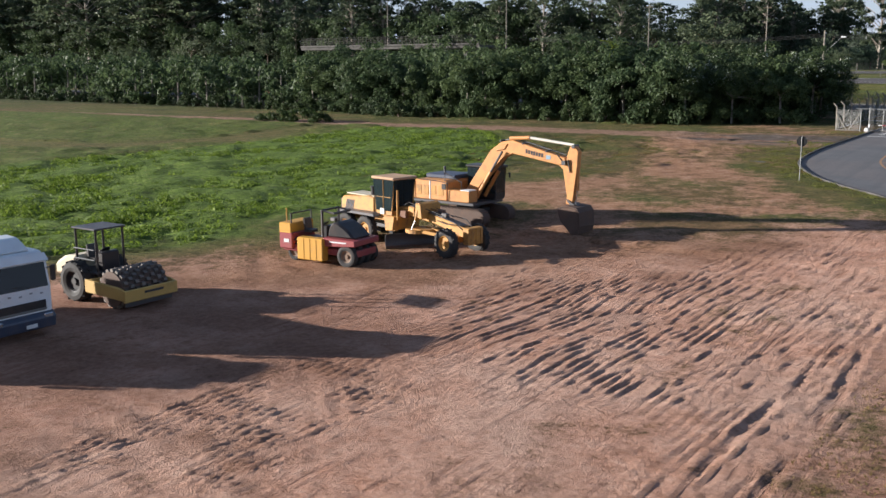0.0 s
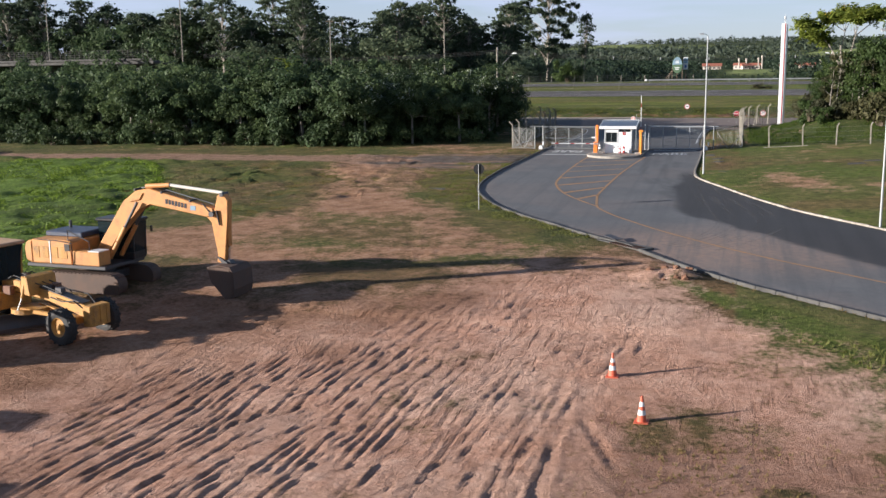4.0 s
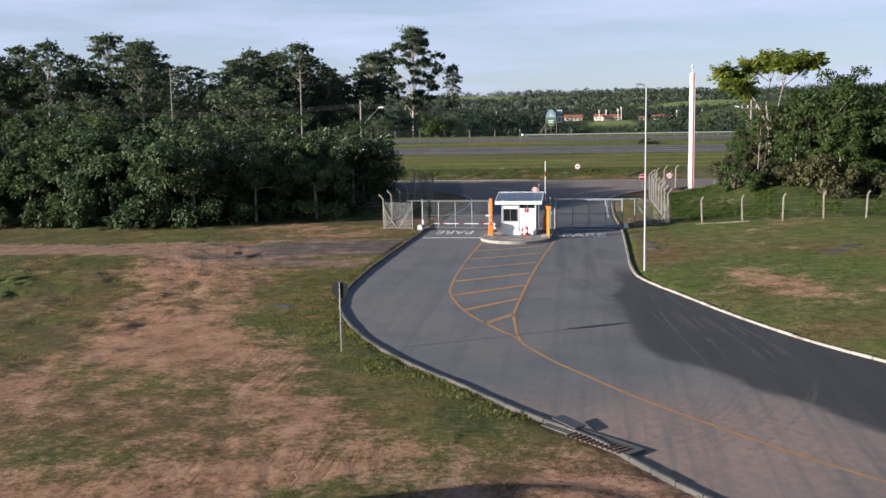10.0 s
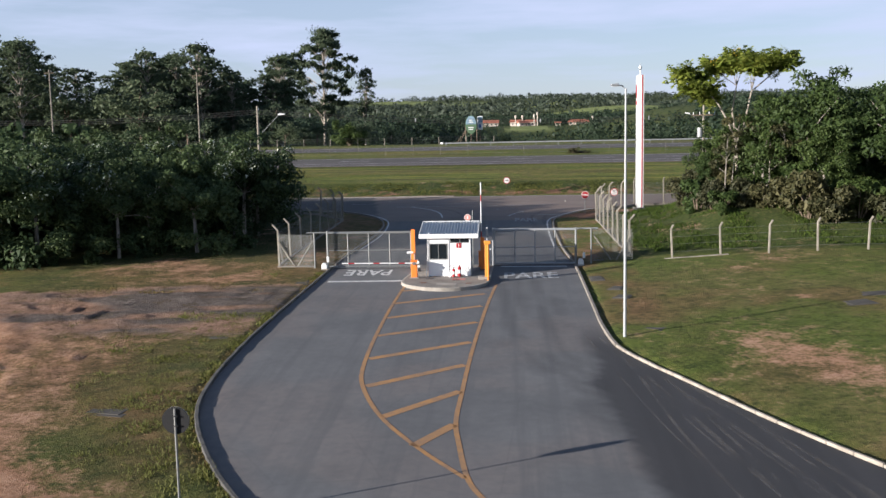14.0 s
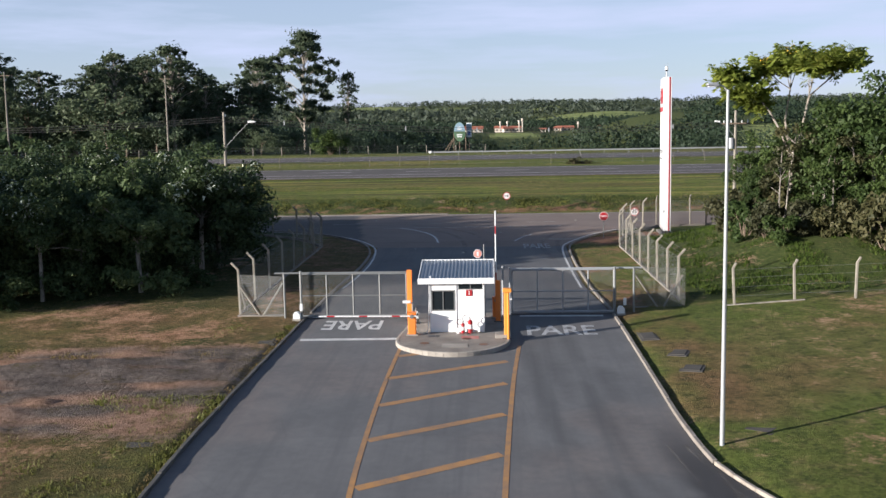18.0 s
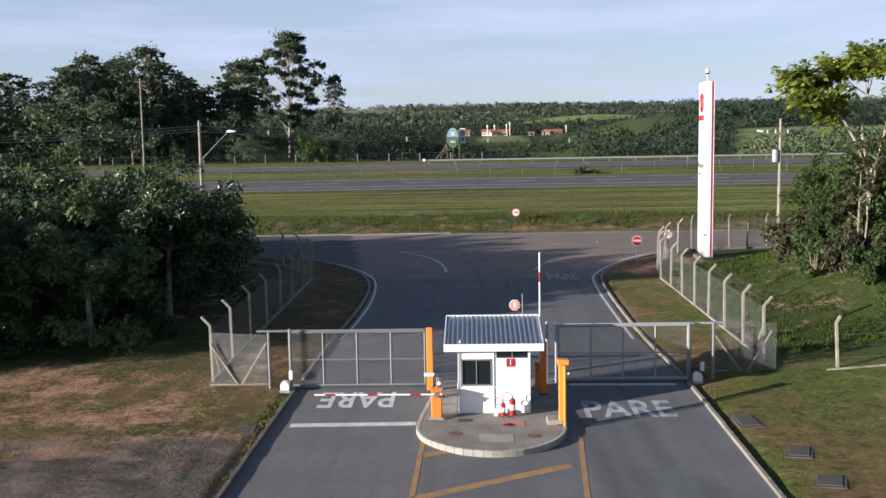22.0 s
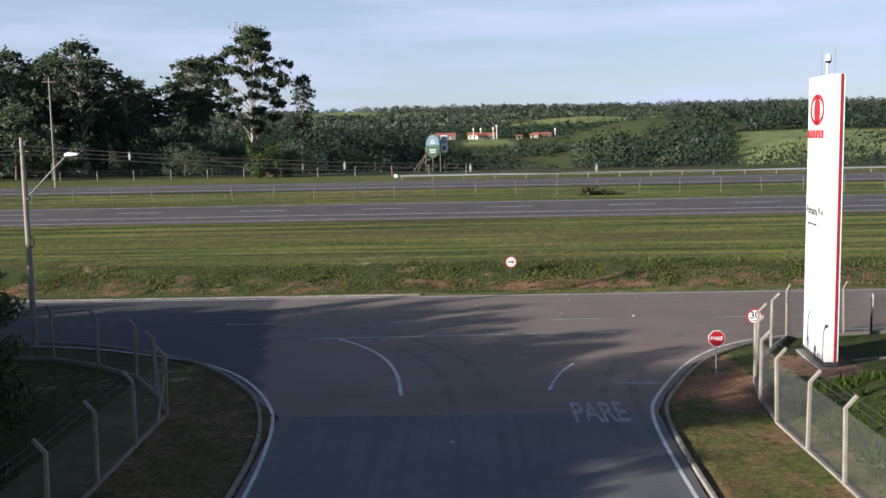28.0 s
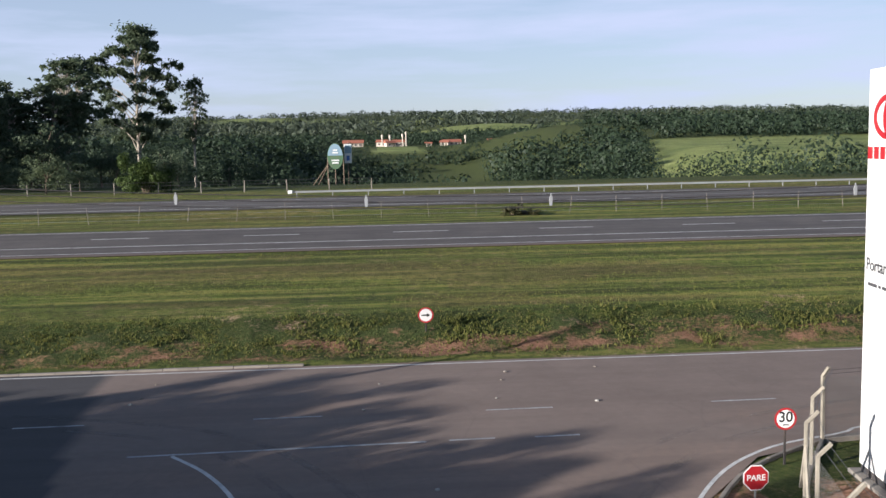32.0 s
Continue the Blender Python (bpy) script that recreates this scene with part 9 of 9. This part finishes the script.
part("handrail", path(new_bm(), [(-0.6, -1.28, 2.3), (-0.6, -1.28, 2.75), (0.5, -1.28, 2.3), (0.5, -1.28, 1.8)], 0.02), STEEL_DARK, ex)
part("tool_box", box(new_bm(), (0.35, -1.0, 1.55), (1.45, 0.75, 0.62), 0.04), EXC, ex)
part("tool_lid", box(new_bm(), (0.75, -1.0, 1.87), (0.6, 0.7, 0.06), 0.02), WHITE, ex)
cab_shell(ex, -0.35, 1.55, 0.42, 1.36, 1.24, 2.95, 0.08, BLACK_GLOSS, BLACK_GLOSS)
boom_pts = [(0.05, 1.45), (0.35, 1.3), (1.45, 2.65), (2.4, 3.6), (3.0, 3.86), (5.8, 3.42), (6.15, 3.55), (6.1, 3.8), (3.0, 4.55), (2.3, 4.45), (1.6, 3.95), (0.0, 1.75)]
boom = part("boom", slab(new_bm(), boom_pts, 0.46, None, 0.03), EXC, ex)
part("boom_rib", slab(new_bm(), [(2.0, 3.95), (2.5, 4.05), (2.7, 4.35), (2.2, 4.3)], 0.56, None, 0.02), EXC, boom)
for k in range(7):
    part("name_bar", box(new_bm(), (3.85 + 0.155 * k, -0.237, 4.02 - 0.026 * k), (0.11, 0.01, 0.20)), TEXT_GREY, boom, "plain dark bar of the maker's name")
part("badge", box(new_bm(), (5.15, -0.237, 3.78), (0.26, 0.01, 0.2)), CYAN_SIGN, boom)
stick_pts = [(5.72, 3.45), (5.98, 3.2), (6.22, 1.85), (6.16, 1.5), (6.54, 1.45), (6.78, 3.4), (6.82, 4.15), (6.62, 4.42), (6.35, 4.38), (6.15, 3.75)]
stick = part("stick", slab(new_bm(), stick_pts, 0.36, None, 0.025), EXC, ex)
part("hose", path(new_bm(), [(5.6, -0.2, 4.0), (6.0, -0.25, 3.6), (6.3, -0.24, 3.7), (6.4, -0.22, 3.1)], 0.03), BLACK, stick)
cyl = part("stick_cylinder", tube(new_bm(), (2.7, 0, 4.62), (3.9, 0, 4.70), 0.10, seg=12), EXC, ex)
part("rod", tube(new_bm(), (3.9, 0, 4.70), (6.5, 0, 4.44), 0.07, seg=10), paint("pale_dusty_rod", (0.62, 0.58, 0.50), 0.5, wear=0.2), cyl)
for sg in (-1, 1):
    cyl = part("boom_cylinder", tube(new_bm(), (0.85, sg * 0.38, 1.45), (1.75, sg * 0.38, 2.85), 0.10, seg=12), EXC, ex)
    part("rod", tube(new_bm(), (1.75, sg * 0.38, 2.85), (2.45, sg * 0.38, 3.95), 0.06, seg=10), STEEL_DARK, cyl)
cyl = part("bucket_cylinder", tube(new_bm(), (6.75, 0, 3.6), (6.72, 0, 2.2), 0.09, seg=12), EXC, ex)
part("rod", tube(new_bm(), (6.72, 0, 2.2), (6.62, 0, 1.55), 0.05, seg=10), CHROME, cyl)
part("linkage", slab(slab(new_bm(), [(6.2, 1.75), (6.35, 1.72), (6.7, 1.5), (6.6, 1.3)], 0.5), [(6.5, 1.6), (6.75, 1.6), (6.95, 1.15), (6.7, 1.15)], 0.34), STEEL_DARK, ex)
bu = [(6.0, 1.36), (6.5, 1.48), (7.08, 1.42), (7.26, 1.2), (7.3, 0.5), (7.2, 0.12), (6.9, -0.02), (6.88, 0.05), (7.1, 0.2), (7.2, 0.55), (7.16, 1.16), (7.02, 1.32), (6.5, 1.38), (6.04, 1.28)]
bk_ = part("bucket", slab(new_bm(), bu, 1.5, None), MUDDY, ex, "muddy rust-brown digging bucket")
for sg in (-1, 1):
    part("side_plate", slab(new_bm(), [(6.0, 1.34), (6.5, 1.46), (7.06, 1.4), (7.24, 1.18), (7.27, 0.5), (7.16, 0.14), (6.9, 0.0), (6.2, 0.72)], 0.04, Matrix.Translation((0, sg * 0.73, 0))), MUDDY, bk_)
for k in range(5):
    part("tooth", slab(new_bm(), [(6.82, 0.08), (6.98, 0.02), (6.74, -0.12)], 0.12, Matrix.Translation((0, -0.6 + 0.3 * k, 0))), MUDDY, bk_)

for xx, zz in ((2.25, 4.5), (3.6, 4.42), (5.0, 4.1)):
    part("pipe_clamp", box(new_bm(), (xx, 0, zz - 0.02), (0.08, 0.5, 0.1), 0.01), STEEL_DARK, boom)
part("boom_pipe", path(new_bm(), [(0.6, 0.2, 2.6), (1.6, 0.2, 4.02), (2.3, 0.2, 4.52), (3.0, 0.2, 4.6), (5.9, 0.2, 3.92)], 0.03, 6), STEEL_DARK, boom)
part("boom_foot_pin", tube(new_bm(), (0.2, -0.34, 1.6), (0.2, 0.34, 1.6), 0.11, seg=12), STEEL_DARK, boom)
part("stick_pin", tube(new_bm(), (6.05, -0.3, 3.55), (6.05, 0.3, 3.55), 0.12, seg=12), STEEL_DARK, stick)
part("stick_pin", tube(new_bm(), (6.55, -0.24, 4.38), (6.55, 0.24, 4.38), 0.09, seg=12), STEEL_DARK, stick)
part("mirror", box(path(new_bm(), [(1.4, 1.36, 2.6), (1.6, 1.55, 2.6)], 0.015, 5), (1.62, 1.6, 2.5), (0.04, 0.14, 0.26), 0.01), BLACK_GLOSS, ex)
part("step_rail", path(new_bm(), [(-0.3, -1.4, 1.25), (-0.3, -1.45, 2.2), (-1.0, -1.45, 2.3), (-2.3, -1.4, 2.32)], 0.018, 5), STEEL_DARK, ex)

# motor grader
gr = thing("motor_grader", stand(-22.85, 35.05, -12), "dusty yellow motor grader with a tan cab roof and dark blade", "grader")
for yy in (-1.02, 1.02):
    wheel(gr, 0, yy, 0.66, 0.40, GRD, 16, "front_wheel")
    for xx in (-5.75, -7.3):
        wheel(gr, xx, yy, 0.66, 0.42, GRD, 16, "rear_wheel")
part("axle", box(tube(new_bm(), (0, -0.85, 0.68), (0, 0.85, 0.68), 0.11, seg=10), (0, 0, 0.78), (0.32, 1.2, 0.24), 0.03), GRD, gr)
part("tandem_case", box(box(new_bm(), (-6.5, -0.68, 0.66), (2.0, 0.2, 0.4), 0.04), (-6.5, 0.68, 0.66), (2.0, 0.2, 0.4), 0.04), STEEL_DARK, gr)
fr = part("front_beam", slab(new_bm(), [(0.55, 0.72), (0.55, 1.25), (-0.1, 1.42), (-1.6, 1.68), (-3.4, 1.95), (-4.2, 1.85), (-4.4, 1.35), (-3.6, 1.5), (-1.6, 1.28), (-0.3, 0.98)], 0.42, None, 0.03), GRD, gr)
part("beam_top", slab(new_bm(), [(0.2, 1.36), (-1.6, 1.70), (-3.4, 1.975), (-3.4, 2.0), (-1.6, 1.73), (0.2, 1.39)], 0.40), STEEL_DARK, fr)
part("push_block", box(new_bm(), (0.72, 0, 0.98), (0.42, 0.95, 0.78), 0.04), GRD, gr)
for k in range(3):
    part("rib", box(new_bm(), (0.94, -0.3 + 0.3 * k, 0.98), (0.05, 0.08, 0.7), 0.01), GRD, gr)
part("hydraulic_hoses", path(path(new_bm(), [(0.4, -0.3, 1.2), (0.1, -0.45, 1.5), (-0.6, -0.4, 1.4), (-1.3, -0.35, 1.5)], 0.025), [(0.5, 0.2, 1.3), (0.0, 0.3, 1.62), (-1.0, 0.3, 1.7)], 0.025), BLACK, gr)
part("drawbar", slab(slab(new_bm(), [(-0.2, 0.62), (-2.9, 0.82), (-2.9, 0.96), (-0.2, 0.76)], 0.14, Matrix.Rotation(radians(9), 4, "Z")), [(-0.2, 0.62), (-2.9, 0.82), (-2.9, 0.96), (-0.2, 0.76)], 0.14, Matrix.Rotation(radians(-9), 4, "Z")), GRD, gr)
part("turntable", tube(new_bm(), (-2.9, 0, 0.72), (-2.9, 0, 0.9), 0.72, seg=24), GRD, gr)
blade = []
for a in np.linspace(-0.6, 0.75, 8):
    blade.append((0.42 - 0.5 * math.cos(a), 0.42 + 0.5 * math.sin(a)))
blade += [(x - 0.04, z) for x, z in blade[::-1]]
bl = part("blade", slab(new_bm(), blade, 3.7, Matrix.Translation((-2.75, 0, -0.02)) @ Matrix.Rotation(radians(-24), 4, "Z")), STEEL_DARK, gr, "dark curved grading blade")
part("cutting_edge", box(new_bm(), (-2.75, 0, 0.09), (0.04, 3.7, 0.14), 0, Matrix.Translation((-2.75, 0, 0)) @ Matrix.Rotation(radians(-24), 4, "Z") @ Matrix.Translation((2.75, 0, 0))), MUDDY, bl)
for yy in (-0.55, 0.55):
    cy_ = part("lift_cylinder", tube(new_bm(), (-2.3, yy, 2.25), (-2.5, yy * 1.2, 1.4), 0.07, seg=10), GRD, gr)
    part("rod", tube(new_bm(), (-2.5, yy * 1.2, 1.4), (-2.7, yy * 1.35, 0.92), 0.04, seg=8), CHROME, cy_)
part("saddle", slab(new_bm(), [(-2.05, 1.5), (-2.6, 1.55), (-2.5, 2.25), (-2.15, 2.2)], 1.3, None, 0.03), GRD, gr)
for yy in (-0.35, 0.1, 0.4):
    part("valve_block", box(new_bm(), (-3.5 + yy * 0.5, yy, 1.55), (0.5, 0.2, 0.35), 0.03), RUST, gr)
part("platform", box(new_bm(), (-4.6, 0, 1.28), (1.5, 1.7, 0.16), 0.02), GRD, gr)
part("step_panel", slab(new_bm(), [(-3.95, 0.75), (-4.5, 0.7), (-4.6, 1.45), (-3.8, 1.45)], 1.75, None, 0.03), GRD, gr)
part("rail_post", tube(new_bm(), (-3.7, -0.75, 1.3), (-3.7, -0.75, 2.75), 0.05), GRD, gr)
cab_shell(gr, -5.55, -4.0, -0.72, 0.72, 1.36, 3.2, 0.2, GRD, TAN, bars=GRD, sill=0.3)
part("engine_hood", slab(new_bm(), [(-8.25, 1.05), (-5.6, 1.05), (-5.6, 2.2), (-6.0, 2.28), (-8.1, 2.1), (-8.25, 1.9)], 1.3, None, 0.05), GRD, gr)
part("hood_top", box(new_bm(), (-6.8, 0, 2.24), (2.2, 1.1, 0.06), 0.02, Matrix.Rotation(radians(0), 4, "Y")), CREAM, gr)
for k in range(6):
    part("louvre", slab(new_bm(), [(-7.9 + 0.11 * k, 1.45), (-7.84 + 0.11 * k, 1.45), (-7.7 + 0.11 * k, 1.95), (-7.76 + 0.11 * k, 1.95)], 1.34), STEEL_DARK, gr)
part("radiator", box(new_bm(), (-8.3, 0, 1.5), (0.1, 1.15, 0.9), 0.02), STEEL_DARK, gr)
part("ripper_bar", box(new_bm(), (-8.65, 0, 0.8), (0.4, 1.9, 0.2), 0.03), STEEL_DARK, gr)
part("exhaust", path(new_bm(), [(-5.95, 0.25, 2.2), (-5.95, 0.25, 2.85), (-6.1, 0.25, 3.05)], 0.08, 10), STEEL_DARK, gr)
part("air_cleaner", tube(tube(new_bm(), (-6.1, -0.25, 2.2), (-6.1, -0.25, 2.65), 0.13, seg=12), (-6.1, -0.25, 2.65), (-6.1, -0.25, 2.72), 0.17, seg=12), BLACK_GLOSS, gr)
for k, (xx, zz) in enumerate(((-1.0, 1.75), (-1.5, 1.84), (-2.9, 2.05), (-3.2, 2.08))):
    part("valve_bank", box(new_bm(), (xx, (-0.12, 0.14)[k % 2], zz), (0.34, 0.22, 0.2), 0.02), (STEEL_DARK, RUST)[k % 2], gr)
for yy in (-0.28, 0.0, 0.28):
    part("hydraulic_hose", path(new_bm(), [(-3.8, yy, 1.95), (-3.2, yy * 1.5, 2.18), (-2.4, yy * 1.2, 2.0), (-1.6, yy, 1.86), (-0.8, yy * 0.8, 1.66)], 0.022, 5), BLACK, gr)
part("fender", slab(new_bm(), [(-5.0, 1.35), (-5.1, 1.5), (-7.9, 1.5), (-8.0, 1.35)], 2.3, None, 0.02), STEEL_DARK, gr)
part("side_notice", box(new_bm(), (-4.85, -0.75, 1.62), (0.3, 0.012, 0.28)), WHITE, gr)

# pneumatic tyre roller
pn = thing("tyre_roller", stand(-26.15, 31.3, 4), "maroon and mustard pneumatic tyre roller with a dark engine cover", "road roller")
for k in range(4):
    wheel(pn, 0.1, -0.78 + 0.52 * k, 0.5, 0.34, RIM, 0, "front_tyre")
for k in range(3):
    wheel(pn, -3.0, -0.52 + 0.52 * k, 0.42, 0.30, RIM, 0, "rear_tyre")
part("chassis", box(new_bm(), (-1.5, 0, 0.62), (4.2, 1.5, 0.3), 0.03), MAROON, pn)
part("front_cowl", slab(new_bm(), [(0.62, 0.98), (0.6, 1.24), (-1.15, 1.28), (-1.15, 0.86)], 1.95, None, 0.03), MAROON, pn)
part("cowl_stripe", box(new_bm(), (-0.3, -0.985, 1.12), (0.9, 0.012, 0.06)), WHITE, pn)
part("engine_cover", slab(new_bm(), [(-1.12, 1.24), (-1.0, 1.75), (-0.78, 1.98), (-0.5, 1.96), (0.05, 1.62), (0.42, 1.25)], 1.35, None, 0.09), BLACK_GLOSS, pn, "dark wedge-shaped engine cover")
for sg in (-1, 1):
    part("ballast_tank", box(new_bm(), (-1.75, sg * 0.93, 0.72), (1.45, 0.46, 1.02), 0.04), MUSTARD, pn)
    for k in range(3):
        part("tank_rib", box(new_bm(), (-2.1 + 0.35 * k, sg * 1.165, 0.72), (0.05, 0.02, 0.96), 0.005), MUSTARD, pn)
part("rear_body", box(new_bm(), (-3.35, 0, 0.95), (0.75, 1.75, 0.75), 0.04), MAROON, pn)
part("rear_tank", box(new_bm(), (-3.4, 0, 1.52), (0.7, 1.7, 0.5), 0.04), MUSTARD, pn)
part("side_notice", box(new_bm(), (-3.3, -0.885, 0.95), (0.3, 0.012, 0.16)), WHITE, pn)
part("platform", box(new_bm(), (-2.2, 0, 1.0), (1.6, 1.4, 0.08), 0.01), STEEL_DARK, pn)
part("seat", slab(new_bm(), [(-2.75, 1.3), (-2.3, 1.3), (-2.3, 1.42), (-2.62, 1.45), (-2.72, 1.95), (-2.82, 1.95)], 0.5, None, 0.02), BLACK_GLOSS, pn)
part("console", box(new_bm(), (-1.5, 0, 1.35), (0.3, 0.7, 0.7), 0.03), BLACK_GLOSS, pn)
part("steering_wheel", tube(new_bm(), (-1.72, 0, 1.72), (-1.74, 0, 1.75), 0.2, seg=18), BLACK_GLOSS, pn)
part("roll_bar", path(path(new_bm(), [(-1.4, -0.62, 1.0), (-1.4, -0.62, 2.45), (-1.4, 0.62, 2.45), (-1.4, 0.62, 1.0)], 0.05), [(-1.4, -0.62, 2.45), (-0.75, -0.62, 2.35), (-0.75, 0.62, 2.35), (-1.4, 0.62, 2.45)], 0.04), BLACK_GLOSS, pn)
part("guard_rail", path(path(new_bm(), [(-3.1, -0.75, 1.0), (-3.1, -0.75, 2.2), (-3.1, 0.75, 2.2), (-3.1, 0.75, 1.0)], 0.03), [(-3.1, -0.75, 1.7), (-3.1, 0.75, 1.7)], 0.025), BLACK_GLOSS, pn)
part("beacon_post", tube(new_bm(), (-3.55, -0.5, 1.7), (-3.55, -0.5, 2.4), 0.03), MUSTARD, pn)

# padfoot roller
SANDY = paint("sandy_yellow_paint", (0.50, 0.32, 0.085), 0.6, wear=0.5, dirt=(0.22, 0.13, 0.075))
pf = thing("padfoot_roller", stand(-29.25, 21.45, 0), "padfoot soil roller with sandy yellow drum frame and open canopy", "road roller")
drum = part("drum", lathe(new_bm(), [(-1.05, 0.0001), (-1.05, 0.68), (1.05, 0.68), (1.05, 0.0001)], 40), MUDDY, pf, "steel drum with rows of pads")
drum.matrix_basis = Matrix.Translation((0, 0, 0.78))
pad = slab(new_bm(), [(-0.085, 0), (0.085, 0), (0.06, 0.11), (-0.06, 0.11)], 0.16)
first = None
for ring_ in range(8):
    for k in range(16):
        a = 2 * math.pi * (k + 0.5 * (ring_ % 2)) / 16
        m = Matrix.Rotation(a, 4, "Y") @ Matrix.Translation((0, -0.92 + 0.263 * ring_, 0.675))
        if first is None:
            ob = first = part("pad", pad, PAD, drum)
        else:
            ob = new("pad", first.data)
            ob.parent = drum
        ob.matrix_basis = m
for sg in (-1, 1):
    part("side_frame", slab(new_bm(), [(-1.35, 0.55), (1.0, 0.45), (1.0, 0.85), (0.6, 0.95), (-1.35, 1.05)], 0.12, Matrix.Translation((0, sg * 1.2, 0)), 0.02), SANDY, pf)
part("front_bar", box(new_bm(), (0.98, 0, 0.62), (0.14, 2.52, 0.46), 0.03), SANDY, pf)
part("name_bar", box(new_bm(), (1.055, 0.1, 0.68), (0.008, 0.9, 0.09)), TEXT_GREY, pf)
part("scraper", box(new_bm(), (0.85, 0, 0.3), (0.05, 2.2, 0.25), 0.01), STEEL_DARK, pf)
part("rear_bar", box(new_bm(), (-1.3, 0, 0.8), (0.16, 2.5, 0.42), 0.03), SANDY, pf)
for yy in (-0.85, 0.85):
    wheel(pf, -2.35, yy, 0.80, 0.58, BLACK, 14, "rear_wheel")
part("chassis", box(new_bm(), (-2.6, 0, 0.95), (2.2, 1.0, 0.5), 0.05), STEEL_DARK, pf)
part("hood", slab(new_bm(), [(-4.0, 0.85), (-2.6, 0.95), (-2.6, 1.75), (-3.3, 1.72), (-4.0, 1.35)], 1.45, None, 0.12), CREAM, pf, "cream rounded engine hood")
part("platform", box(new_bm(), (-1.95, 0, 1.18), (1.3, 1.5, 0.1), 0.02), STEEL_DARK, pf)
part("seat", slab(new_bm(), [(-2.5, 1.5), (-2.0, 1.5), (-2.0, 1.64), (-2.35, 1.66), (-2.45, 2.15), (-2.56, 2.15)], 0.5, None, 0.02), BLACK_GLOSS, pf)
part("console", box(new_bm(), (-1.45, 0, 1.6), (0.3, 0.8, 0.75), 0.04), BLACK_GLOSS, pf)
part("steering_wheel", tube(new_bm(), (-1.66, 0, 1.98), (-1.68, 0, 2.01), 0.21, seg=18), BLACK_GLOSS, pf)
for xx, yy in ((-1.35, -0.7), (-1.35, 0.7), (-2.6, -0.7), (-2.6, 0.7)):
    part("canopy_post", tube(new_bm(), (xx, yy * 0.9, 1.2), (xx, yy * 0.9, 2.88), 0.05, seg=8), BLACK_GLOSS, pf)
part("canopy", box(new_bm(), (-1.98, 0, 2.9), (1.5, 1.5, 0.07), 0.03), STEEL_DARK, pf, "flat grey canopy roof")
part("handrail", path(path(new_bm(), [(-1.35, -0.75, 1.7), (-2.6, -0.75, 1.7)], 0.025), [(-1.35, -0.75, 2.1), (-2.6, -0.75, 2.1)], 0.025), STEEL, pf)

# tipper truck
tk = thing("tipper_truck", stand(-28.35, 16.05, 0), "white cab-over tipper truck with rust-red body, parked on the yard", "truck")
cabp = part("cab", slab(new_bm(), [(0.0, 0.75), (0.02, 1.75), (-0.16, 2.7), (-0.45, 2.98), (-1.95, 3.05), (-2.0, 0.75)], 2.42, None, 0.05), TRUCK_WHITE, tk)
part("windscreen", slab(new_bm(), [(0.03, 1.80), (0.045, 1.80), (-0.125, 2.62), (-0.14, 2.62)], 2.15), DARK_GLASS, cabp)
part("sun_visor", slab(new_bm(), [(0.12, 2.72), (-0.1, 2.95), (-0.14, 2.92), (0.08, 2.68)], 2.2), TRUCK_WHITE, cabp)
part("roof_fairing", slab(new_bm(), [(-0.5, 3.0), (-1.9, 3.05), (-1.9, 3.45), (-1.2, 3.4)], 1.8, None, 0.08), TRUCK_WHITE, cabp)
part("grille", box(new_bm(), (0.03, 0, 1.15), (0.05, 1.9, 0.36), 0.02), BLACK_GLOSS, cabp)
part("grille_bar", slab(new_bm(), [(0.05, 1.0), (0.075, 1.0), (0.075, 1.06), (0.05, 1.06)], 1.9, Matrix.Rotation(radians(0), 4, "X")), STEEL, cabp)
for k in range(5):
    part("badge_dot", box(new_bm(), (0.035, -0.8 + 0.4 * k, 1.58 + 0.05 * (k % 2)), (0.015, 0.12, 0.06), 0.005), STEEL_GREY, cabp)
bp = part("bumper", slab(new_bm(), [(0.12, 0.35), (0.18, 0.75), (0.02, 0.92), (-0.9, 0.92), (-0.9, 0.4)], 2.46, None, 0.04), NAVY, tk, "dark blue front bumper")
part("number_plate_bar", box(new_bm(), (0.185, 0.25, 0.52), (0.012, 0.42, 0.13), 0.003), WHITE, bp)
for yy in (-0.95, 0.95):
    hl = part("headlight", box(new_bm(), (0.13, yy, 0.78), (0.08, 0.36, 0.16), 0.03), CHROME, bp)
    part("mirror", box(box(new_bm(), (-0.05, yy * 1.42, 2.2), (0.1, 0.2, 0.55), 0.03), (-0.1, yy * 1.32, 2.4), (0.05, 0.25, 0.04)), BLACK_GLOSS, cabp)
    wheel(tk, -1.15, yy * 1.07, 0.52, 0.32, RIM, 0, "front_wheel")
    for xx in (-4.9, -6.2):
        wheel(tk, xx, yy * 0.98, 0.52, 0.5, RIM, 0, "rear_wheel")
part("wiper", path(new_bm(), [(0.06, 0.5, 1.82), (0.02, -0.3, 1.95)], 0.012), BLACK, cabp)
part("chassis", box(new_bm(), (-4.4, 0, 0.85), (5.6, 0.9, 0.26), 0.02), STEEL_DARK, tk)
td = part("tipper_body", slab(new_bm(), [(-2.3, 1.15), (-7.2, 1.15), (-7.4, 2.75), (-2.1, 2.75), (-1.75, 3.0), (-1.75, 2.92), (-2.25, 2.6)], 2.45, None, 0.03), paint("rust_red_paint", (0.26, 0.065, 0.035), 0.6, wear=0.4), tk, "rust-red tipper body")
for k in range(6):
    part("body_rib", box(new_bm(), (-2.8 - 0.85 * k, -1.25, 1.95), (0.1, 0.07, 1.55), 0.01), RUST, td)
copy_thing(tk, stand(-31.2, 10.9, 0))
